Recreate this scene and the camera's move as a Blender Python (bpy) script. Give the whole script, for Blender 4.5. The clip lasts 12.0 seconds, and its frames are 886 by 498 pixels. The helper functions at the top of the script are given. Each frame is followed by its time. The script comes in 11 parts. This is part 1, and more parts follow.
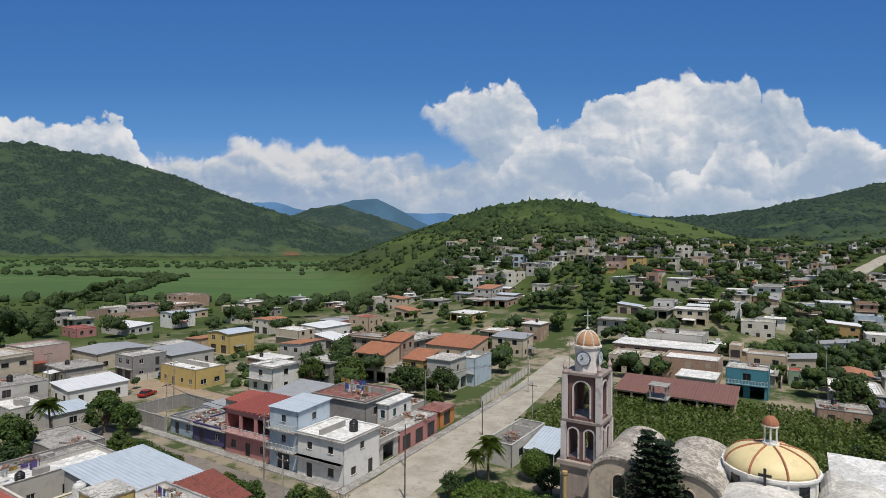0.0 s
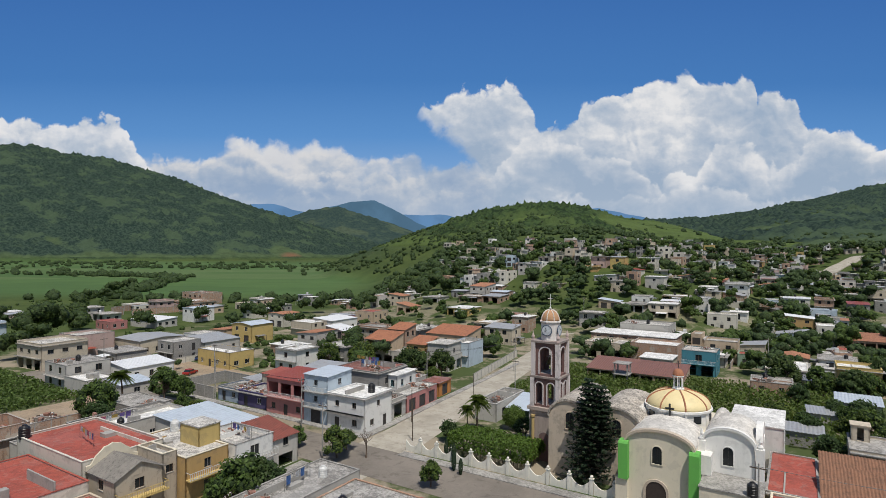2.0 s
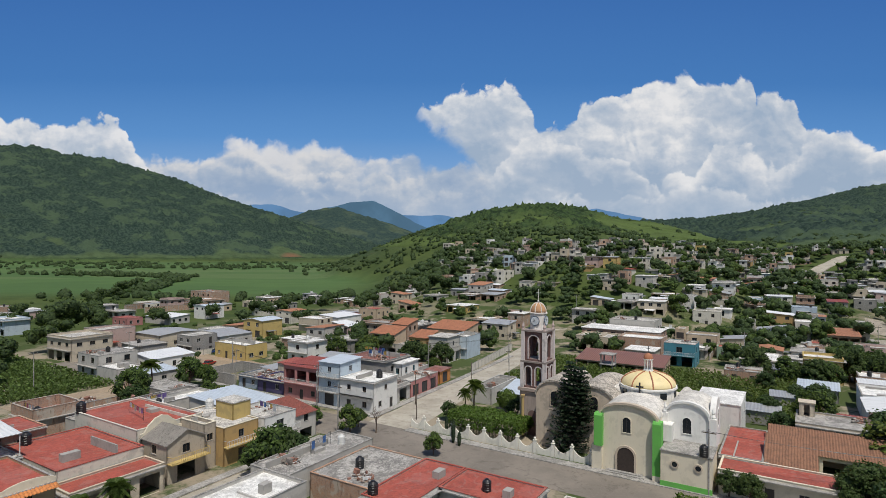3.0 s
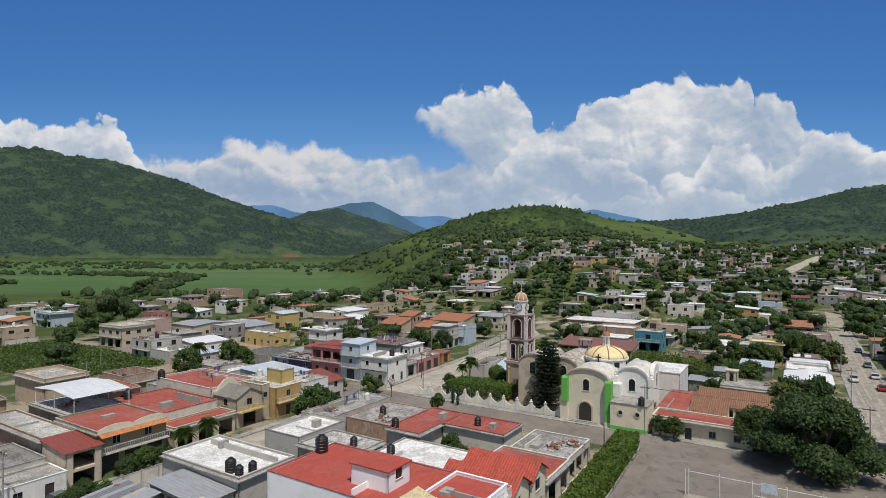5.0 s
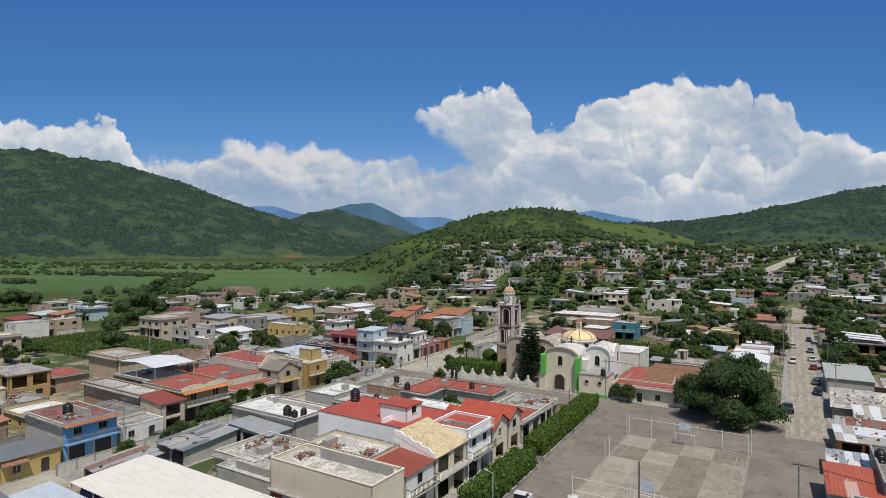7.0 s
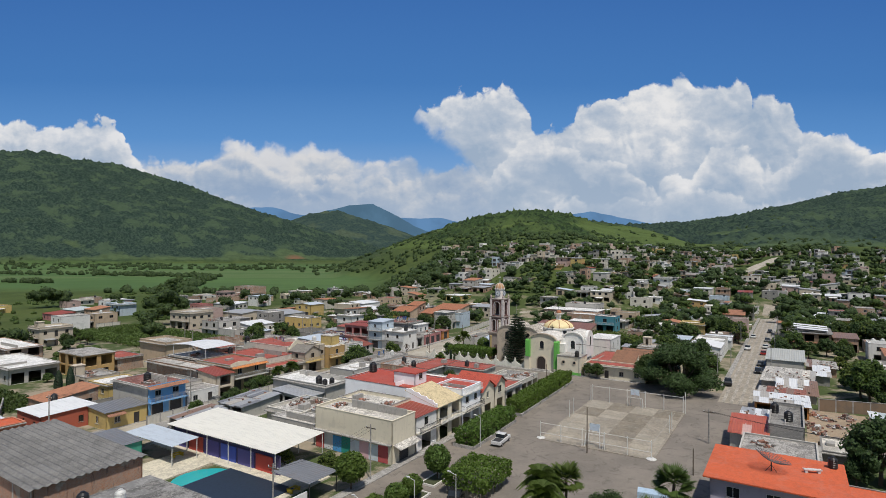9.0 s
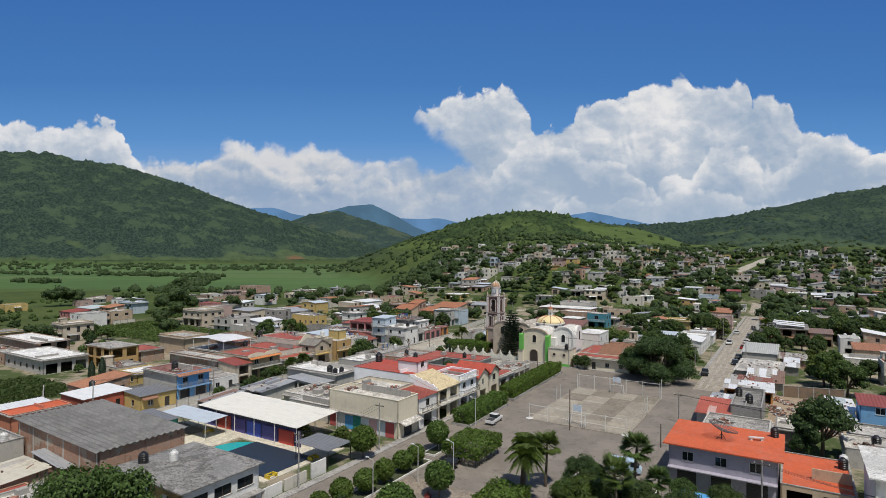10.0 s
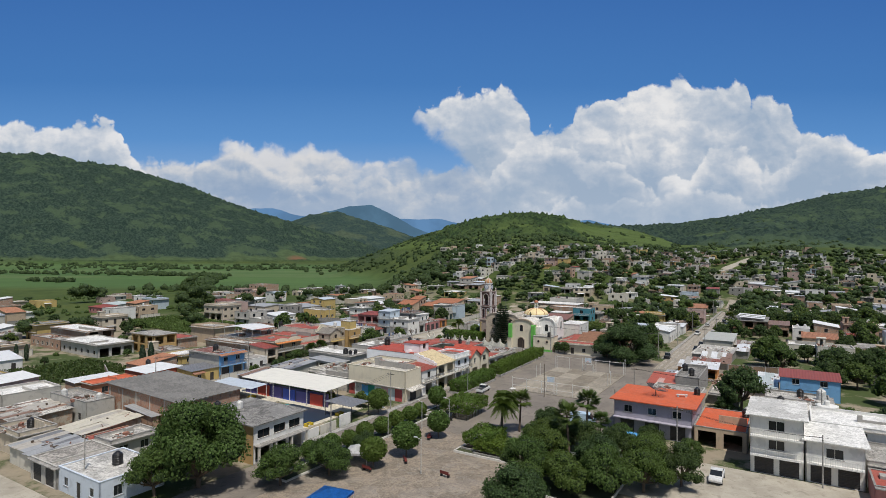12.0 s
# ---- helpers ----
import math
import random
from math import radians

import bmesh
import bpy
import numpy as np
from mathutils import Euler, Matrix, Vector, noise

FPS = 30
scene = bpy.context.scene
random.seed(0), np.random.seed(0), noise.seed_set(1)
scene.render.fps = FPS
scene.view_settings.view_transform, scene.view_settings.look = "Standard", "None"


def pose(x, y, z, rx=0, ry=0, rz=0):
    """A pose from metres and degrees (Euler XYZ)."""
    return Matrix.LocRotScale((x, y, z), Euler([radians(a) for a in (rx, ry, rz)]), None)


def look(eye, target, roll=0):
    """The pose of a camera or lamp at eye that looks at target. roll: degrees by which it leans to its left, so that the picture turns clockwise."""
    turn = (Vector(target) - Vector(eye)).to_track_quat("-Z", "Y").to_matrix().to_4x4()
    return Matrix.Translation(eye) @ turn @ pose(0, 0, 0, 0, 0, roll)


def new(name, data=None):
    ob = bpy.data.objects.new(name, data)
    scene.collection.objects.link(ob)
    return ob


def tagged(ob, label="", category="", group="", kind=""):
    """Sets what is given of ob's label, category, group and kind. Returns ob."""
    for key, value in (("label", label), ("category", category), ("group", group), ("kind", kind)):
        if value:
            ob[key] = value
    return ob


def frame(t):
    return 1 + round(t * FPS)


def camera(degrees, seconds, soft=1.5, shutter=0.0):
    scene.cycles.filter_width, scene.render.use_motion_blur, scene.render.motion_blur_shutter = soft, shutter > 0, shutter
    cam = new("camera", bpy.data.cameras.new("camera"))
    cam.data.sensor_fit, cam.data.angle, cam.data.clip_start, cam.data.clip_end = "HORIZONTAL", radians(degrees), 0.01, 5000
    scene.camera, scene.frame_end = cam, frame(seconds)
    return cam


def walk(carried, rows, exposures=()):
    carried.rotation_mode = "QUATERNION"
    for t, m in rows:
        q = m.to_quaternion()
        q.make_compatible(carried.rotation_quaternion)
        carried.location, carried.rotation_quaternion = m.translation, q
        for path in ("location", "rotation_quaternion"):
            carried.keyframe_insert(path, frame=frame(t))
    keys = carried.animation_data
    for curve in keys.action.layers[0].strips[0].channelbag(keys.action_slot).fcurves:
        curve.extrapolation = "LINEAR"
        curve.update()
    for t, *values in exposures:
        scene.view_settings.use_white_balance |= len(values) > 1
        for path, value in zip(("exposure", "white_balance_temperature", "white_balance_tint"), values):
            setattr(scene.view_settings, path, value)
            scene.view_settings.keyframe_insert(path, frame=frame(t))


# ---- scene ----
# camera: a drone that flies backwards, level, about 33 m above the plaza
cam = camera(76.40, 12.0, 0.8)
ROLL = 0.3
PATH = [
    (0, 0.000, 0.000, 33.074, 0.000, -0.081),
    (0.5, 0.019, -5.297, 33.001, -0.076, -0.033),
    (1, -0.026, -10.827, 32.937, -0.146, 0.007),
    (1.5, -0.123, -16.553, 32.883, -0.209, 0.039),
    (2, -0.262, -22.444, 32.837, -0.266, 0.066),
    (2.5, -0.432, -28.468, 32.801, -0.317, 0.089),
    (3, -0.624, -34.597, 32.774, -0.363, 0.109),
    (5, -1.468, -59.697, 32.750, -0.496, 0.176),
    (5.5, -1.666, -66.021, 32.763, -0.519, 0.194),
    (6, -1.851, -72.337, 32.781, -0.539, 0.212),
    (6.5, -2.018, -78.632, 32.803, -0.557, 0.231),
    (7, -2.167, -84.900, 32.829, -0.572, 0.251),
    (9, -2.555, -109.630, 32.938, -0.623, 0.338),
    (9.5, -2.605, -115.733, 32.957, -0.636, 0.359),
    (10, -2.641, -121.814, 32.970, -0.651, 0.377),
    (10.5, -2.667, -127.885, 32.974, -0.668, 0.393),
    (11, -2.687, -133.958, 32.967, -0.688, 0.404),
    (11.5, -2.707, -140.047, 32.946, -0.712, 0.410),
    (12, -2.734, -146.170, 32.909, -0.740, 0.408),
]
walk(cam, [(t, pose(x, y, z, 90 + pitch, 0, yaw) @ pose(0, 0, 0, 0, 0, ROLL)) for t, x, y, z, yaw, pitch in PATH])

# ---- town axes: u runs along the streets away from the plaza, v across them to the left ----
AXIS = 57.5
CA, SA = math.cos(radians(AXIS)), math.sin(radians(AXIS))


def uv(u, v):
    return u * CA - v * SA, u * SA + v * CA


# ---- sun, sky and clouds ----
SUN_TO = Vector((0.31, -0.95, 2.05)).normalized()
sun = new("sun", bpy.data.lights.new("sun", "SUN"))
sun.data.energy, sun.data.angle, sun.data.color = 3.75, radians(0.55), (1.0, 0.95, 0.87)
sun.matrix_world = look((0, 0, 400), Vector((0, 0, 400)) - SUN_TO)
scene.view_settings.exposure = 0.0


class Nodes:
    """Short way to write shader trees."""

    def __init__(self, tree):
        self.tree = tree
        tree.nodes.clear()

    def add(self, kind):
        return self.tree.nodes.new(kind)

    def put(self, socket, value):
        if isinstance(value, bpy.types.NodeSocket):
            self.tree.links.new(value, socket)
        elif value is not None:
            socket.default_value = value

    def math(self, op, a, b=None, c=None, clamp=False):
        n = self.add("ShaderNodeMath")
        n.operation, n.use_clamp = op, clamp
        for i, value in enumerate((a, b, c)):
            self.put(n.inputs[i], value)
        return n.outputs[0]

    def noise(self, vector, scale, detail=4.0, rough=0.55, distortion=0.0):
        n = self.add("ShaderNodeTexNoise")
        self.put(n.inputs["Vector"], vector)
        n.inputs["Scale"].default_value, n.inputs["Detail"].default_value = scale, detail
        n.inputs["Roughness"].default_value, n.inputs["Distortion"].default_value = rough, distortion
        return n.outputs["Fac"]

    def ramp(self, fac, *stops, smooth=False):
        n = self.add("ShaderNodeValToRGB")
        n.color_ramp.interpolation = "EASE" if smooth else "LINEAR"
        el = n.color_ramp.elements
        while len(el) < len(stops):
            el.new(0.5)
        for e, (at, col) in zip(el, stops):
            e.position = at
            e.color = (col, col, col, 1) if isinstance(col, (int, float)) else (*col, 1)
        self.put(n.inputs[0], fac)
        return n.outputs[0]

    def mix(self, fac, a, b, blend="MIX"):
        n = self.add("ShaderNodeMix")
        n.data_type, n.blend_type = "RGBA", blend
        self.put(n.inputs[0], fac)
        for s, value in ((n.inputs[6], a), (n.inputs[7], b)):
            self.put(s, (*value, 1) if isinstance(value, tuple) and len(value) == 3 else value)
        return n.outputs[2]

    def vec(self, x, y, z):
        n = self.add("ShaderNodeCombineXYZ")
        for s, value in zip(n.inputs, (x, y, z)):
            self.put(s, value)
        return n.outputs[0]

    def step(self, lo, hi, value):
        n = self.add("ShaderNodeMapRange")
        n.interpolation_type = "SMOOTHSTEP"
        n.inputs[1].default_value, n.inputs[2].default_value = lo, hi
        self.put(n.inputs[0], value)
        return n.outputs[0]


def profile(N, across, lo, hi, points):
    """The height of a line given as (place, height) pairs, looked up at a place."""
    fac = N.math("DIVIDE", N.math("SUBTRACT", across, lo), hi - lo, clamp=True)
    return N.ramp(fac, *[((x - lo) / (hi - lo), y) for x, y in points])


world = bpy.data.worlds.new("sky")
scene.world = world
world.use_nodes = True
N = Nodes(world.node_tree)
coords = N.add("ShaderNodeTexCoord").outputs["Generated"]
xyz = N.add("ShaderNodeSeparateXYZ")
N.put(xyz.inputs[0], coords)
ahead = N.math("MAXIMUM", N.math("ABSOLUTE", xyz.outputs[1]), 0.12)
su = N.math("DIVIDE", xyz.outputs[0], ahead)
sv = N.math("DIVIDE", xyz.outputs[2], ahead)
spot = N.vec(su, sv, 0.0)
spot2 = N.vec(N.math("ADD", su, 0.006), N.math("ADD", sv, 0.010), 0.0)


def billows(p):
    """Heaped cloud relief: rounded lumps at four sizes."""
    q = N.add("ShaderNodeVectorMath")
    q.operation = "ADD"
    N.put(q.inputs[0], p)
    N.put(q.inputs[1], N.vec(N.math("MULTIPLY", N.math("SUBTRACT", N.noise(p, 13.0, 5.0, 0.6), 0.5), 0.09), N.math("MULTIPLY", N.math("SUBTRACT", N.noise(p, 11.0, 5.0, 0.6), 0.5), 0.09), 0.0))
    total = None
    for scale, weight in ((8.0, 0.30), (19.0, 0.36), (42.0, 0.23), (95.0, 0.11)):
        v = N.add("ShaderNodeTexVoronoi")
        v.feature = "SMOOTH_F1"
        N.put(v.inputs["Vector"], q.outputs[0])
        v.inputs["Scale"].default_value = scale
        v.inputs["Smoothness"].default_value = 0.45
        w = N.math("MULTIPLY", N.math("SUBTRACT", 0.42, v.outputs["Distance"]), weight * 2)
        total = w if total is None else N.math("ADD", total, w)
    return N.math("ADD", total, N.math("MULTIPLY", N.math("SUBTRACT", N.noise(p, 60.0, 4.0, 0.6), 0.5), 0.10))


heap, heap_lit = billows(spot), billows(spot2)
relief = N.math("SUBTRACT", heap, heap_lit)
soft = N.noise(N.vec(su, N.math("MULTIPLY", sv, 1.6), 3.0), 5.5, 6.0, 0.58)
rough_edge = N.math("ADD", N.math("MULTIPLY", heap, 0.038), 0.005)
TALL_TOP = [(-0.066, 0.1), (-0.05, 0.235), (-0.036, 0.262), (-0.014, 0.264), (0.016, 0.279), (0.041, 0.28), (0.071, 0.279), (0.1, 0.292), (0.114, 0.297), (0.132, 0.291), (0.15, 0.270), (0.163, 0.250), (0.172, 0.228), (0.212, 0.23), (0.242, 0.232), (0.251, 0.262), (0.3, 0.266), (0.34, 0.278), (0.348, 0.296), (0.393, 0.309), (0.433, 0.316), (0.463, 0.304), (0.54, 0.307), (0.556, 0.302), (0.564, 0.266), (0.578, 0.277), (0.62, 0.275), (0.655, 0.22), (0.7, 0.219), (0.754, 0.186), (1, 0.2), (1.3, 0.15)]
LOW_TOP = [(-1.3, 0.2), (-0.95, 0.24), (-0.79, 0.238), (-0.765, 0.212), (-0.745, 0.226), (-0.7, 0.21), (-0.65, 0.195), (-0.6, 0.20), (-0.572, 0.19), (-0.546, 0.178), (-0.53, 0.162), (-0.486, 0.158), (-0.42, 0.156), (-0.385, 0.181), (-0.355, 0.193), (-0.32, 0.182), (-0.305, 0.199), (-0.265, 0.19), (-0.235, 0.179), (-0.222, 0.189), (-0.19, 0.169), (-0.165, 0.177), (-0.14, 0.162), (-0.095, 0.177), (-0.05, 0.177), (-0.02, 0.158), (0.04, 0.152), (0.09, 0.148), (0.16, 0.13), (0.25, 0.12), (0.4, 0.1)]


def bank(behind, points, strength, depth, edge, white, grey, dark, fade=0.0, envelope=None):
    """One bank of heaped cloud laid over what is behind it: white along its top line, grey-blue further in."""
    lo, hi = points[0][0], points[-1][0]
    inside = N.math("ADD", N.math("SUBTRACT", profile(N, su, lo, hi, points), sv), rough_edge)
    mask = N.step(-edge * 0.3, edge, inside)
    mask = N.math("MULTIPLY", mask, N.math("MULTIPLY", N.step(lo, lo + 0.03, su), N.step(hi, hi - 0.03, su)))
    if fade:
        mask = N.math("MULTIPLY", mask, N.step(fade * 1.6, fade * 0.4, inside))
    mask = N.math("MULTIPLY", mask, strength)
    if envelope:
        inside = N.math("ADD", N.math("SUBTRACT", profile(N, su, lo, hi, envelope), sv), N.math("MULTIPLY", heap, 0.05))
    tone = N.math("ADD", N.math("MULTIPLY", N.math("SUBTRACT", 1.0, N.math("DIVIDE", inside, depth)), 0.62), N.math("ADD", N.math("MULTIPLY", N.math("SUBTRACT", soft, 0.53), 2.9), N.math("MULTIPLY", relief, 0.58)))
    tone = N.math("MULTIPLY_ADD", tone, 0.76, 0.15)
    col = N.ramp(tone, (0.0, dark), (0.30, grey), (0.62, white), (0.9, tuple(min(1, 1.06 * c) for c in white)))
    return N.mix(mask, behind, col)


blue = N.ramp(N.math("MULTIPLY", sv, 1.0), (0.0, (0.42, 0.57, 0.76)), (0.10, (0.26, 0.45, 0.74)), (0.20, (0.115, 0.300, 0.64)), (0.30, (0.068, 0.215, 0.53)), (0.46, (0.050, 0.165, 0.46)), (1.0, (0.03, 0.11, 0.36)))
W_, G_, D_ = (0.83, 0.83, 0.84), (0.52, 0.585, 0.68), (0.36, 0.46, 0.60)
seen = bank(blue, LOW_TOP, N.math("ADD", 0.58, N.math("MULTIPLY", soft, 0.65), clamp=True), 0.090, 0.016, (0.68, 0.69, 0.72), (0.43, 0.51, 0.63), (0.31, 0.41, 0.57))
for line, power in (([(-0.392, 0.151), (-0.383, 0.192), (-0.369, 0.199), (-0.346, 0.195), (-0.329, 0.19), (-0.312, 0.174), (-0.3, 0.139)], 0.6), ([(-0.269, 0.139), (-0.254, 0.181), (-0.243, 0.191), (-0.223, 0.195), (-0.209, 0.185), (-0.186, 0.183), (-0.157, 0.177), (-0.143, 0.139)], 0.8), ([(-0.615, 0.105), (-0.489, 0.151), (-0.466, 0.156), (-0.443, 0.157), (-0.42, 0.165), (-0.386, 0.157), (-0.352, 0.148), (-0.317, 0.156), (-0.283, 0.145), (-0.26, 0.135), (-0.237, 0.139), (-0.203, 0.128), (-0.168, 0.131), (-0.14, 0.122), (-0.117, 0.145), (-0.094, 0.132), (-0.071, 0.123), (-0.042, 0.139), (0.016, 0.151), (0.072, 0.156), (0.129, 0.116)], 0.7), ([(-0.558, 0.076), (-0.386, 0.102), (-0.272, 0.093), (-0.157, 0.105), (-0.1, 0.116), (0.016, 0.11), (0.129, 0.116), (0.301, 0.116)], 0.55)):
    seen = bank(seen, line, power, 0.055, 0.010, (0.72, 0.72, 0.73), (0.42, 0.50, 0.62), (0.31, 0.41, 0.57), 0.07)
seen = bank(seen, [(-1.0, 0.2), (-0.85, 0.235), (-0.777, 0.236), (-0.765, 0.222), (-0.75, 0.228), (-0.70, 0.222), (-0.667, 0.223), (-0.62, 0.233), (-0.591, 0.233), (-0.571, 0.222), (-0.551, 0.197), (-0.536, 0.172), (-0.50, 0.13)], 0.95, 0.085, 0.006, W_, G_, D_, 0.10)
# the near end of the tall cloud thins out towards its open underside
under = N.math("SUBTRACT", N.math("SUBTRACT", 0.232, N.math("MULTIPLY", su, 1.0)), N.math("ADD", sv, N.math("MULTIPLY", heap, -0.05)))
gap = N.math("MULTIPLY", N.step(-0.012, 0.030, under), N.step(0.15, 0.07, su))
behind_tall = seen
seen = bank(seen, TALL_TOP, 1.0, 0.155, 0.007, W_, G_, D_, 0.0, [(-0.06, 0.25), (0.08, 0.30), (0.18, 0.25), (0.30, 0.28), (0.42, 0.325), (0.56, 0.30), (0.70, 0.22), (1.0, 0.20), (1.3, 0.15)])
for line, power in (([(0.25, 0.149), (0.297, 0.189), (0.327, 0.217), (0.357, 0.238), (0.393, 0.247), (0.423, 0.238), (0.453, 0.256), (0.488, 0.232), (0.512, 0.217), (0.548, 0.226), (0.578, 0.244), (0.602, 0.226), (0.632, 0.19), (0.691, 0.137)], 0.55), ([(0.142, 0.149), (0.178, 0.189), (0.201, 0.211), (0.214, 0.226), (0.244, 0.228), (0.274, 0.232), (0.297, 0.231), (0.321, 0.211), (0.369, 0.166)], 0.7), ([(0.075, 0.12), (0.115, 0.175), (0.15, 0.212), (0.172, 0.216), (0.202, 0.205), (0.238, 0.189), (0.268, 0.168), (0.297, 0.172), (0.327, 0.163), (0.357, 0.137), (0.411, 0.083)], 0.65), ([(0.387, 0.095), (0.405, 0.137), (0.423, 0.147), (0.456, 0.141), (0.473, 0.166), (0.487, 0.193), (0.518, 0.197), (0.548, 0.189), (0.578, 0.174), (0.602, 0.151), (0.632, 0.168), (0.655, 0.196), (0.673, 0.213), (0.709, 0.221), (0.751, 0.2), (0.793, 0.184), (0.87, 0.166), (1.049, 0.149)], 0.85), ([(0.142, 0.065), (0.214, 0.092), (0.274, 0.09), (0.321, 0.094), (0.369, 0.083), (0.423, 0.102), (0.453, 0.119), (0.488, 0.112), (0.524, 0.117), (0.566, 0.108), (0.62, 0.095), (0.691, 0.107), (0.787, 0.095), (1.049, 0.089)], 0.6)):
    seen = bank(seen, line, power, 0.065, 0.008, W_, G_, D_, 0.085)
seen = N.mix(gap, seen, behind_tall)
haze = N.step(0.13, 0.02, sv)
seen = N.mix(N.math("MULTIPLY", haze, 0.25), seen, (0.55, 0.64, 0.76))
sky = N.add("ShaderNodeTexSky")
sky.sky_type, sky.sun_disc = "NISHITA", False
sky.sun_elevation = math.asin(SUN_TO.z)
sky.sun_rotation = math.atan2(SUN_TO.x, SUN_TO.y)
clear = N.add("ShaderNodeBackground")
N.put(clear.inputs[0], sky.outputs[0])
clear.inputs[1].default_value = 0.075
cloudy = N.add("ShaderNodeBackground")
N.put(cloudy.inputs[0], seen)
cloudy.inputs[1].default_value = 0.92
both = N.add("ShaderNodeMixShader")
# overhead and behind, the plain clear sky; ahead, the sky with its clouds
N.put(both.inputs[0], N.math("MULTIPLY", N.step(1.1, 0.7, sv), N.step(0.05, 0.3, xyz.outputs[1])))
N.tree.links.new(clear.outputs[0], both.inputs[1])
N.tree.links.new(cloudy.outputs[0], both.inputs[2])
out = N.add("ShaderNodeOutputWorld")
N.tree.links.new(both.outputs[0], out.inputs[0])
world.cycles.sampling_method = "MANUAL"
world.cycles.sample_map_resolution = 512

# ---- materials ----
MATS = {}


def material(name, build):
    if name not in MATS:
        m = bpy.data.materials.new(name)
        m.use_nodes = True
        n = Nodes(m.node_tree)
        bsdf = n.add("ShaderNodeBsdfPrincipled")
        o = n.add("ShaderNodeOutputMaterial")
        n.tree.links.new(bsdf.outputs[0], o.inputs[0])
        build(n, bsdf)
        MATS[name] = m
    return MATS[name]


def local(n, scale=(1, 1, 1)):
    """Metres in the thing's own frame, shifted from thing to thing."""
    m = n.add("ShaderNodeMapping")
    n.put(m.inputs[0], n.add("ShaderNodeTexCoord").outputs["Object"])
    shift = n.math("MULTIPLY", n.add("ShaderNodeObjectInfo").outputs["Random"], 90.0)
    n.put(m.inputs[1], n.vec(shift, shift, 0.0))
    m.inputs[3].default_value = scale
    return m.outputs[0]


def bump(n, bsdf, height, strength, distance=0.02):
    b = n.add("ShaderNodeBump")
    b.inputs["Strength"].default_value, b.inputs["Distance"].default_value = strength, distance
    n.put(b.inputs["Height"], height)
    n.put(bsdf.inputs["Normal"], b.outputs[0])


def plaster(rgb, dirt=0.45, rough=0.85):
    """Painted render with stains that run down and blotches of wear."""
    def build(n, b):
        p = local(n)
        runs = n.noise(local(n, (1.1, 1.1, 0.22)), 1.0, 5, 0.65)
        blot = n.noise(p, 0.6, 6, 0.62)
        grain = n.noise(p, 9.0, 4, 0.6)
        dark = tuple(c * 0.50 + 0.02 for c in rgb)
        c = n.mix(n.math("MULTIPLY", n.step(0.50, 0.78, runs), min(1, dirt * 0.9)), rgb, dark)
        c = n.mix(n.math("MULTIPLY", n.step(0.53, 0.62, blot), min(1, dirt * 0.95)), c, tuple(x * 0.5 + 0.05 for x in rgb))
        c = n.mix(n.math("MULTIPLY", grain, 0.25), c, tuple(min(1, x * 1.18) for x in rgb))
        fine = n.noise(local(n, (2.6, 2.6, 0.8)), 1.6, 7, 0.75)
        c = n.mix(n.math("MULTIPLY", n.step(0.57, 0.68, fine), min(1, dirt * 0.8)), c, tuple(x * 0.42 + 0.012 for x in rgb))
        n.put(b.inputs["Base Color"], c)
        b.inputs["Roughness"].default_value = rough
        bump(n, b, grain, 0.3)
    return material("plaster %.2f %.2f %.2f %.2f" % (*rgb, dirt), build)


def slab(rgb, dirt=0.6):
    """Roof concrete or roof paint, with black weathering and puddle marks."""
    def build(n, b):
        p = local(n)
        big = n.noise(p, 0.28, 7, 0.68, 0.6)
        mid = n.noise(p, 1.3, 6, 0.65)
        grain = n.noise(p, 11.0, 3, 0.6)
        c = n.mix(n.math("MULTIPLY", n.step(0.46, 0.56, big), min(1, dirt * 1.15)), rgb, tuple(x * 0.42 + 0.01 for x in rgb))
        c = n.mix(n.math("MULTIPLY", n.step(0.49, 0.58, mid), min(1, dirt)), c, tuple(x * 0.42 + 0.02 for x in rgb))
        c = n.mix(n.math("MULTIPLY", n.step(0.56, 0.62, n.noise(p, 0.55, 3, 0.5, 1.5)), dirt * 0.6), c, (0.30, 0.28, 0.25))
        fine = n.noise(p, 3.2, 7, 0.78, 0.4)
        c = n.mix(n.math("MULTIPLY", n.step(0.52, 0.58, fine), min(1, dirt * 1.05)), c, tuple(x * 0.24 + 0.008 for x in rgb))
        c = n.mix(n.math("MULTIPLY", n.step(0.45, 0.39, fine), min(1, dirt * 0.8)), c, tuple(min(0.85, x * 1.3 + 0.05) for x in rgb))
        patch = n.add("ShaderNodeTexVoronoi")
        patch.distance = "CHEBYCHEV"
        n.put(patch.inputs["Vector"], p)
        patch.inputs["Scale"].default_value = 0.32
        hue = n.add("ShaderNodeSeparateColor")
        n.put(hue.inputs[0], patch.outputs["Color"])
        c = n.mix(n.math("MULTIPLY", n.step(0.72, 0.76, hue.outputs[0]), dirt * 0.45), c, tuple(min(0.8, x * 0.6 + 0.16) for x in rgb))
        c = n.mix(n.math("MULTIPLY", n.step(0.58, 0.75, grain), 0.35), c, tuple(min(1, x * 1.3) for x in rgb))
        n.put(b.inputs["Base Color"], c)
        b.inputs["Roughness"].default_value = 0.9
        bump(n, b, mid, 0.4, 0.03)
    return material("slab %.2f %.2f %.2f %.2f" % (*rgb, dirt), build)


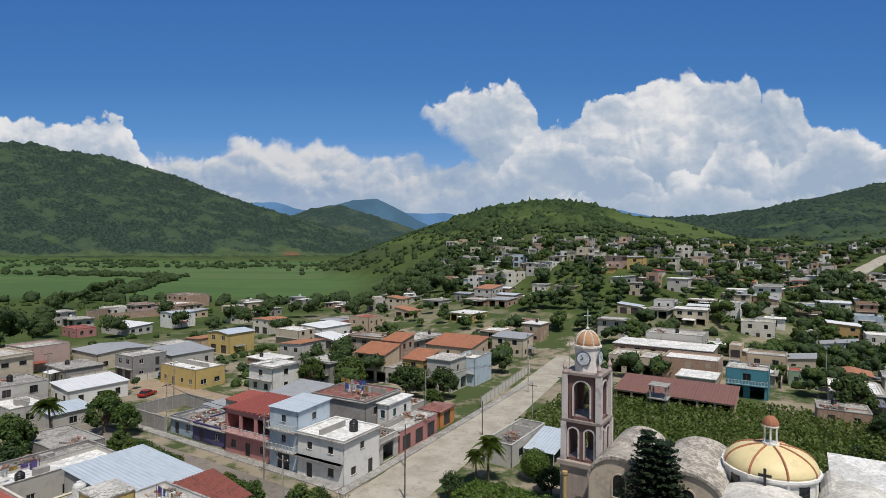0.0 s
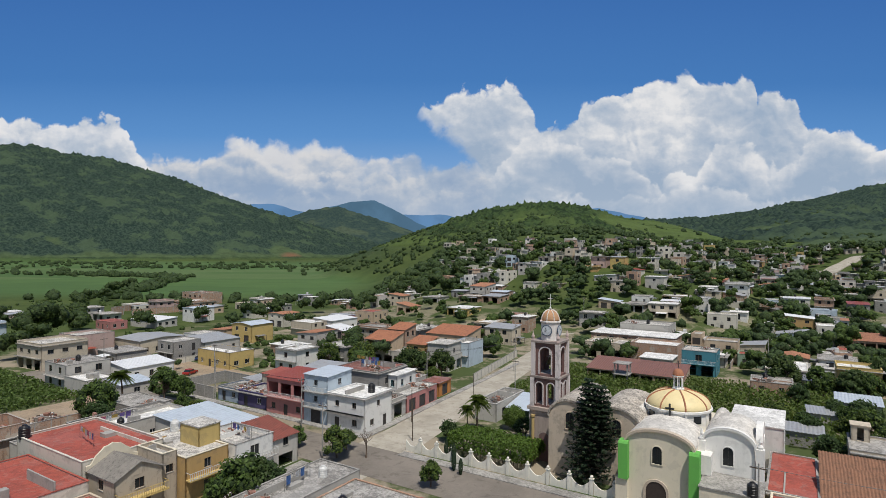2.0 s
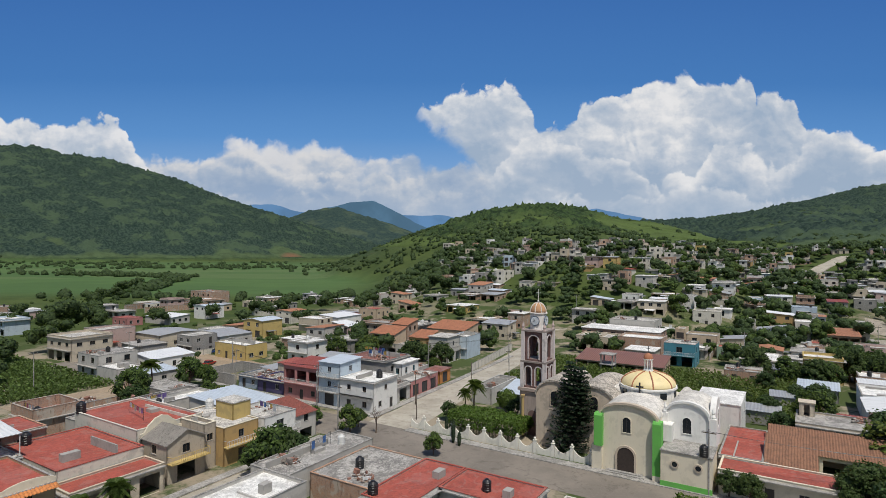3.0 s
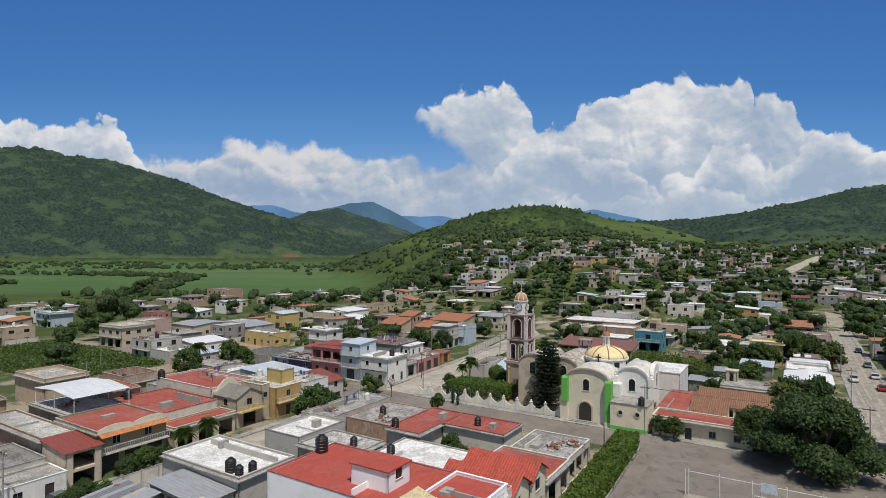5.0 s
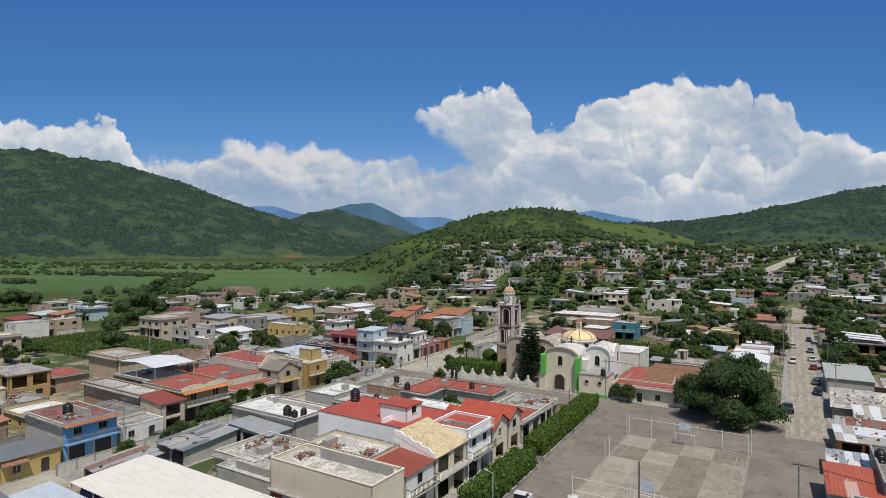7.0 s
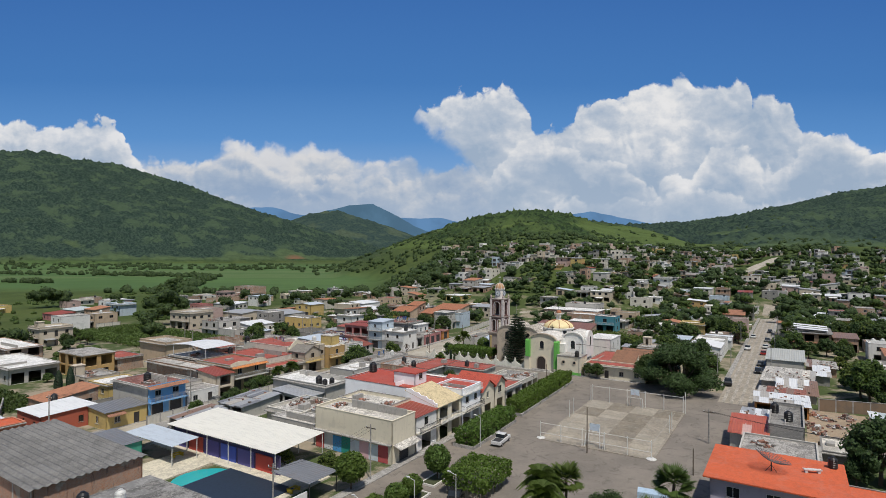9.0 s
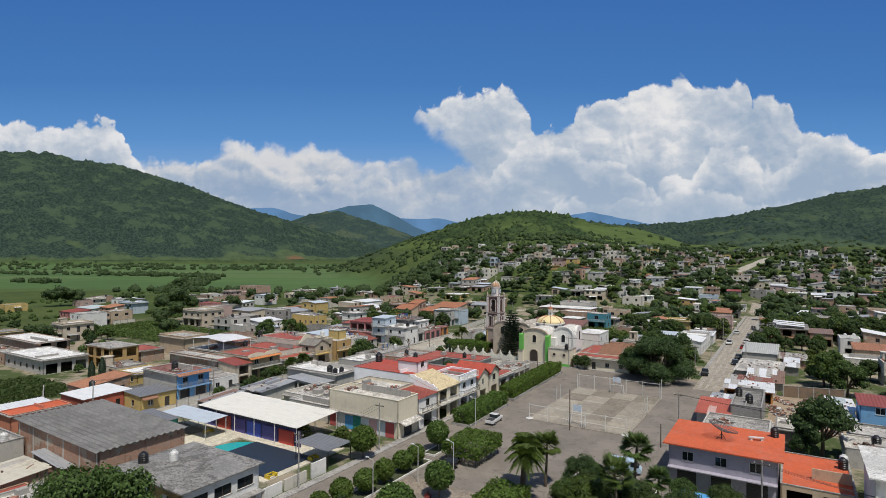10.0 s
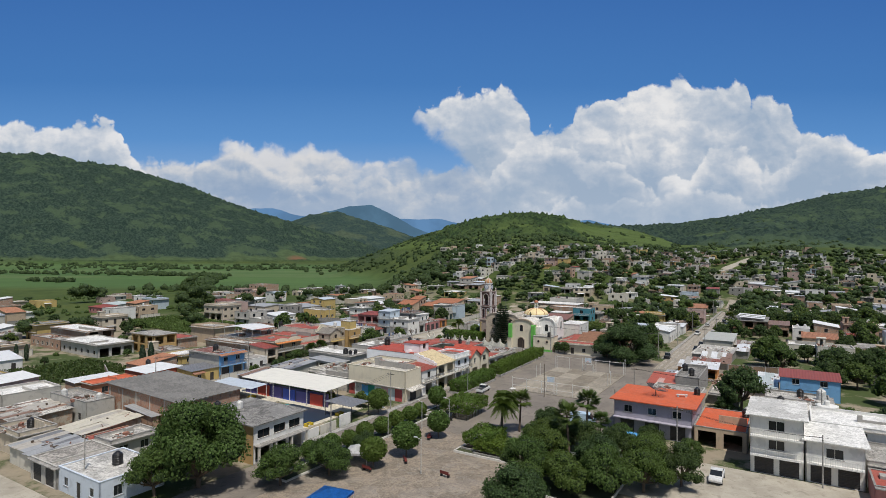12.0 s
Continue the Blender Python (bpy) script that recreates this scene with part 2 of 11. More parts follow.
def tin(rgb, rust=0.25, rough=0.45):
    def build(n, b):
        p = local(n)
        spots = n.noise(p, 0.7, 6, 0.7)
        streak = n.noise(local(n, (3.0, 0.3, 1.0)), 1.0, 5, 0.6)
        c = n.mix(n.math("MULTIPLY", n.step(0.5, 0.72, spots), rust), rgb, (0.20, 0.115, 0.07))
        c = n.mix(n.math("MULTIPLY", n.step(0.45, 0.7, streak), 0.35), c, tuple(x * 0.6 for x in rgb))
        n.put(b.inputs["Base Color"], c)
        b.inputs["Roughness"].default_value = rough
        b.inputs["Metallic"].default_value = 0.15
    return material("tin %.2f %.2f %.2f %.2f" % (*rgb, rust), build)


def brickwork(rgb=(0.46, 0.265, 0.168)):
    def build(n, b):
        co = n.add("ShaderNodeTexCoord").outputs["Object"]
        s = n.add("ShaderNodeSeparateXYZ")
        n.put(s.inputs[0], co)
        t = n.add("ShaderNodeTexBrick")
        n.put(t.inputs["Vector"], n.vec(n.math("ADD", s.outputs[0], s.outputs[1]), s.outputs[2], 0.0))
        t.inputs["Scale"].default_value = 1.0
        t.inputs["Brick Width"].default_value, t.inputs["Row Height"].default_value, t.inputs["Mortar Size"].default_value = 0.28, 0.09, 0.012
        t.inputs["Color1"].default_value = (*rgb, 1)
        t.inputs["Color2"].default_value = (*[x * 0.72 for x in rgb], 1)
        t.inputs["Mortar"].default_value = (0.36, 0.33, 0.29, 1)
        blot = n.noise(co, 0.5, 6, 0.65)
        c = n.mix(n.math("MULTIPLY", n.step(0.5, 0.68, blot), 0.5), t.outputs["Color"], (0.30, 0.26, 0.22))
        c = n.mix(n.math("MULTIPLY", n.step(0.56, 0.60, n.noise(local(n), 0.33, 4, 0.6)), 0.75), c, (0.43, 0.385, 0.32))
        c = n.mix(n.math("MULTIPLY", n.step(0.54, 0.64, n.noise(local(n, (1.8, 1.8, 0.4)), 1.4, 6, 0.72)), 0.55), c, (0.12, 0.075, 0.055))
        n.put(b.inputs["Base Color"], c)
        b.inputs["Roughness"].default_value = 0.92
        bump(n, b, t.outputs["Fac"], 0.4, -0.01)
    return material("brick %.2f %.2f %.2f" % rgb, build)


def blockwork():
    def build(n, b):
        co = n.add("ShaderNodeTexCoord").outputs["Object"]
        s = n.add("ShaderNodeSeparateXYZ")
        n.put(s.inputs[0], co)
        t = n.add("ShaderNodeTexBrick")
        n.put(t.inputs["Vector"], n.vec(n.math("ADD", s.outputs[0], s.outputs[1]), s.outputs[2], 0.0))
        t.inputs["Scale"].default_value = 1.0
        t.inputs["Brick Width"].default_value, t.inputs["Row Height"].default_value, t.inputs["Mortar Size"].default_value = 0.4, 0.2, 0.015
        t.inputs["Color1"].default_value = (0.33, 0.32, 0.30, 1)
        t.inputs["Color2"].default_value = (0.27, 0.26, 0.245, 1)
        t.inputs["Mortar"].default_value = (0.22, 0.21, 0.20, 1)
        blot = n.noise(co, 0.4, 6, 0.65)
        n.put(b.inputs["Base Color"], n.mix(n.math("MULTIPLY", n.step(0.48, 0.75, blot), 0.4), t.outputs["Color"], (0.17, 0.165, 0.155)))
        b.inputs["Roughness"].default_value = 0.95
        bump(n, b, t.outputs["Fac"], 0.5, -0.012)
    return material("block", build)


def clay(rgb=(0.34, 0.16, 0.095)):
    def build(n, b):
        p = local(n)
        g1, g2 = n.noise(p, 0.8, 6, 0.7), n.noise(p, 7.0, 3, 0.6)
        c = n.mix(n.step(0.42, 0.72, g1), rgb, tuple(x * 0.55 + 0.01 for x in rgb))
        c = n.mix(n.math("MULTIPLY", g2, 0.5), c, tuple(min(1, x * 1.35) for x in rgb))
        c = n.mix(n.math("MULTIPLY", n.step(0.50, 0.62, n.noise(p, 2.4, 7, 0.75)), 0.6), c, tuple(x * 0.32 + 0.012 for x in rgb))
        n.put(b.inputs["Base Color"], c)
        b.inputs["Roughness"].default_value = 0.9
    return material("clay %.2f %.2f %.2f" % rgb, build)


def plain(name, rgb, rough=0.6, metal=0.0, vary=0.15):
    def build(n, b):
        g1 = n.noise(local(n), 2.5, 5, 0.6)
        n.put(b.inputs["Base Color"], n.mix(n.math("MULTIPLY", n.step(0.4, 0.7, g1), 0.8), rgb, tuple(x * (1 - vary * 2) for x in rgb)))
        b.inputs["Roughness"].default_value, b.inputs["Metallic"].default_value = rough, metal
    return material(name, build)


def foliage(name, rgb, spread=0.5):
    """Leaves: the hue shifts from clump to clump and from tree to tree."""
    def build(n, b):
        isl = n.add("ShaderNodeNewGeometry").outputs["Random Per Island"]
        tree_hue = n.add("ShaderNodeObjectInfo").outputs["Random"]
        c = n.mix(isl, tuple(x * (1 - spread) for x in rgb), tuple(x * (1 + spread) for x in rgb))
        c = n.mix(n.math("MULTIPLY", tree_hue, 0.45), c, (rgb[0] * 1.5, rgb[1] * 1.1, rgb[2] * 0.6))
        n.put(b.inputs["Base Color"], c)
        b.inputs["Roughness"].default_value = 0.6
        b.inputs["Specular IOR Level"].default_value = 0.3
        glow = n.add("ShaderNodeBsdfTranslucent")
        n.put(glow.inputs[0], n.mix(0.5, c, (rgb[0] * 1.6, rgb[1] * 1.5, rgb[2] * 0.7)))
        both = n.add("ShaderNodeMixShader")
        both.inputs[0].default_value = 0.38
        n.tree.links.new(b.outputs[0], both.inputs[1])
        n.tree.links.new(glow.outputs[0], both.inputs[2])
        end = [k for k in n.tree.nodes if k.bl_idname == "ShaderNodeOutputMaterial"][0]
        n.tree.links.new(both.outputs[0], end.inputs[0])
    return material(name, build)


GLASS = plain("dark window glass", (0.018, 0.022, 0.026), 0.12, 0.0, 0.1)
DARK = plain("dark shutter and opening shade", (0.05, 0.045, 0.042), 0.6)
IRON = plain("dark iron", (0.035, 0.035, 0.038), 0.5, 0.3)
WHITE_METAL = plain("white painted metal", (0.62, 0.62, 0.60), 0.5)
TANK_BLACK = plain("black plastic tank", (0.018, 0.018, 0.02), 0.38)
CONCRETE = slab((0.36, 0.345, 0.32), 0.5)
BARK = plain("bark", (0.13, 0.095, 0.07), 0.95)
WOOD_POLE = plain("pole wood", (0.10, 0.075, 0.055), 0.9)

# ---- mesh helpers ----
def box(bm, x0, x1, y0, y1, z0, z1):
    vs = [bm.verts.new(c) for c in ((x0, y0, z0), (x1, y0, z0), (x1, y1, z0), (x0, y1, z0), (x0, y0, z1), (x1, y0, z1), (x1, y1, z1), (x0, y1, z1))]
    for f in ((3, 2, 1, 0), (4, 5, 6, 7), (0, 1, 5, 4), (1, 2, 6, 5), (2, 3, 7, 6), (3, 0, 4, 7)):
        bm.faces.new([vs[i] for i in f])


def rod(bm, a, b, r0, r1=None, n=6, cap=True):
    a, b = Vector(a), Vector(b)
    r1 = r0 if r1 is None else r1
    q = (b - a).to_track_quat("Z", "Y")
    rings = []
    for p, r in ((a, r0), (b, r1)):
        rings.append([bm.verts.new(p + q @ Vector((r * math.cos(2 * math.pi * i / n), r * math.sin(2 * math.pi * i / n), 0))) for i in range(n)])
    for i in range(n):
        bm.faces.new((rings[0][i], rings[0][(i + 1) % n], rings[1][(i + 1) % n], rings[1][i]))
    if cap:
        bm.faces.new(rings[0][::-1])
        bm.faces.new(rings[1])


def tube(bm, pts, r, n=4):
    """One unbroken tube through the given places."""
    rings = []
    for i, p in enumerate(pts):
        q = (pts[min(i + 1, len(pts) - 1)] - pts[max(i - 1, 0)]).to_track_quat("Z", "Y")
        rings.append([bm.verts.new(p + q @ Vector((r * math.cos(2 * math.pi * k / n), r * math.sin(2 * math.pi * k / n), 0))) for k in range(n)])
    for a, b in zip(rings, rings[1:]):
        for k in range(n):
            bm.faces.new((a[k], a[(k + 1) % n], b[(k + 1) % n], b[k]))


def lathe(bm, prof, n=20, centre=(0, 0), closed=True):
    """Turn a profile of (radius, height) pairs round the upright through centre."""
    rings = []
    for r, z in prof:
        rings.append([bm.verts.new((centre[0] + r * math.cos(2 * math.pi * i / n), centre[1] + r * math.sin(2 * math.pi * i / n), z)) for i in range(n)])
    for a, b in zip(rings, rings[1:]):
        for i in range(n):
            bm.faces.new((a[i], a[(i + 1) % n], b[(i + 1) % n], b[i]))
    if closed:
        bm.faces.new(rings[0][::-1])
        bm.faces.new(rings[-1])


def prism(bm, outline, axis, a0, a1):
    """Push a closed outline of (across, z) pairs along x or y from a0 to a1."""
    def at(p, a):
        return (a, p[0], p[1]) if axis == "x" else (p[0], a, p[1])
    r0 = [bm.verts.new(at(p, a0)) for p in outline]
    r1 = [bm.verts.new(at(p, a1)) for p in outline]
    k = len(outline)
    for i in range(k):
        bm.faces.new((r0[i], r0[(i + 1) % k], r1[(i + 1) % k], r1[i]))
    bm.faces.new(r0[::-1])
    bm.faces.new(r1)
    bmesh.ops.recalc_face_normals(bm, faces=bm.faces[:])


def finish(name, bm, mat, smooth=False):
    me = bpy.data.meshes.new(name)
    bm.to_mesh(me)
    bm.free()
    for m in mat if isinstance(mat, (list, tuple)) else (mat,):
        me.materials.append(m)
    if smooth:
        me.shade_smooth()
    return me


def part(name, bm, mat, parent, label="", smooth=False, at=None):
    ob = new(name, finish(name, bm, mat, smooth))
    ob.parent = parent
    if at is not None:
        ob.matrix_basis = at
    return tagged(ob, label=label)


def root(name, m, label, category, group="", kind=""):
    ob = new(name)
    ob.empty_display_size = 0.5
    ob.matrix_basis = m
    return tagged(ob, label, category, group, kind)


def thing(name, bm, mat, m, label, category, group="", kind="", smooth=False):
    ob = new(name, finish(name, bm, mat, smooth))
    ob.matrix_basis = m
    return tagged(ob, label, category, group, kind)


def place(u, v, z=None, turn=0):
    x, y = uv(u, v)
    return pose(x, y, ground_z(x, y) if z is None else z, 0, 0, AXIS + turn)


BMS = bmesh.new


def panel(bm, face, x0, x1, y0, y1, z0, z1, holes, th=0.18):
    """One wall of a box with its openings. face: S is the x0 side, N the x1 side, E the y0 side, W the y1 side. Openings: (a0, a1, z0, z1) along the wall."""
    along = (y0, y1) if face in "SN" else (x0, x1)
    out = {"S": x0, "N": x1, "E": y0, "W": y1}[face]
    inn = out + (th if face in "SE" else -th)

    def at(a, d, z):
        return (d, a, z) if face in "SN" else (a, d, z)
    holes = [tuple(round(q, 3) for q in h) for h in holes]
    ca = sorted({round(q, 3) for q in (along[0], along[1], *[h[0] for h in holes], *[h[1] for h in holes])})
    cz = sorted({round(q, 3) for q in (z0, z1, *[h[2] for h in holes], *[h[3] for h in holes])})
    verts = {}

    def vert(a, d, z):
        k = (round(a, 4), d == out, round(z, 4))
        if k not in verts:
            verts[k] = bm.verts.new(at(a, d, z))
        return verts[k]

    def quad(*c):
        bm.faces.new([vert(*p) for p in c])
    for a, b in zip(ca, ca[1:]):
        for c, d in zip(cz, cz[1:]):
            ma, mz = (a + b) / 2, (c + d) / 2
            if any(h[0] < ma < h[1] and h[2] < mz < h[3] for h in holes):
                continue
            quad((a, out, c), (b, out, c), (b, out, d), (a, out, d))
            quad((a, inn, c), (a, inn, d), (b, inn, d), (b, inn, c))
    for a, b, c, d in holes:
        for p, q in (((a, c), (b, c)), ((b, c), (b, d)), ((b, d), (a, d)), ((a, d), (a, c))):
            vs = [bm.verts.new(at(p[0], out, p[1])), bm.verts.new(at(q[0], out, q[1])), bm.verts.new(at(q[0], inn, q[1])), bm.verts.new(at(p[0], inn, p[1]))]
            bm.faces.new(vs)
    vs = [bm.verts.new(at(*p)) for p in ((along[0], out, z1), (along[1], out, z1), (along[1], inn, z1), (along[0], inn, z1))]
    bm.faces.new(vs)
    for a in along:
        bm.faces.new([bm.verts.new(at(*p)) for p in ((a, out, z0), (a, inn, z0), (a, inn, z1), (a, out, z1))])


def spaced(a, b, n, w):
    step = (b - a) / n
    return [(a + step * (i + 0.5) - w / 2, a + step * (i + 0.5) + w / 2) for i in range(n)]


def opening_fill(face, hole, x0, x1, y0, y1, parent, kind, frame_mat, inset=0.1, lite=False):
    """The window, door or shutter that sits in an opening."""
    a0, a1, z0, z1 = hole
    out = {"S": x0, "N": x1, "E": y0, "W": y1}[face]
    sgn = 1 if face in "SE" else -1
    d0, d1 = sorted((out + sgn * inset, out + sgn * (inset + 0.05)))

    def bx(bm, a, b, c, d, e0, e1):
        if face in "SN":
            box(bm, e0, e1, a, b, c, d)
        else:
            box(bm, a, b, e0, e1, c, d)
    if kind == "window":
        bm = BMS()
        t = 0.07
        bx(bm, a0, a0 + t, z0, z1, d0, d1), bx(bm, a1 - t, a1, z0, z1, d0, d1)
        bx(bm, a0 + t, a1 - t, z0, z0 + t, d0, d1), bx(bm, a0 + t, a1 - t, z1 - t, z1, d0, d1)
        m = (a0 + a1) / 2
        bx(bm, m - 0.03, m + 0.03, z0 + t, z1 - t, d0, d1)
        w = part("window", bm, frame_mat, parent)
        bm = BMS()
        mid = (d0 + d1) / 2
        bx(bm, a0 + t, a1 - t, z0 + t, z1 - t, mid - 0.01, mid + 0.01)
        part("pane", bm, GLASS, w)
        if lite:
            return
        bm = BMS()
        s0, s1 = sorted((out - sgn * 0.06, out + sgn * 0.02))
        bx(bm, a0 - 0.08, a1 + 0.08, z0 - 0.09, z0 - 0.002, s0, s1)
        part("window_sill", bm, CONCRETE, w)
    elif kind == "shutter":
        bm = BMS()
        k = max(4, int((z1 - z0) / 0.22)) * 2
        rows = []
        for i in range(k + 1):
            z, d = z0 + (z1 - z0) * i / k, d0 if i % 2 else d1
            rows.append([bm.verts.new((d, a, z) if face in "SN" else (a, d, z)) for a in (a0, a1)])
        for r, q in zip(rows, rows[1:]):
            bm.faces.new((r[0], r[1], q[1], q[0]))
        part("shutter", bm, frame_mat, parent)
    else:
        bm = BMS()
        bx(bm, a0, a1, z0, z1, d0, d1)
        m = (a0 + a1) / 2
        e = out + sgn * (inset - 0.02)
        e0, e1 = sorted((e, e + sgn * 0.02))
        for p, q in ((a0 + 0.12, m - 0.06), (m + 0.06, a1 - 0.12)):
            bx(bm, p, q, z0 + 0.2, z0 + 0.95, e0, e1), bx(bm, p, q, z0 + 1.1, z1 - 0.15, e0, e1)
        part("door", bm, frame_mat, parent)


def ribbed(bm, x0, x1, y0, y1, z, pitch, depth, slope_x=0.0, slope_y=0.0, run="x", thick=0.04):
    """A ribbed sheet over a rectangle; the ribs run along x or y. z is the height at the middle."""
    cx, cy = (x0 + x1) / 2, (y0 + y1) / 2

    def zz(x, y):
        return z + (x - cx) * slope_x + (y - cy) * slope_y
    lo, hi = (y0, y1) if run == "x" else (x0, x1)
    k = max(2, int((hi - lo) / pitch)) * 2
    top, bot = [], []
    for i in range(k + 1):
        a = lo + (hi - lo) * i / k
        up = depth if i % 2 else 0.0
        ends = [(x0, a), (x1, a)] if run == "x" else [(a, y0), (a, y1)]
        top.append([bm.verts.new((x, y, zz(x, y) + up)) for x, y in ends])
        bot.append([bm.verts.new((x, y, zz(x, y) + up - thick)) for x, y in ends])
    for a, b, c, d in zip(top, top[1:], bot, bot[1:]):
        bm.faces.new((a[0], a[1], b[1], b[0]))
        bm.faces.new((c[0], d[0], d[1], c[1]))
        for e in (0, 1):
            bm.faces.new((a[e], b[e], d[e], c[e]))
    for rows in ((top[0], bot[0]), (top[-1], bot[-1])):
        bm.faces.new((rows[0][0], rows[0][1], rows[1][1], rows[1][0]))


RNG = random.Random(7)
TAKEN = []
FRAME_WHITE = WHITE_METAL
BROWN_FRAME = plain("brown window frame", (0.09, 0.055, 0.035), 0.6)
GREY_FRAME = plain("grey aluminium frame", (0.22, 0.22, 0.23), 0.45)


def water_tank(u, v, z, size=1.0, col=None):
    """A ribbed roof tank with its lid."""
    key = col or TANK_BLACK
    m = place(u, v, z)
    name = "black plastic water tank on a flat roof" if key is TANK_BLACK else "pale water tank on a flat roof"
    t = root("water_tank", m, name, "water tank", "roof water tanks")
    r, h = 0.55 * size, 1.35 * size
    bm = BMS()
    prof = [(r * 0.96, 0.0)]
    for i in range(4):
        z0 = h * (0.05 + i * 0.2)
        prof += [(r, z0), (r, z0 + h * 0.13), (r * 0.94, z0 + h * 0.155), (r * 0.94, z0 + h * 0.185)]
    prof += [(r * 0.9, h * 0.88), (r * 0.45, h * 1.02)]
    lathe(bm, prof, 14)
    part("body", bm, key, t, smooth=False)
    bm = BMS()
    lathe(bm, [(r * 0.42, h * 1.0), (r * 0.42, h * 1.07), (r * 0.2, h * 1.1)], 12)
    part("lid", bm, key, t)
    return t


GREY_RENDER = plaster((0.34, 0.325, 0.30), 0.6)
RUBBLE, JUNK_ROOFS = [], []


def rubble(m):
    """A low heap of broken bricks, blocks, sacks and boards left on a roof."""
    if not RUBBLE:
        for k in range(6):
            rng = random.Random(k)
            bm = BMS()
            nx, ny = 9, 7
            grid = []
            for i in range(nx):
                for j in range(ny):
                    x, y = (i / (nx - 1) - 0.5) * 2.4, (j / (ny - 1) - 0.5) * 1.7
                    rim = i in (0, nx - 1) or j in (0, ny - 1)
                    grid.append(bm.verts.new((x + rng.uniform(-.12, .12), y + rng.uniform(-.1, .1), -0.02 if rim else rng.uniform(0.02, 0.30) * (1.2 - 0.6 * math.hypot(x, y)))))
            for i in range(nx - 1):
                for j in range(ny - 1):
                    a = i * ny + j
                    bm.faces.new((grid[a], grid[a + ny], grid[a + ny + 1], grid[a + 1]))
            for i in range(34):
                old = set(bm.faces)
                kind = rng.random()
                lx, ly, lz = (rng.uniform(0.2, 0.5), rng.uniform(0.15, 0.3), rng.uniform(0.1, 0.3)) if kind < 0.7 else (rng.uniform(0.8, 2.2), rng.uniform(0.1, 0.25), 0.06) if kind < 0.9 else (rng.uniform(0.5, 1.0), rng.uniform(0.4, 0.8), rng.uniform(0.3, 0.7))
                x, y = rng.gauss(0, 0.75), rng.gauss(0, 0.6)
                bmesh.ops.create_cube(bm, size=1.0, matrix=pose(x, y, lz * 0.5 + max(0, 0.22 - 0.12 * math.hypot(x, y)), rng.uniform(-14, 14), rng.uniform(-14, 14), rng.uniform(0, 180)) @ Matrix.Diagonal((lx, ly, lz, 1)))
                which = rng.choice((1, 1, 2, 3, 4, 5))
                for f in set(bm.faces) - old:
                    f.material_index = which
            RUBBLE.append(finish("rubble_mound", bm, (SLAB_MIX[k % len(SLAB_MIX)], SLAB_MIX[3], SLAB_MIX[1], WHITE_METAL, WOOD_POLE, SLAB_MIX[2])))
    ob = new("rubble_mound", RNG.choice(RUBBLE))
    ob.matrix_basis = m
    tagged(ob, "heap of broken bricks and boards on a roof", "rubble", "roof clutter")


SLAB_MIX = (slab((0.30, 0.22, 0.17), 0.6), slab((0.40, 0.38, 0.35), 0.6), slab((0.24, 0.20, 0.17), 0.6), slab((0.34, 0.16, 0.11), 0.5))


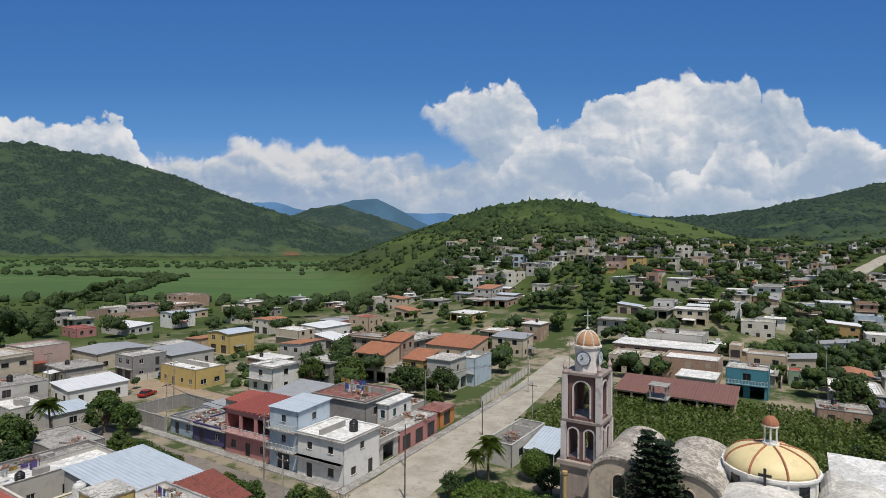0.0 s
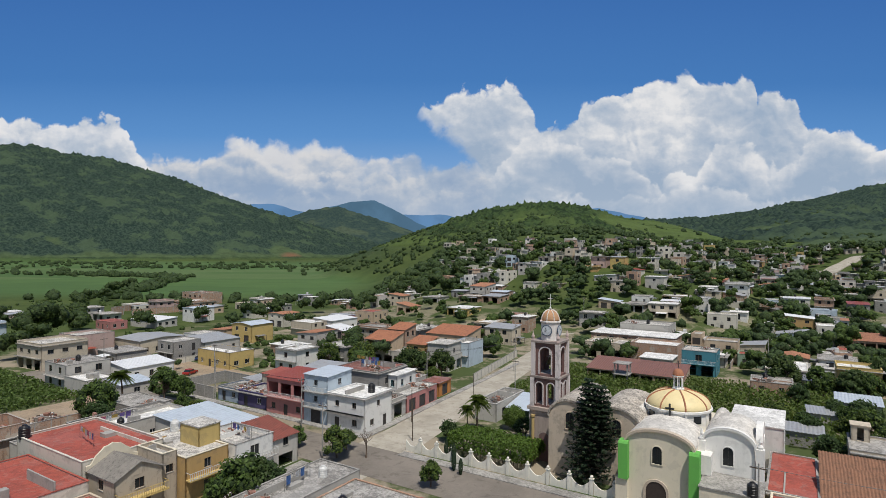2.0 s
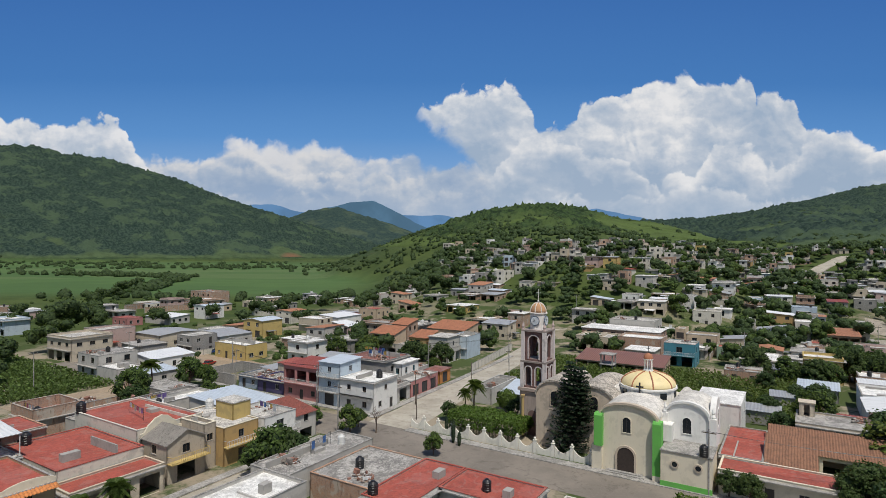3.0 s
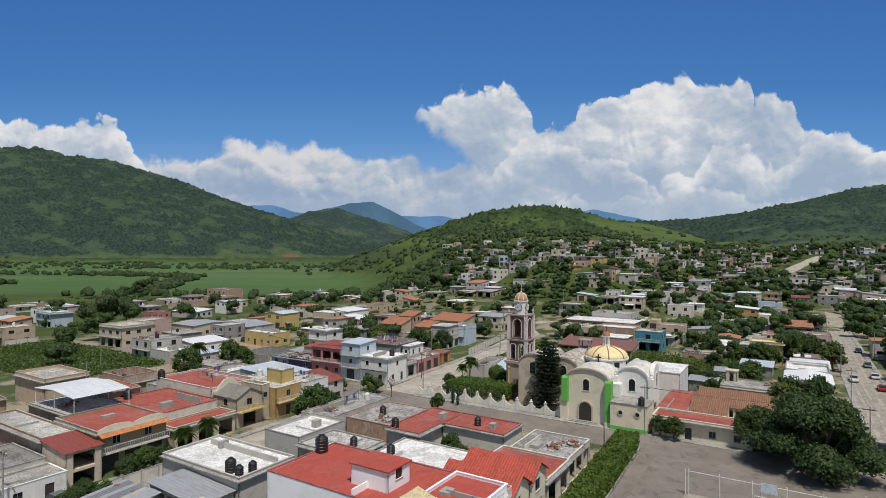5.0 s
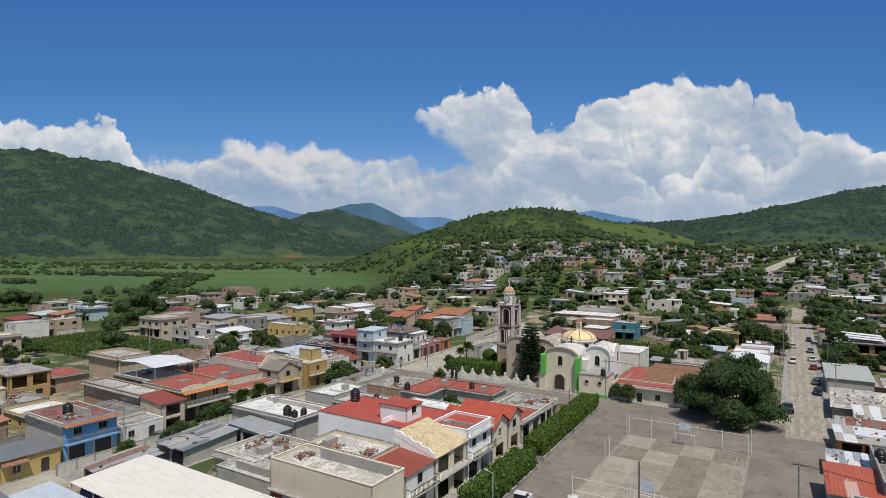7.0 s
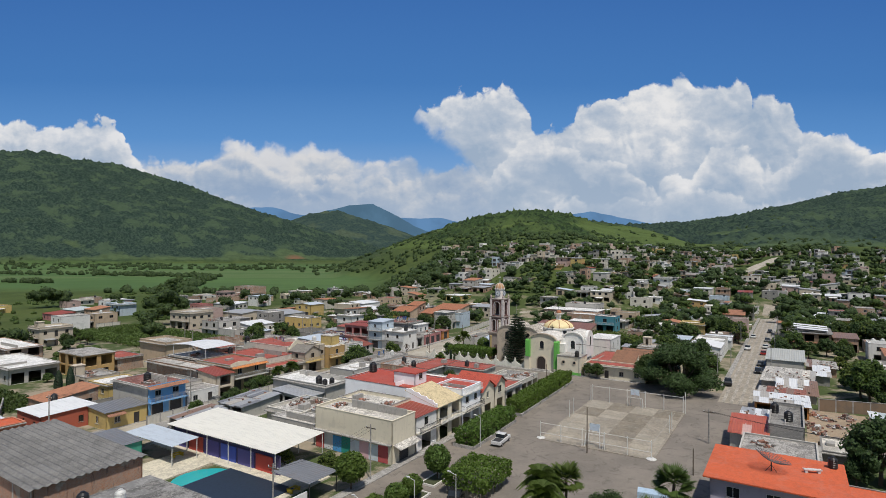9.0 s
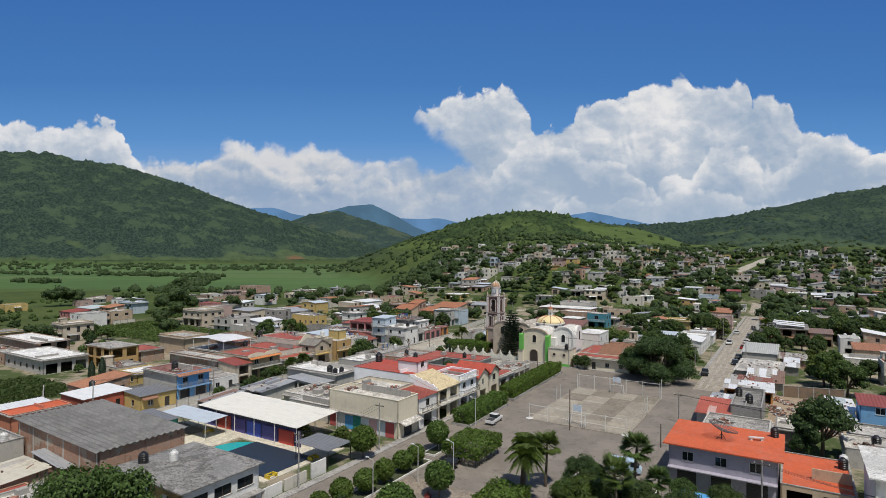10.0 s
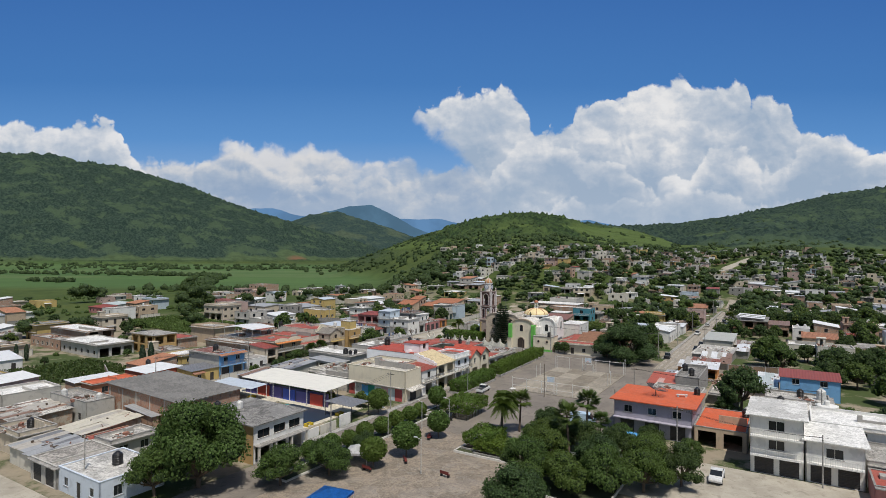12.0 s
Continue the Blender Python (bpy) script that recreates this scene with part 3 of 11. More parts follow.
def house(u0, u1, v0, v1, h, wall, roof="slab", roof_mat=None, floors=None, S="w", E="w", W="", N="", label="", z0=None, rods=False,
          parapet=0.35, frame=None, eave=0.3, tanks=(), slope=0.12, down="-v", turn=0, door_mat=None, trim=None, name="house", lite=False, stairs=False, ribs=None, win=None):
    """A house as a box of real walls with openings. S, E, W, N: what each side shows, a word for each floor from the ground:
    w windows, d door and windows, s shop shutters, a open arcade, b blank."""
    cu, cv = (u0 + u1) / 2, (v0 + v1) / 2
    du, dv = (u1 - u0) / 2, (v1 - v0) / 2
    x, y = uv(cu, cv)
    if z0 is None:
        corners = [uv(cu + a * du, cv + b * dv) for a in (-1, 1) for b in (-1, 1)]
        z0 = min(ground_z(*c) for c in corners)
    TAKEN.append((u0, u1, v0, v1))
    floors = floors or max(1, round(h / 3.1))
    fh = h / floors
    frame = frame or RNG.choice((FRAME_WHITE, IRON, BROWN_FRAME, GREY_FRAME))
    if parapet == 0.35:
        parapet = RNG.choice((0.06, 0.12, 0.25, 0.4, 0.55))
    if trim is None and RNG.random() < 0.6:
        trim = wall
    ww, wb, wt = RNG.uniform(0.9, 1.7), RNG.uniform(0.75, 1.1), RNG.uniform(2.05, 2.35)
    ww = win or ww
    door_mat = door_mat or DARK
    ob = root(name, pose(x, y, z0, 0, 0, AXIS + turn), label, "house")
    ztop = h + (parapet if roof == "slab" else 0.0)
    bm = BMS()
    fills = []
    for face, words in (("S", S), ("E", E), ("W", W), ("N", N)):
        holes = []
        a0, a1 = (-dv, dv) if face in "SN" else (-du, du)
        length = a1 - a0
        for f in range(floors):
            w = words[min(f, len(words) - 1)] if words else "b"
            zb = f * fh
            if w == "w":
                n = max(1, int(length / RNG.uniform(3.0, 4.6)))
                holes += [(p, q, zb + wb, zb + wt, "window") for p, q in spaced(a0 + 0.4, a1 - 0.4, n, min(ww, length * 0.5))]
            elif w == "d":
                n = max(1, int(length / 3.2))
                for i, (p, q) in enumerate(spaced(a0 + 0.3, a1 - 0.3, n, 1.1)):
                    holes.append((p, q, zb + (0.02 if i == n // 2 else 1.0), zb + 2.15, "door" if i == n // 2 else "window"))
            elif w == "s":
                n = max(1, int(length / 3.4))
                holes += [(p, q, zb + 0.04, zb + 2.55, "shutter") for p, q in spaced(a0 + 0.2, a1 - 0.2, n, min(2.5, length * 0.7))]
            elif w == "a":
                n = max(1, int(length / 3.2))
                holes += [(p, q, zb + 0.04, zb + min(2.7, fh - 0.35), "open") for p, q in spaced(a0 + 0.1, a1 - 0.1, n, min(2.8, length * 0.8))]
        panel(bm, face, -du, du, -dv, dv, -0.6 if face else 0, ztop, [hh[:4] for hh in holes])
        fills += [(face, hh) for hh in holes]
    # floor slabs close the inside
    for f in range(1, floors):
        box(bm, -du + 0.19, du - 0.19, -dv + 0.19, dv - 0.19, f * fh - 0.12, f * fh)
    part("wall", bm, wall, ob)
    for face, hh in fills:
        if hh[4] != "open":
            opening_fill(face, hh[:4], -du, du, -dv, dv, ob, hh[4], frame if hh[4] == "window" else door_mat, lite=lite)
    bm = BMS()
    if roof == "slab":
        box(bm, -du + 0.181, du - 0.181, -dv + 0.181, dv - 0.181, h - 0.2, h)
        part("roof", bm, roof_mat or CONCRETE, ob)
        bm = BMS()
        for p, q, r, s in ((-du - 0.05, -du + 0.22, -dv - 0.05, dv + 0.05), (du - 0.22, du + 0.05, -dv - 0.05, dv + 0.05), (-du + 0.22, du - 0.22, -dv - 0.05, -dv + 0.22), (-du + 0.22, du - 0.22, dv - 0.22, dv + 0.05)):
            box(bm, p, q, r, s, ztop + 0.002, ztop + 0.09)
        part("coping", bm, trim or CONCRETE, ob)
        if RNG.random() < 0.55:
            bm = BMS()
            e = RNG.uniform(0.35, 0.8)
            box(bm, -du - e, -du - 0.003, -dv - e, dv, h - 0.16, h - 0.02)
            box(bm, -du - 0.003, du, -dv - e, -dv - 0.003, h - 0.16, h - 0.02)
            part("roof_ledge", bm, CONCRETE, ob)
        if floors > 1 and RNG.random() < 0.5:
            bm = BMS()
            box(bm, -du - 0.75, -du - 0.003, -dv, dv, fh - 0.13, fh)
            part("floor_ledge", bm, CONCRETE, ob)
    elif roof == "flat":
        box(bm, -du - eave, du + eave, -dv - eave, dv + eave, h + 0.003, h + 0.17)
        part("roof", bm, roof_mat or CONCRETE, ob)
    else:
        pitch, depth = ribs or ((0.55, 0.07) if roof == "tin" else (0.36, 0.10))
        sx = {"-u": slope, "+u": -slope}.get(down, 0.0)
        sy = {"-v": slope, "+v": -slope}.get(down, 0.0)
        if down in ("u", "v"):
            rise = slope * (du if down == "u" else dv)
            ov = eave
            for s in (-1, 1):
                if down == "u":
                    e0, e1 = sorted((0, s * (du + ov)))
                    ribbed(bm, e0, e1, -dv - ov, dv + ov, h + rise - slope * (du + ov) / 2 + 0.03, pitch, depth, slope_x=-s * slope, run="x")
                else:
                    e0, e1 = sorted((0, s * (dv + ov)))
                    ribbed(bm, -du - ov, du + ov, e0, e1, h + rise - slope * (dv + ov) / 2 + 0.03, pitch, depth, slope_y=-s * slope, run="y")
            part("roof", bm, roof_mat, ob)
            bm = BMS()
            if down == "u":
                for s in (-dv, dv - 0.18):
                    prism(bm, [(-du, h), (du, h), (0, h + rise)], "y", s, s + 0.18)
                    part("gable", bm, wall, ob)
                    bm = BMS()
            else:
                for s in (-du, du - 0.18):
                    prism(bm, [(-dv, h), (dv, h), (0, h + rise)], "x", s, s + 0.18)
                    part("gable", bm, wall, ob)
                    bm = BMS()
            bm.free()
        else:
            rise = abs(sx) * du + abs(sy) * dv
            ribbed(bm, -du - eave, du + eave, -dv - eave, dv + eave, h + rise + 0.05, pitch, depth, sx, sy, run="x" if sx else "y")
            part("roof", bm, roof_mat, ob)
            bm = BMS()
            if sx:
                s = 1 if sx > 0 else -1
                pts = [(-s * du, h), (s * du, h), (s * du, h + 2 * rise)]
                for e in (-dv, dv - 0.18):
                    prism(bm, pts, "y", e, e + 0.18)
                    part("gable", bm, wall, ob)
                    bm = BMS()
                box(bm, *sorted((s * du, s * (du - 0.18))), -dv + 0.18, dv - 0.18, h, h + 2 * rise - 0.03)
            elif sy:
                s = 1 if sy > 0 else -1
                pts = [(-s * dv, h), (s * dv, h), (s * dv, h + 2 * rise)]
                for e in (-du, du - 0.18):
                    prism(bm, pts, "x", e, e + 0.18)
                    part("gable", bm, wall, ob)
                    bm = BMS()
                box(bm, -du + 0.18, du - 0.18, *sorted((s * dv, s * (dv - 0.18))), h, h + 2 * rise - 0.03)
            part("back_wall", bm, wall, ob)
    if roof == "slab" and not lite:
        if stairs and min(du, dv) > 3 and RNG.random() < 0.45:
            bm = BMS()
            x, y = RNG.choice((-1, 1)) * (du - 1.5), RNG.choice((-0.3, 1)) * (dv - 1.5)
            panel(bm, "S", x - 1.1, x + 1.1, y - 1.1, y + 1.1, h, h + 2.2, [(y - 0.4, y + 0.4, h + 0.05, h + 1.9)])
            hut = part("stair_house", bm, wall, ob)
            for face in "EWN":
                bm = BMS()
                panel(bm, face, x - 1.1, x + 1.1, y - 1.1, y + 1.1, h, h + 2.2, [])
                part("wall", bm, wall, hut)
            bm = BMS()
            box(bm, x - 1.25, x + 1.25, y - 1.25, y + 1.25, h + 2.203, h + 2.33)
            part("roof", bm, wall, hut)
        if RNG.random() < 0.6:
            bm = BMS()
            y = RNG.uniform(-0.6, 0.6) * dv
            if RNG.random() < 0.5:
                box(bm, -du + 0.25, RNG.uniform(-0.2, 0.9) * (du - 0.3), y - 0.09, y + 0.09, h + 0.003, h + RNG.uniform(0.15, 0.9))
            else:
                y = RNG.uniform(-0.6, 0.6) * du
                box(bm, y - 0.09, y + 0.09, -dv + 0.25, RNG.uniform(-0.2, 0.9) * (dv - 0.3), h + 0.003, h + RNG.uniform(0.15, 1.4))
            part("dividing_wall", bm, RNG.choice((GREY_RENDER, wall)), ob)
        if RNG.random() < 0.35:
            bm = BMS()
            x, y = RNG.uniform(-0.6, 0.6) * du, RNG.uniform(-0.6, 0.6) * dv
            a, b = RNG.uniform(0.3, 1.1), RNG.uniform(0.3, 0.8)
            box(bm, x - a, x + a, y - b, y + b, h + 0.003, h + RNG.uniform(0.2, 1.1))
            part("roof_hatch", bm, GREY_RENDER, ob)
        for k in range(RNG.choice((0, 1, 1, 2)) if roof_mat in JUNK_ROOFS else 0):
            x, y = RNG.uniform(-0.75, 0.75) * du, RNG.uniform(-0.75, 0.75) * dv
            rubble(pose(*uv(cu, cv), z0, 0, 0, AXIS + turn) @ pose(x, y, h, 0, 0, RNG.uniform(0, 90)))
    if rods:
        bm = BMS()
        for sx in (-1, 1):
            for sy in (-1, 1):
                for k in range(3):
                    px, py = sx * (du - 0.1) + RNG.uniform(-.08, .08), sy * (dv - 0.1) + RNG.uniform(-.08, .08)
                    rod(bm, (px, py, ztop), (px + RNG.uniform(-.05, .05), py, ztop + RNG.uniform(.5, .9)), 0.012, n=4)
        part("rebar", bm, IRON, ob, "rusty reinforcing bars left standing")
    cosr, sinr = math.cos(radians(turn)), math.sin(radians(turn))
    for tu, tv, *rest in tanks:
        ru, rv = cu + (tu * du * cosr - tv * dv * sinr), cv + (tu * du * sinr + tv * dv * cosr)
        water_tank(ru, rv, z0 + h, rest[0] if rest else 1.0, rest[1] if len(rest) > 1 else None)
    return ob


def balcony(ob, face, a0, a1, z, out, depth=1.2, slab_mat=None, rail_mat=None, rail=True):
    """A slab that stands out from a front, with an upright-barred railing. out is the wall's distance from the middle."""
    bm = BMS()

    def bx(b, p, q, d0, d1, z0, z1):
        if face == "S":
            box(b, -out - d1, -out - d0, p, q, z0, z1)
        else:
            box(b, p, q, -out - d1, -out - d0, z0, z1)
    bx(bm, a0, a1, 0.003, depth, z - 0.14, z)
    b = part("balcony", bm, slab_mat or CONCRETE, ob)
    if rail:
        bm = BMS()
        bx(bm, a0, a1, depth - 0.08, depth - 0.02, z + 0.92, z + 0.98)
        bx(bm, a0, a1, depth - 0.08, depth - 0.02, z + 0.08, z + 0.13)
        k = int((a1 - a0) / 0.28)
        for i in range(k + 1):
            p = a0 + (a1 - a0 - 0.05) * i / k
            bx(bm, p, p + 0.05, depth - 0.07, depth - 0.03, z, z + 0.93)
        for p in (a0, a1 - 0.05):
            bx(bm, p, p + 0.05, 0.003, depth - 0.08, z + 0.92, z + 0.98)
        part("railing", bm, rail_mat or WHITE_METAL, b)
    return b


def shack(u0, u1, v0, v1, h, wall, mats, label, fall=0.06, front=0, bits=8, wild=1.0, run="x"):
    """Low rooms under loose sheets of different age that overlap and tilt, held down by blocks and boards; front: open bays."""
    cu, cv, du, dv = (u0 + u1) / 2, (v0 + v1) / 2, (u1 - u0) / 2, (v1 - v0) / 2
    rng = random.Random(round(u0 * 31 + v0 * 7))
    z0 = min(ground_z(*uv(a, b)) for a in (u0, u1) for b in (v0, v1))
    ob = root("shack", place(cu, cv, z0, rng.uniform(-2.5, 2.5)), label, "shack")
    TAKEN.append((u0, u1, v0, v1))
    bm = BMS()
    low = h - fall * du
    bays = [(-dv + 0.35 + k * (2 * dv - 0.4) / front, -dv - 0.05 + (k + 1) * (2 * dv - 0.4) / front, 0.05, low - 0.3) for k in range(front)]
    panel(bm, "S", -du, du, -dv, dv, -0.3, low, bays, 0.16)
    box(bm, du - 0.16, du, -dv, dv, -0.3, h + fall * du)
    for y in (-dv, dv - 0.16):
        prism(bm, [(-du + 0.16, -0.3), (-du + 0.16, low), (du - 0.16, h + fall * du - 0.02), (du - 0.16, -0.3)], "y", y, y + 0.16)
    part("wall", bm, wall, ob)
    strips = [(-du - 0.35, 0.25), (-0.25, du + 0.2)] if run == "y" or du > 3.2 else [(-du - 0.35, du + 0.2)]
    for row, (a, b) in enumerate(strips):
        y = -dv - 0.3
        k = 0
        while y < dv + 0.1:
            w = rng.uniform(0.9, 1.7)
            bm = BMS()
            tilt, side = fall + rng.uniform(-.012, .02) * wild, rng.uniform(-.015, .015) * wild
            mid = (a + b) / 2
            ribbed(bm, a - rng.uniform(0, .35), b + rng.uniform(0, .35), y - 0.12, min(y + w, dv + 0.35), h + fall * mid + 0.09 + 0.045 * (k % 2) + 0.06 * row + rng.uniform(0, .05) * wild, 0.34, 0.045, tilt, side, run="x", thick=0.02)
            part("roof_sheet", bm, mats[rng.randrange(len(mats))], ob)
            y += w
            k += 1
    for i in range(bits):
        bm = BMS()
        x, y = rng.uniform(-du * 0.9, du * 0.9), rng.uniform(-dv * 0.9, dv * 0.9)
        lx, ly, lz = ((0.4, 0.2, 0.2), (1.8, 0.14, 0.07), (0.7, 0.5, 0.12), (0.3, 0.3, 0.3))[rng.randrange(4)]
        z = h + fall * x + 0.2
        bmesh.ops.create_cube(bm, size=1.0, matrix=pose(x, y, z + lz / 2, 0, 0, rng.uniform(0, 180)) @ Matrix.Diagonal((lx, ly, lz, 1)))
        part("weight", bm, rng.choice((SLAB_MIX[0], SLAB_MIX[1], SLAB_MIX[3], WOOD_POLE)), ob)


def wall_run(u0, v0, u1, v1, h, mat, label, th=0.16):
    """A free-standing yard wall from one place to another, with a rough coping."""
    a, b = Vector(uv(u0, v0)), Vector(uv(u1, v1))
    d = b - a
    n = max(2, int(d.length / 2.5))
    z = min(ground_z(*a), ground_z(*b))
    m = pose(a.x, a.y, z, 0, 0, math.degrees(math.atan2(d.y, d.x)))
    ob = root("yard_wall", m, label, "wall", "yard walls")
    bm = BMS()
    box(bm, 0, d.length, -th / 2, th / 2, -0.6, h)
    part("wall", bm, mat, ob)
    bm = BMS()
    box(bm, -0.02, d.length + 0.02, -th / 2 - 0.04, th / 2 + 0.04, h + 0.002, h + 0.07)
    part("coping", bm, CONCRETE, ob)
    for i in range(n + 1):
        bm = BMS()
        x = d.length * i / n
        box(bm, x - 0.11, x + 0.11, -th / 2 - 0.03, th / 2 + 0.03, -0.6, h + 0.12)
        part("pier", bm, GREY_RENDER, ob)
    return ob


def lean_to(ob, du, dv, side, depth, a0, a1, h, roof_mat, post_mat):
    """An open lean-to roof on posts against one side of a house."""
    bm = BMS()
    if side == "S":
        ribbed(bm, -du - depth, -du - 0.01, a0, a1, h, 0.45, 0.06, slope_x=0.09, run="x")
    else:
        ribbed(bm, a0, a1, -dv - depth, -dv - 0.01, h, 0.45, 0.06, slope_y=0.09, run="y")
    w = part("lean_to", bm, roof_mat, ob, "sheet roof leaning on the wall")
    for a in (a0 + 0.15, a1 - 0.15):
        bm = BMS()
        p = (-du - depth + 0.12, a) if side == "S" else (a, -dv - depth + 0.12)
        rod(bm, (*p, -0.4), (*p, h - 0.045 * depth - 0.02), 0.06, n=6)
        part("post", bm, post_mat, w)


def eave_tiles(ob, a0, a1, z, out, depth=1.2, mat=None, face="E"):
    """A strip of tiled eave that slopes away from a front."""
    bm = BMS()
    if face == "E":
        ribbed(bm, a0, a1, -out - depth, -out - 0.004, z, 0.36, 0.09, slope_y=0.35, run="y")
    else:
        ribbed(bm, -out - depth, -out - 0.004, a0, a1, z, 0.36, 0.09, slope_x=0.35, run="x")
    return part("eave", bm, mat, ob)


def canopy(u0, u1, v0, v1, z, mat, label, foot=0.0, down="-v", slope=0.06, name="canopy", post_mat=None):
    """A ribbed roof on steel posts, open all round."""
    cu, cv, du, dv = (u0 + u1) / 2, (v0 + v1) / 2, (u1 - u0) / 2, (v1 - v0) / 2
    ob = root(name, place(cu, cv, foot), label, "canopy")
    TAKEN.append((u0, u1, v0, v1))
    h = z - foot
    bm = BMS()
    sx = {"-u": slope, "+u": -slope}.get(down, 0.0)
    sy = {"-v": slope, "+v": -slope}.get(down, 0.0)
    if down == "v":
        for s in (-1, 1):
            e0, e1 = sorted((0, s * dv))
            ribbed(bm, -du, du, e0, e1, h + slope * dv / 2, 0.5, 0.06, slope_y=-s * slope, run="y")
    elif down == "u":
        for s in (-1, 1):
            e0, e1 = sorted((0, s * du))
            ribbed(bm, e0, e1, -dv, dv, h + slope * du / 2, 0.5, 0.06, slope_x=-s * slope, run="x")
    else:
        ribbed(bm, -du, du, -dv, dv, h, 0.5, 0.06, sx, sy, run="x" if sx else "y")
    part("roof", bm, mat, ob)
    nx, ny = max(2, int(du / 2.2)), max(2, int(dv / 2.2))
    for i in range(nx):
        for j in range(ny):
            if 0 < i < nx - 1 and 0 < j < ny - 1:
                continue
            x, y = -du + 0.2 + (2 * du - 0.4) * i / (nx - 1), -dv + 0.2 + (2 * dv - 0.4) * j / (ny - 1)
            bm = BMS()
            rod(bm, (x, y, 0.0), (x, y, h + x * sx + y * sy - 0.03), 0.07, n=6)
            part("post", bm, post_mat or WHITE_METAL, ob)
    return ob

# ---- the lie of the land ----
def ridge_points(line, step=60.0):
    """Points along a crest; each end point is x, y, height, reach to the foot."""
    pts = []
    for a, b in zip(line, line[1:]):
        k = max(1, int(math.dist(a[:2], b[:2]) / step))
        pts += [tuple(p + (q - p) * i / k for p, q in zip(a, b)) for i in range(k)]
    return np.array(pts + [line[-1]])


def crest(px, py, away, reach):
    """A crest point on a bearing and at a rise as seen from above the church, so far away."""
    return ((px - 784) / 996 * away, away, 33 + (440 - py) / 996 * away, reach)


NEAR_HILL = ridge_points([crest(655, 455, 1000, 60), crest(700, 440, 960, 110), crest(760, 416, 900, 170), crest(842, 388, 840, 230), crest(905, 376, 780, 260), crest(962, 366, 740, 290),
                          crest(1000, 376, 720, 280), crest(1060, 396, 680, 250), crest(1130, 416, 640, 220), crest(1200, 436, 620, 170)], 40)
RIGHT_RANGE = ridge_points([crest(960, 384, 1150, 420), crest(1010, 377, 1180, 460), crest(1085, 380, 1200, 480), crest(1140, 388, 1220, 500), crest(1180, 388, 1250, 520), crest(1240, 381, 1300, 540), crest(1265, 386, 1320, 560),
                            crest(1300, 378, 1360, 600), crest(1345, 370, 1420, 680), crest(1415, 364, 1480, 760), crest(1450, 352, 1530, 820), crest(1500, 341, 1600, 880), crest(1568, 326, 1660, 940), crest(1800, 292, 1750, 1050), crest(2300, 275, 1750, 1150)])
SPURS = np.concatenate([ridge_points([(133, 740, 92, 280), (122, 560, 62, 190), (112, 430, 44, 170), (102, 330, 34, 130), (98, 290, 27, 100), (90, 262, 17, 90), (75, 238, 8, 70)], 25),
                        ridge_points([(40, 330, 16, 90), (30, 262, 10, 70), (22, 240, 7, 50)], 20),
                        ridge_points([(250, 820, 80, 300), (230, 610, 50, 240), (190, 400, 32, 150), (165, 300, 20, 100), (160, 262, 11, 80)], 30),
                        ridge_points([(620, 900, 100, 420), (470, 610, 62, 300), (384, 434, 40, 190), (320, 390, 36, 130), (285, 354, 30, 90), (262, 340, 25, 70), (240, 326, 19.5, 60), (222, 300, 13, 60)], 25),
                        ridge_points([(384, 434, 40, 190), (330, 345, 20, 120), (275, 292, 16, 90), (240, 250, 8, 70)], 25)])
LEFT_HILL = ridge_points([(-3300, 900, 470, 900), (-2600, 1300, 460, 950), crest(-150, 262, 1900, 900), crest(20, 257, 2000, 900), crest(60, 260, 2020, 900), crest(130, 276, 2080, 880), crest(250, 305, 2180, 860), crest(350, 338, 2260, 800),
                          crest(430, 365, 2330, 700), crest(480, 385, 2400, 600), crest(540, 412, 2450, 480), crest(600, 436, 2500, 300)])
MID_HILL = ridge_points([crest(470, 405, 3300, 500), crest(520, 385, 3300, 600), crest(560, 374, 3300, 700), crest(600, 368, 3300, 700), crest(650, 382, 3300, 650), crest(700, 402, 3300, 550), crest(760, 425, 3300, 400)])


def hill_height(x, y, pts, power):
    d = np.sqrt((x[..., None] - pts[:, 0]) ** 2 + (y[..., None] - pts[:, 1]) ** 2) / pts[:, 3]
    return (pts[:, 2] * (1 - np.clip(d, 0, 1) ** power)).max(-1)


def heights(x, y):
    x, y = np.asarray(x, float), np.asarray(y, float)
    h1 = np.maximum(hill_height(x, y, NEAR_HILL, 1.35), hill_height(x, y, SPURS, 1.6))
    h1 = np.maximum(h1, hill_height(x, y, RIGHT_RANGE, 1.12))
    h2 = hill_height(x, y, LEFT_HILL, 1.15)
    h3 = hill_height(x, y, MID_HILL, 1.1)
    return np.maximum(np.maximum(h1, h2), h3)


def ground_z(x, y):
    return float(heights(x, y)) if y > 120 else 0.0


def axis_steps(lo, hi, near_lo, near_hi, fine, grow):
    """Grid lines: even in the middle, wider and wider outside."""
    a = list(np.arange(near_lo, near_hi + 0.1, fine))
    for sign, end in ((1, hi), (-1, lo)):
        step, at = fine, a[-1] if sign > 0 else a[0]
        side = []
        while (at < end if sign > 0 else at > end):
            step = min(step * grow, 110)
            at += sign * step
            side.append(at)
        a = a + side if sign > 0 else side[::-1] + a
    return np.array(a)


# stretches of hillside that carry their own finer cover of woods: x from, to, y from, to, height above which it lies
SHEETS = [(-2700, -120, 980, 2650, 4), (-1250, 160, 2650, 3650, 6), (-260, 340, 490, 930, 34), (180, 2200, 420, 1850, 33)]


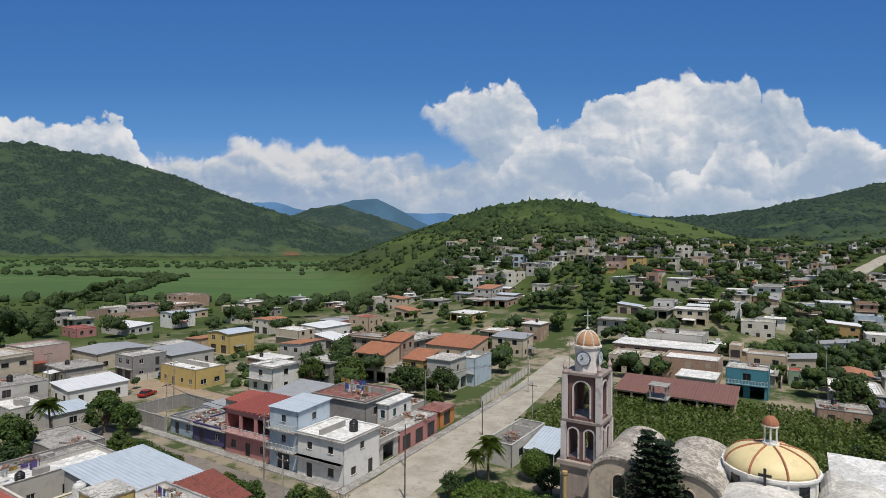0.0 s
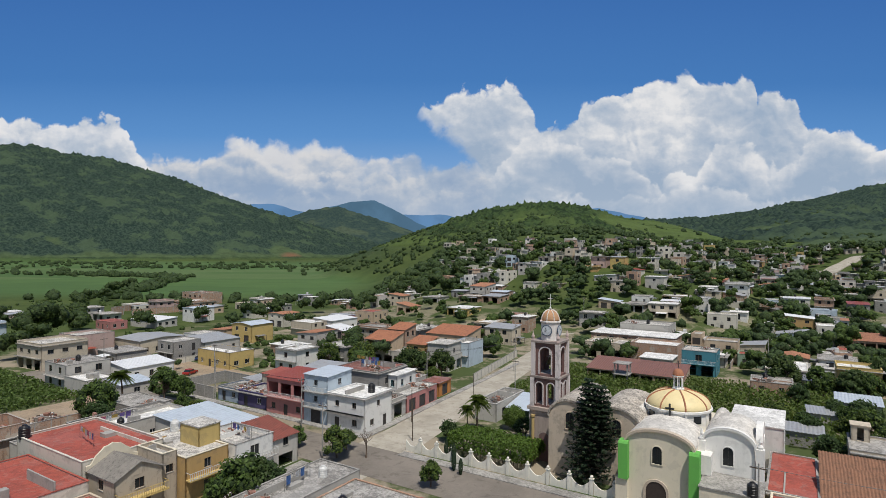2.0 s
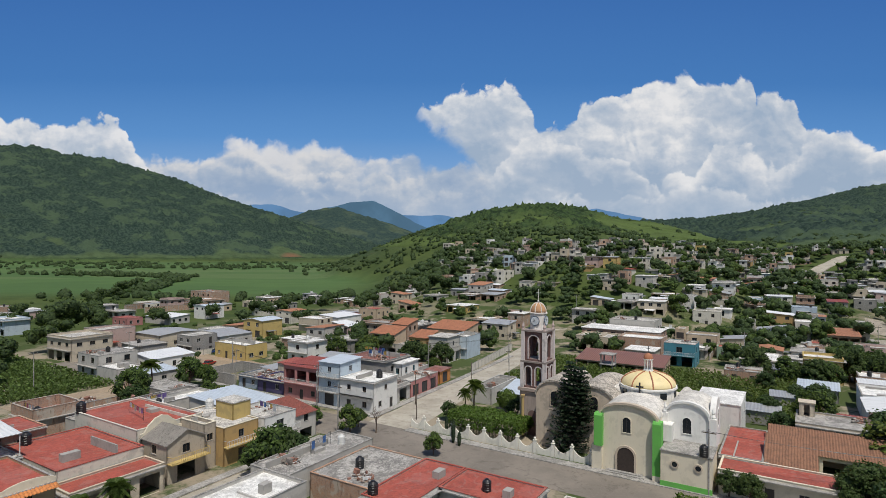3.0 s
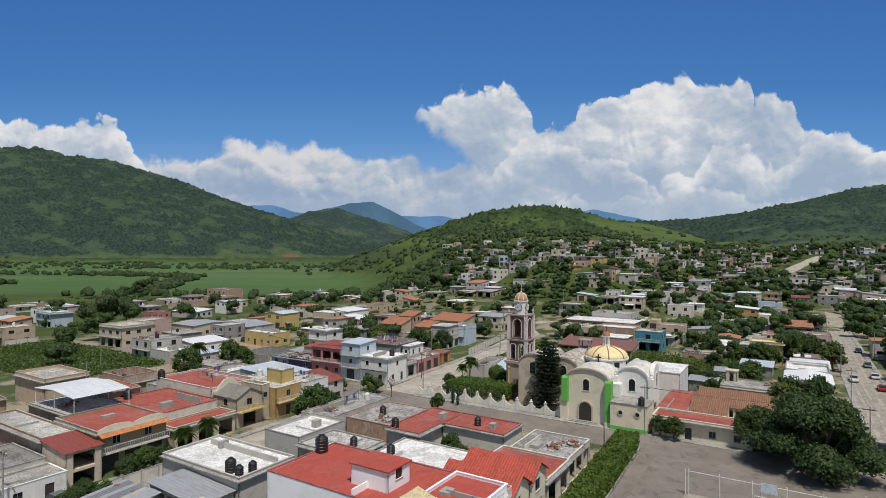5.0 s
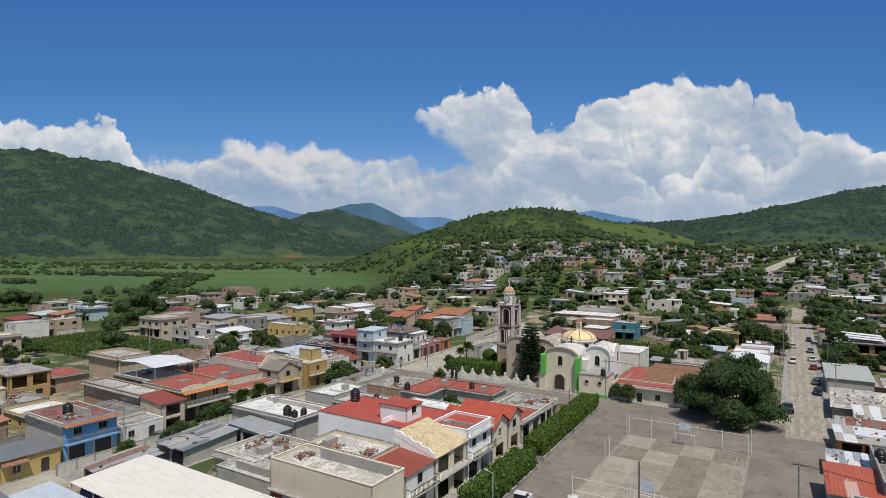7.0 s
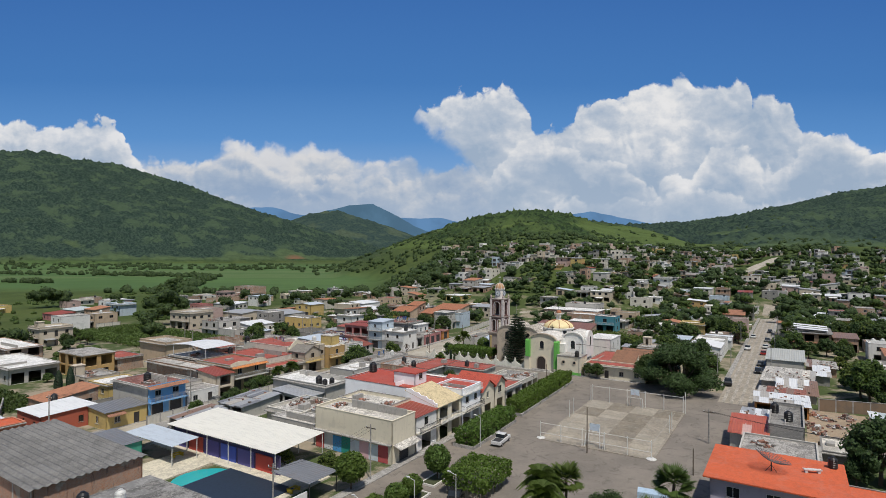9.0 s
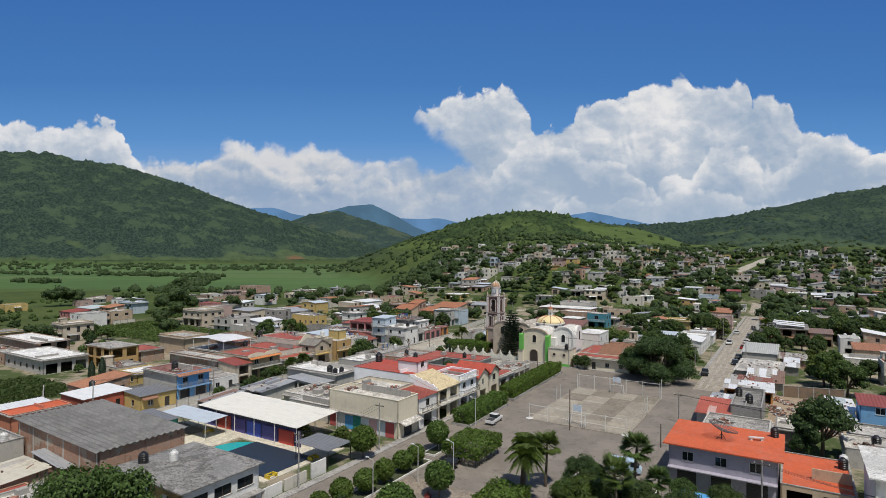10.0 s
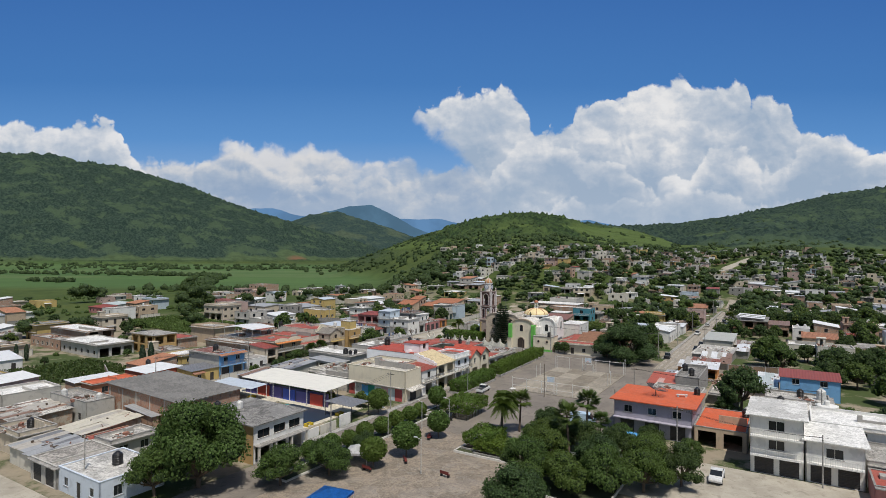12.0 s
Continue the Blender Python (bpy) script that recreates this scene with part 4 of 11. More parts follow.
def relief_of(X, Y, Z):
    """Folds and gullies that the weather has cut into the hills."""
    rough = np.array([[noise.fractal((x / 260, y / 260, 0.3), 0.9, 2.1, 6) for x, y in zip(r, q)] for r, q in zip(X, Y)])
    gully = np.array([[noise.ridged_multi_fractal((x / 420, y / 420, 4.0), 1.0, 2.0, 4, 1.0, 2.0) for x, y in zip(r, q)] for r, q in zip(X, Y)])
    lift = np.clip(Z / 60, 0, 1) * np.clip((Y - 120) / 200, 0, 1)
    return lift * (rough * np.clip(Z * 0.045, 0, 16) + (gully - 1.0) * np.clip(Z * 0.05, 0, 22)) * np.clip((Y - 560) / 300, 0.08, 1)


def build_ground():
    xs = axis_steps(-4600, 4600, -250, 450, 12, 1.05)
    ys = axis_steps(-700, 4700, 90, 900, 12, 1.04)
    X, Y = np.meshgrid(xs, ys)
    Z = np.array([heights(X[i], Y[i]) for i in range(len(ys))])
    Z = Z + relief_of(X, Y, Z)
    for x0, x1, y0, y1, low in SHEETS:
        inside = np.clip(np.minimum(np.minimum(X - x0, x1 - X), np.minimum(Y - y0, y1 - Y)) / 60, 0, 1)
        Z = Z - 14 * inside * np.clip((Z - low - 12) / 20, 0, 1)
    nx, ny = len(xs), len(ys)
    me = bpy.data.meshes.new("ground")
    faces = [(j * nx + i, j * nx + i + 1, (j + 1) * nx + i + 1, (j + 1) * nx + i) for j in range(ny - 1) for i in range(nx - 1)]
    me.from_pydata(np.stack([X, Y, Z], -1).reshape(-1, 3).tolist(), [], faces)
    # land use: R woodland, G tilled field, B town earth
    use = np.zeros((ny, nx, 4), np.float32)
    use[..., 3] = 1
    wood = np.clip(Z / 25, 0, 1) * np.clip((np.where(X < 300, Y, Y + (X - 300) * 0.5) - 560) / 350, 0, 1)
    wood = np.where((X < -80) & (Y > 1100), np.clip(Z / 7, 0, 1), wood)
    wood = np.where(Y > 1900, 1.0, wood)
    use[..., 0] = np.clip(wood, 0, 1)
    field = np.clip((-40 - X + np.clip(Y - 330, -999, 0) * 0.7) / 60, 0, 1) * np.clip((Y - 330) / 60, 0, 1) * np.clip((1500 - Y) / 300, 0, 1) * np.clip(1 - Z / 10, 0, 1)
    use[..., 1] = field
    tx, ty = X * CA + Y * SA, -X * SA + Y * CA
    town = np.clip((330 - tx) / 50, 0, 1) * np.clip((210 - ty) / 30, 0, 1) * np.clip((ty + 230) / 40, 0, 1)
    use[..., 2] = np.maximum(town * np.clip(1 - Z / 12, 0, 1), np.clip((120 - Y) / 100, 0, 1) * 0.5)
    att = me.color_attributes.new("land_use", "FLOAT_COLOR", "POINT")
    att.data.foreach_set("color", use.reshape(-1))
    me.shade_smooth()

    def build(n, b):
        co = n.add("ShaderNodeTexCoord").outputs["Object"]
        a = n.add("ShaderNodeAttribute")
        a.attribute_name = "land_use"
        s = n.add("ShaderNodeSeparateColor")
        n.put(s.inputs[0], a.outputs["Color"])
        n1, n2, n3 = n.noise(co, 0.004, 6, 0.62), n.noise(co, 0.03, 6, 0.65), n.noise(co, 0.35, 5, 0.6)
        grass = n.mix(n.step(0.38, 0.62, n2), (0.074, 0.100, 0.030), (0.050, 0.074, 0.023))
        grass = n.mix(n.math("MULTIPLY", n.step(0.52, 0.72, n3), 0.6), grass, (0.035, 0.062, 0.02))
        grass = n.mix(n.math("MULTIPLY", n.step(0.55, 0.7, n1), 0.35), grass, (0.14, 0.13, 0.06))
        wood = n.mix(n.step(0.40, 0.62, n.noise(co, 0.055, 5, 0.7)), (0.024, 0.044, 0.026), (0.050, 0.080, 0.038))
        wood = n.mix(n.math("MULTIPLY", n.step(0.52, 0.72, n.noise(co, 0.011, 5, 0.6)), 0.7), wood, (0.080, 0.112, 0.050))
        wood = n.mix(n.math("MULTIPLY", n.step(0.66, 0.72, n.noise(co, 0.009, 4, 0.55)), 0.7), wood, (0.17, 0.105, 0.07))
        # rows of crop in parcels of differing age
        axes = n.add("ShaderNodeSeparateXYZ")
        n.put(axes.inputs[0], co)
        co_x, co_y = axes.outputs[0], axes.outputs[1]
        v = n.add("ShaderNodeTexVoronoi")
        v.distance = "CHEBYCHEV"
        long_way = n.add("ShaderNodeMapping")
        long_way.inputs["Scale"].default_value = (0.5, 1.5, 1.0)
        long_way.inputs["Rotation"].default_value = (0, 0, 0.16)
        n.put(long_way.inputs["Vector"], co)
        n.put(v.inputs["Vector"], long_way.outputs[0])
        v.inputs["Scale"].default_value = 0.007
        rows = n.noise(n.vec(0.0, n.math("ADD", n.math("MULTIPLY", co_y, 0.9), n.math("MULTIPLY", co_x, 0.14)), 0.0), 0.11, 5, 0.75)
        sep = n.add("ShaderNodeSeparateColor")
        n.put(sep.inputs[0], v.outputs["Color"])
        crop = n.ramp(sep.outputs[0], (0.0, (0.066, 0.118, 0.042)), (0.5, (0.084, 0.143, 0.048)), (1.0, (0.105, 0.15, 0.060)))
        crop = n.mix(n.math("MULTIPLY", n.step(0.35, 0.7, n2), 0.4), crop, (0.058, 0.104, 0.038))
        crop = n.mix(n.math("MULTIPLY", n.step(0.50, 0.66, rows), 0.55), crop, (0.046, 0.080, 0.032))
        earth = n.mix(n.step(0.35, 0.65, n.noise(co, 0.12, 6, 0.65)), (0.30, 0.255, 0.19), (0.21, 0.185, 0.135))
        earth = n.mix(n.step(0.44, 0.54, n.noise(co, 0.06, 6, 0.7)), earth, (0.066, 0.090, 0.034))
        c = n.mix(s.outputs[0], grass, wood)
        c = n.mix(s.outputs[1], c, crop)
        c = n.mix(s.outputs[2], c, earth)
        n.put(b.inputs["Base Color"], c)
        b.inputs["Roughness"].default_value = 0.95
        b.inputs["Specular IOR Level"].default_value = 0.1
        h = n.math("MULTIPLY", n.noise(co, 0.05, 6, 0.75), n.math("ADD", n.math("MULTIPLY", s.outputs[0], 9.0), 0.25))
        bump(n, b, h, 0.9, 1.0)
    me.materials.append(material("ground of grass, woods, crops and earth", build))
    tagged(new("ground", me), "green valley ground with fields, earth and wooded hills", "ground", kind="structure")


build_ground()


def slope_mat(grain, dark, mid, light, grass):
    """Wooded slope: crowns of many greens, grass in the clearings and bare red earth where it slid."""
    def build(n, b):
        co = n.add("ShaderNodeTexCoord").outputs["Object"]
        a = n.add("ShaderNodeAttribute")
        a.attribute_name = "cover"
        s = n.add("ShaderNodeSeparateColor")
        n.put(s.inputs[0], a.outputs["Color"])
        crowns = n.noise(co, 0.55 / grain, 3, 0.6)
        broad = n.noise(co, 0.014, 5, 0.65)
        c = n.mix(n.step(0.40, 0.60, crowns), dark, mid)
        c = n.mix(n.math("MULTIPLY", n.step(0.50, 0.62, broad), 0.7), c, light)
        g1 = n.mix(n.step(0.4, 0.65, n.noise(co, 0.05, 5, 0.65)), grass, tuple(x * 0.72 for x in grass))
        c = n.mix(n.step(0.25, 0.6, s.outputs[0]), g1, c)
        c = n.mix(s.outputs[1], c, n.mix(n.noise(co, 0.08, 4, 0.6), (0.20, 0.085, 0.05), (0.13, 0.10, 0.06)))
        n.put(b.inputs["Base Color"], c)
        b.inputs["Roughness"].default_value = 0.95
        b.inputs["Specular IOR Level"].default_value = 0.1
        bump(n, b, n.noise(co, 1.1 / grain, 3, 0.7), 0.8, grain * 0.25)
    return material("wooded slope %.1f %.3f" % (grain, grass[1]), build)


def wood_sheet(name, rect, step, amp, cover, mat, label, slides=(), skip=None):
    """The closed crowns of a hillside wood as one lumpy cover, sunk to the grass in its clearings."""
    x0, x1, y0, y1, low = rect
    rng = np.random.RandomState(len(name))
    X, Y = np.meshgrid(np.arange(x0, x1, step), np.arange(y0, y1, step))
    X, Y = X + rng.uniform(-.3, .3, X.shape) * step, Y + rng.uniform(-.3, .3, X.shape) * step
    Z = np.array([heights(p, q) for p, q in zip(X, Y)])
    base = Z.copy()
    Z = Z + relief_of(X, Y, Z)
    w = step * 1.8
    lump = np.array([[abs(noise.noise((x / w, y / w, 2.2))) * 1.7 + abs(noise.noise((x / w * 2.1, y / w * 2.1, 8.1))) for x, y in zip(r, q)] for r, q in zip(X, Y)])
    big = np.array([[noise.fractal((x / 150, y / 150, 6.0), 1.0, 2.0, 4) for x, y in zip(r, q)] for r, q in zip(X, Y)])
    cov = np.clip(cover(X, Y, base, big), 0, 1)
    bare = np.zeros_like(cov)
    for sx, sy, rx, ry in slides:
        d = ((X - sx) / rx) ** 2 + ((Y - sy) / ry) ** 2 + big * 0.5
        bare = np.maximum(bare, np.clip(1.25 - d, 0, 1))
    cov = cov * (1 - bare)
    cov = cov * np.clip((base - low - 2) / 14, 0, 1)
    Z = Z + 0.4 + cov * (lump - 0.35) * amp
    ny, nx = X.shape
    keep = base > low
    ok = keep[:-1, :-1] & keep[1:, :-1] & keep[:-1, 1:] & keep[1:, 1:]
    if skip:
        a, b, c, d, zlow = skip
        ok &= ~((X > a + 8) & (X < b - 8) & (Y > c + 8) & (Y < d - 8) & (base > zlow + 4))[:-1, :-1]
    inner = ok[:-1, :-1] & ok[1:, :-1] & ok[:-1, 1:] & ok[1:, 1:]
    tuck = np.ones_like(Z, bool)
    tuck[1:-1, 1:-1] = ~inner
    Z = np.where(tuck, Z - 3.5, Z)
    j, i = np.nonzero(ok)
    quads = np.stack([j * nx + i, j * nx + i + 1, (j + 1) * nx + i + 1, (j + 1) * nx + i], 1)
    used, flat = np.unique(quads, return_inverse=True)
    me = bpy.data.meshes.new(name)
    me.from_pydata(np.stack([X, Y, Z], -1).reshape(-1, 3)[used].tolist(), [], flat.reshape(-1, 4).tolist())
    att = me.color_attributes.new("cover", "FLOAT_COLOR", "POINT")
    att.data.foreach_set("color", np.stack([cov, bare, cov * 0, cov * 0 + 1], -1).reshape(-1, 4)[used].astype(np.float32).reshape(-1))
    me.materials.append(mat)
    me.shade_smooth()
    tagged(new(name, me), label, "woods", kind="stuff")


# FAR and HAZE greens lean to blue: distance haze put into the colour
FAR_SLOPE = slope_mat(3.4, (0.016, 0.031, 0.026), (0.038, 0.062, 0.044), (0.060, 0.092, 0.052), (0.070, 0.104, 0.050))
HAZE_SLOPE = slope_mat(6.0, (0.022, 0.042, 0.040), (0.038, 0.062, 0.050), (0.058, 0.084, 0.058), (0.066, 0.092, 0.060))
NEAR_SLOPE = slope_mat(3.6, (0.017, 0.032, 0.015), (0.044, 0.074, 0.027), (0.070, 0.104, 0.035), (0.084, 0.122, 0.036))
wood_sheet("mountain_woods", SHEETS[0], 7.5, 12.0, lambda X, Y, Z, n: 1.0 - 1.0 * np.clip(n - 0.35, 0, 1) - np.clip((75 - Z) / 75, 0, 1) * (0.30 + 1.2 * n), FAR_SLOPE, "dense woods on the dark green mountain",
           ((-905, 1130, 26, 26), (-640, 1440, 30, 30), (-455, 1700, 34, 40)))
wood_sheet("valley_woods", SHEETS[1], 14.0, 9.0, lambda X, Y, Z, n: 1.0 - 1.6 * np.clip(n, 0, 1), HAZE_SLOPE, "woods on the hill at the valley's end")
wood_sheet("hill_woods", SHEETS[2], 3.6, 7.5, lambda X, Y, Z, n: 0.55 + 1.1 * n + np.clip((Z - 66) / 25, 0, 0.5) - np.clip((X - 150) / 60, 0, 1) * np.clip((86 - Z) / 20, 0, 1) * 0.8 - np.clip((20 - X) / 90, 0, 1) * 0.75, NEAR_SLOPE, "scrub and grass over the green hill")
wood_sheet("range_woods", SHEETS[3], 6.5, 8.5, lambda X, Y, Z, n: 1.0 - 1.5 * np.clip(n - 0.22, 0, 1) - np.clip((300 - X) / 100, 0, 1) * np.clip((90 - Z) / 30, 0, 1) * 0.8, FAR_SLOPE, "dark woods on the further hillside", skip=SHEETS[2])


def far_range(name, line, away, rgb, label):
    """A far-off range on the horizon; haze is put into its blue, self-glowing colour."""
    bm = BMS()
    k = 160
    xs = np.linspace(line[0][0], line[-1][0], k)
    ys = np.interp(xs, [p[0] for p in line], [p[1] for p in line])
    rows = []
    for px, py in zip(xs, ys):
        py += noise.fractal((px / 45, away / 900, 0), 1.0, 2.0, 5) * 2.2
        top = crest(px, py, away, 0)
        rows.append((bm.verts.new((top[0], away, -40)), bm.verts.new((top[0], away + 100, top[2]))))
    for a, b in zip(rows, rows[1:]):
        bm.faces.new((a[0], b[0], b[1], a[1]))

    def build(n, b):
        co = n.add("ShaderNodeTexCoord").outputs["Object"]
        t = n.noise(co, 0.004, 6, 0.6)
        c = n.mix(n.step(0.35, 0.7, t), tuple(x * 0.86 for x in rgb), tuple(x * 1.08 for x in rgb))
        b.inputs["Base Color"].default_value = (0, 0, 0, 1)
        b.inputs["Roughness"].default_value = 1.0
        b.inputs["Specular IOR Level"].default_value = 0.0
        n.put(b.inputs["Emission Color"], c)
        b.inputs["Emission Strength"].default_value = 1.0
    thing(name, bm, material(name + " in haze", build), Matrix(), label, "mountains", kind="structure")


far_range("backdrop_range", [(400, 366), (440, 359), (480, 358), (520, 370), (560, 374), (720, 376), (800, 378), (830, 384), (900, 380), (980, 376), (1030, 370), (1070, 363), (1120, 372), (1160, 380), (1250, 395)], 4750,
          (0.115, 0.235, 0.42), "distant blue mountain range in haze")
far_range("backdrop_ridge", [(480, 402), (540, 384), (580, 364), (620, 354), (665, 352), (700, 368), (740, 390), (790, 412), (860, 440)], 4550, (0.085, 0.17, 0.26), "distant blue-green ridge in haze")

# ---- plants ----
LEAF_A = foliage("broad leaves", (0.076, 0.130, 0.033))
LEAF_B = foliage("dark leaves", (0.056, 0.098, 0.033))
LEAF_C = foliage("yellow-green leaves", (0.105, 0.150, 0.034))
LEAF_MAIZE = foliage("maize blades", (0.098, 0.152, 0.040))
LEAF_BALL = foliage("round bush leaves", (0.086, 0.150, 0.034))
LEAF_HEDGE = foliage("clipped hedge leaves", (0.088, 0.155, 0.028))
LEAF_PALM = foliage("palm leaves", (0.070, 0.115, 0.028))
LEAF_SCRUB = foliage("scrub leaves", (0.050, 0.088, 0.028), 0.45)
LEAF_CONIFER = foliage("conifer needles", (0.026, 0.050, 0.026), 0.45)
NPR = np.random.RandomState(11)


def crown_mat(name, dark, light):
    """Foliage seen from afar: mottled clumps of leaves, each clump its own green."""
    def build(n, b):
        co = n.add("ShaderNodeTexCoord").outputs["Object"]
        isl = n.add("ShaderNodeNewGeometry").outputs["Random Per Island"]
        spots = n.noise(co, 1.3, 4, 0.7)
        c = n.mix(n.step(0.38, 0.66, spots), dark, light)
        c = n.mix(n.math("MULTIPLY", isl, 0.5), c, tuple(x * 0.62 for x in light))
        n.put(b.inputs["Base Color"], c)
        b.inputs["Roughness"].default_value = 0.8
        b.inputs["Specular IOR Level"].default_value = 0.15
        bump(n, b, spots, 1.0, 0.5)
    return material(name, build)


# solid crown cores: shade inside the tree is put into this darker green
CORE_SHADE = crown_mat("shade-dark crown core", (0.020, 0.034, 0.014), (0.042, 0.070, 0.024))
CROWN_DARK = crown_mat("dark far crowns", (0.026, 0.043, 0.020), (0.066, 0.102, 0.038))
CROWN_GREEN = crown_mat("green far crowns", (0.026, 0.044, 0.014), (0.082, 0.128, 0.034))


def leaf_mesh(name, centres, normals, size, mat, curl=0.35):
    """Many small bent leaves or leaf clumps, each its own island."""
    n = len(centres)
    normals = normals / (np.linalg.norm(normals, axis=1, keepdims=True) + 1e-9)
    ref = NPR.normal(size=(n, 3))
    a = np.cross(normals, ref)
    a /= np.linalg.norm(a, axis=1, keepdims=True) + 1e-9
    b = np.cross(normals, a)
    s = (size * NPR.uniform(0.6, 1.35, n))[:, None]
    drop = normals * s * curl
    v = np.stack([centres - a * s, centres - b * s * 0.75 - drop * NPR.uniform(0, 1, (n, 1)), centres + a * s, centres + b * s * 0.75 - drop], 1).reshape(-1, 3)
    me = bpy.data.meshes.new(name)
    me.vertices.add(4 * n)
    me.vertices.foreach_set("co", v.reshape(-1))
    me.loops.add(4 * n)
    me.loops.foreach_set("vertex_index", np.arange(4 * n))
    me.polygons.add(n)
    me.polygons.foreach_set("loop_start", np.arange(0, 4 * n, 4))
    me.materials.append(mat)
    me.update(calc_edges=True)
    me.validate()
    return me


def ico(level):
    bm = BMS()
    bmesh.ops.create_icosphere(bm, subdivisions=level, radius=1.0)
    bm.verts.index_update()
    got = np.array([tuple(v.co) for v in bm.verts]), np.array([[v.index for v in f.verts] for f in bm.faces])
    bm.free()
    return got


ICO = {1: ico(1)}


def clumps(lobes, level, ragged, fill=1.0):
    """The dense inside of a crown: one lumpy closed body for each lobe."""
    V, F = ICO[level]
    vs, fs = [], []
    for i, l in enumerate(lobes):
        d = V * (1 + NPR.normal(0, ragged, (len(V), 1))) * np.array([l[3], l[3], l[4]]) * fill
        vs.append(d + np.array(l[:3]))
        fs.append(F + i * len(V))
    return np.concatenate(vs), np.concatenate(fs)


def add_clumps(me, lobes, level, ragged, fill, mat):
    """Joins the dense inside to a mesh of leaves."""
    v, f = clumps(lobes, level, ragged, fill)
    n0, p0, l0 = len(me.vertices), len(me.polygons), len(me.loops)
    me.vertices.add(len(v))
    me.loops.add(3 * len(f))
    me.polygons.add(len(f))
    co = np.empty(3 * len(me.vertices), np.float32)
    me.vertices.foreach_get("co", co)
    co[3 * n0:] = v.reshape(-1)
    me.vertices.foreach_set("co", co)
    vi = np.empty(len(me.loops), np.int32)
    me.loops.foreach_get("vertex_index", vi)
    vi[l0:] = (f + n0).reshape(-1)
    me.loops.foreach_set("vertex_index", vi)
    st = np.empty(len(me.polygons), np.int32)
    me.polygons.foreach_get("loop_start", st)
    st[p0:] = l0 + 3 * np.arange(len(f))
    me.polygons.foreach_set("loop_start", st)
    me.materials.append(mat)
    mi = np.zeros(len(me.polygons), np.int32)
    mi[p0:] = len(me.materials) - 1
    me.update(calc_edges=True)
    me.polygons.foreach_set("material_index", mi)
    smooth = np.zeros(len(me.polygons), bool)
    smooth[p0:] = True
    me.polygons.foreach_set("use_smooth", smooth)
    me.validate()
    me.update()
    return me


def lobes_points(lobes, count):
    """Points in a shell of overlapping ellipsoids, thickest at their skin."""
    w = np.array([l[3] * l[4] for l in lobes])
    pick = NPR.choice(len(lobes), count, p=w / w.sum())
    L = np.array(lobes)[pick]
    d = NPR.normal(size=(count, 3))
    d /= np.linalg.norm(d, axis=1, keepdims=True)
    d[:, 2] = np.where(d[:, 2] < -0.45, -d[:, 2], d[:, 2])
    r = (NPR.uniform(0.70, 1.05, count) + 0.22 * NPR.rand(count) ** 5)[:, None]
    c = L[:, :3] + d * r * np.stack([L[:, 3], L[:, 3], L[:, 4]], 1)
    nrm = d + NPR.normal(size=(count, 3)) * 0.42
    return c, nrm


def broad_tree(height, radius, leaves, size, mat, seed, trunk_h=0.24, low=0.30):
    """Trunk with limbs, and a crown of uneven lobes. Returns the two meshes."""
    rng = random.Random(seed)
    lobes = []
    k = 22
    for i in range(k):
        a = 2.4 * i + rng.uniform(-.4, .4)
        phi = radians(rng.uniform(20, 95))
        rr = radius * (0.10 + 0.62 * math.sin(phi)) * rng.uniform(0.85, 1.1)
        lobes.append((rr * math.cos(a), rr * math.sin(a), height * (low + 0.06 + (0.74 - low) * math.cos(phi) * rng.uniform(0.75, 1.05)), radius * rng.uniform(0.24, 0.40), height * rng.uniform(0.12, 0.20)))
    lobes.append((rng.uniform(-.2, .2) * radius, rng.uniform(-.2, .2) * radius, height * 0.80, radius * 0.45, height * 0.18))
    bm = BMS()
    tip = Vector((rng.uniform(-.2, .2), rng.uniform(-.2, .2), height * trunk_h))
    tr = 0.035 * height
    rod(bm, (0, 0, -0.4), tip, tr, tr * 0.75, 8)
    for l in lobes:
        midp = tip.lerp(Vector(l[:3]), 0.55) + Vector((0, 0, -0.05 * height))
        rod(bm, tip, midp, tr * 0.5, tr * 0.3, 5)
        rod(bm, midp, Vector(l[:3]), tr * 0.3, tr * 0.1, 5)
    trunk = finish("trunk", bm, BARK)
    c, nrm = lobes_points(lobes, leaves)
    return trunk, add_clumps(leaf_mesh("crown", c, nrm, size, mat), lobes, 1, 0.12, 0.72, CORE_SHADE)


TREES = []
for i in range(7):
    TREES.append(broad_tree(6.5 + i * 0.35, 3.0 + 0.25 * i, 1000, 0.28, (LEAF_A, LEAF_B, LEAF_C, LEAF_B, LEAF_A, LEAF_B, LEAF_A)[i], i + 3))
FINE_TREES = [broad_tree(6.5 + i * 0.35, 3.0 + 0.25 * i, 2100, 0.22, (LEAF_A, LEAF_B, LEAF_C, LEAF_B, LEAF_A, LEAF_B, LEAF_A)[i], i + 3) for i in range(7)]
GARDEN_TREES = [broad_tree(6.4 + 0.6 * i, 3.8 + 0.3 * i, 7000, 0.135, (LEAF_A, LEAF_A, LEAF_B)[i], 60 + i, 0.2) for i in range(3)]


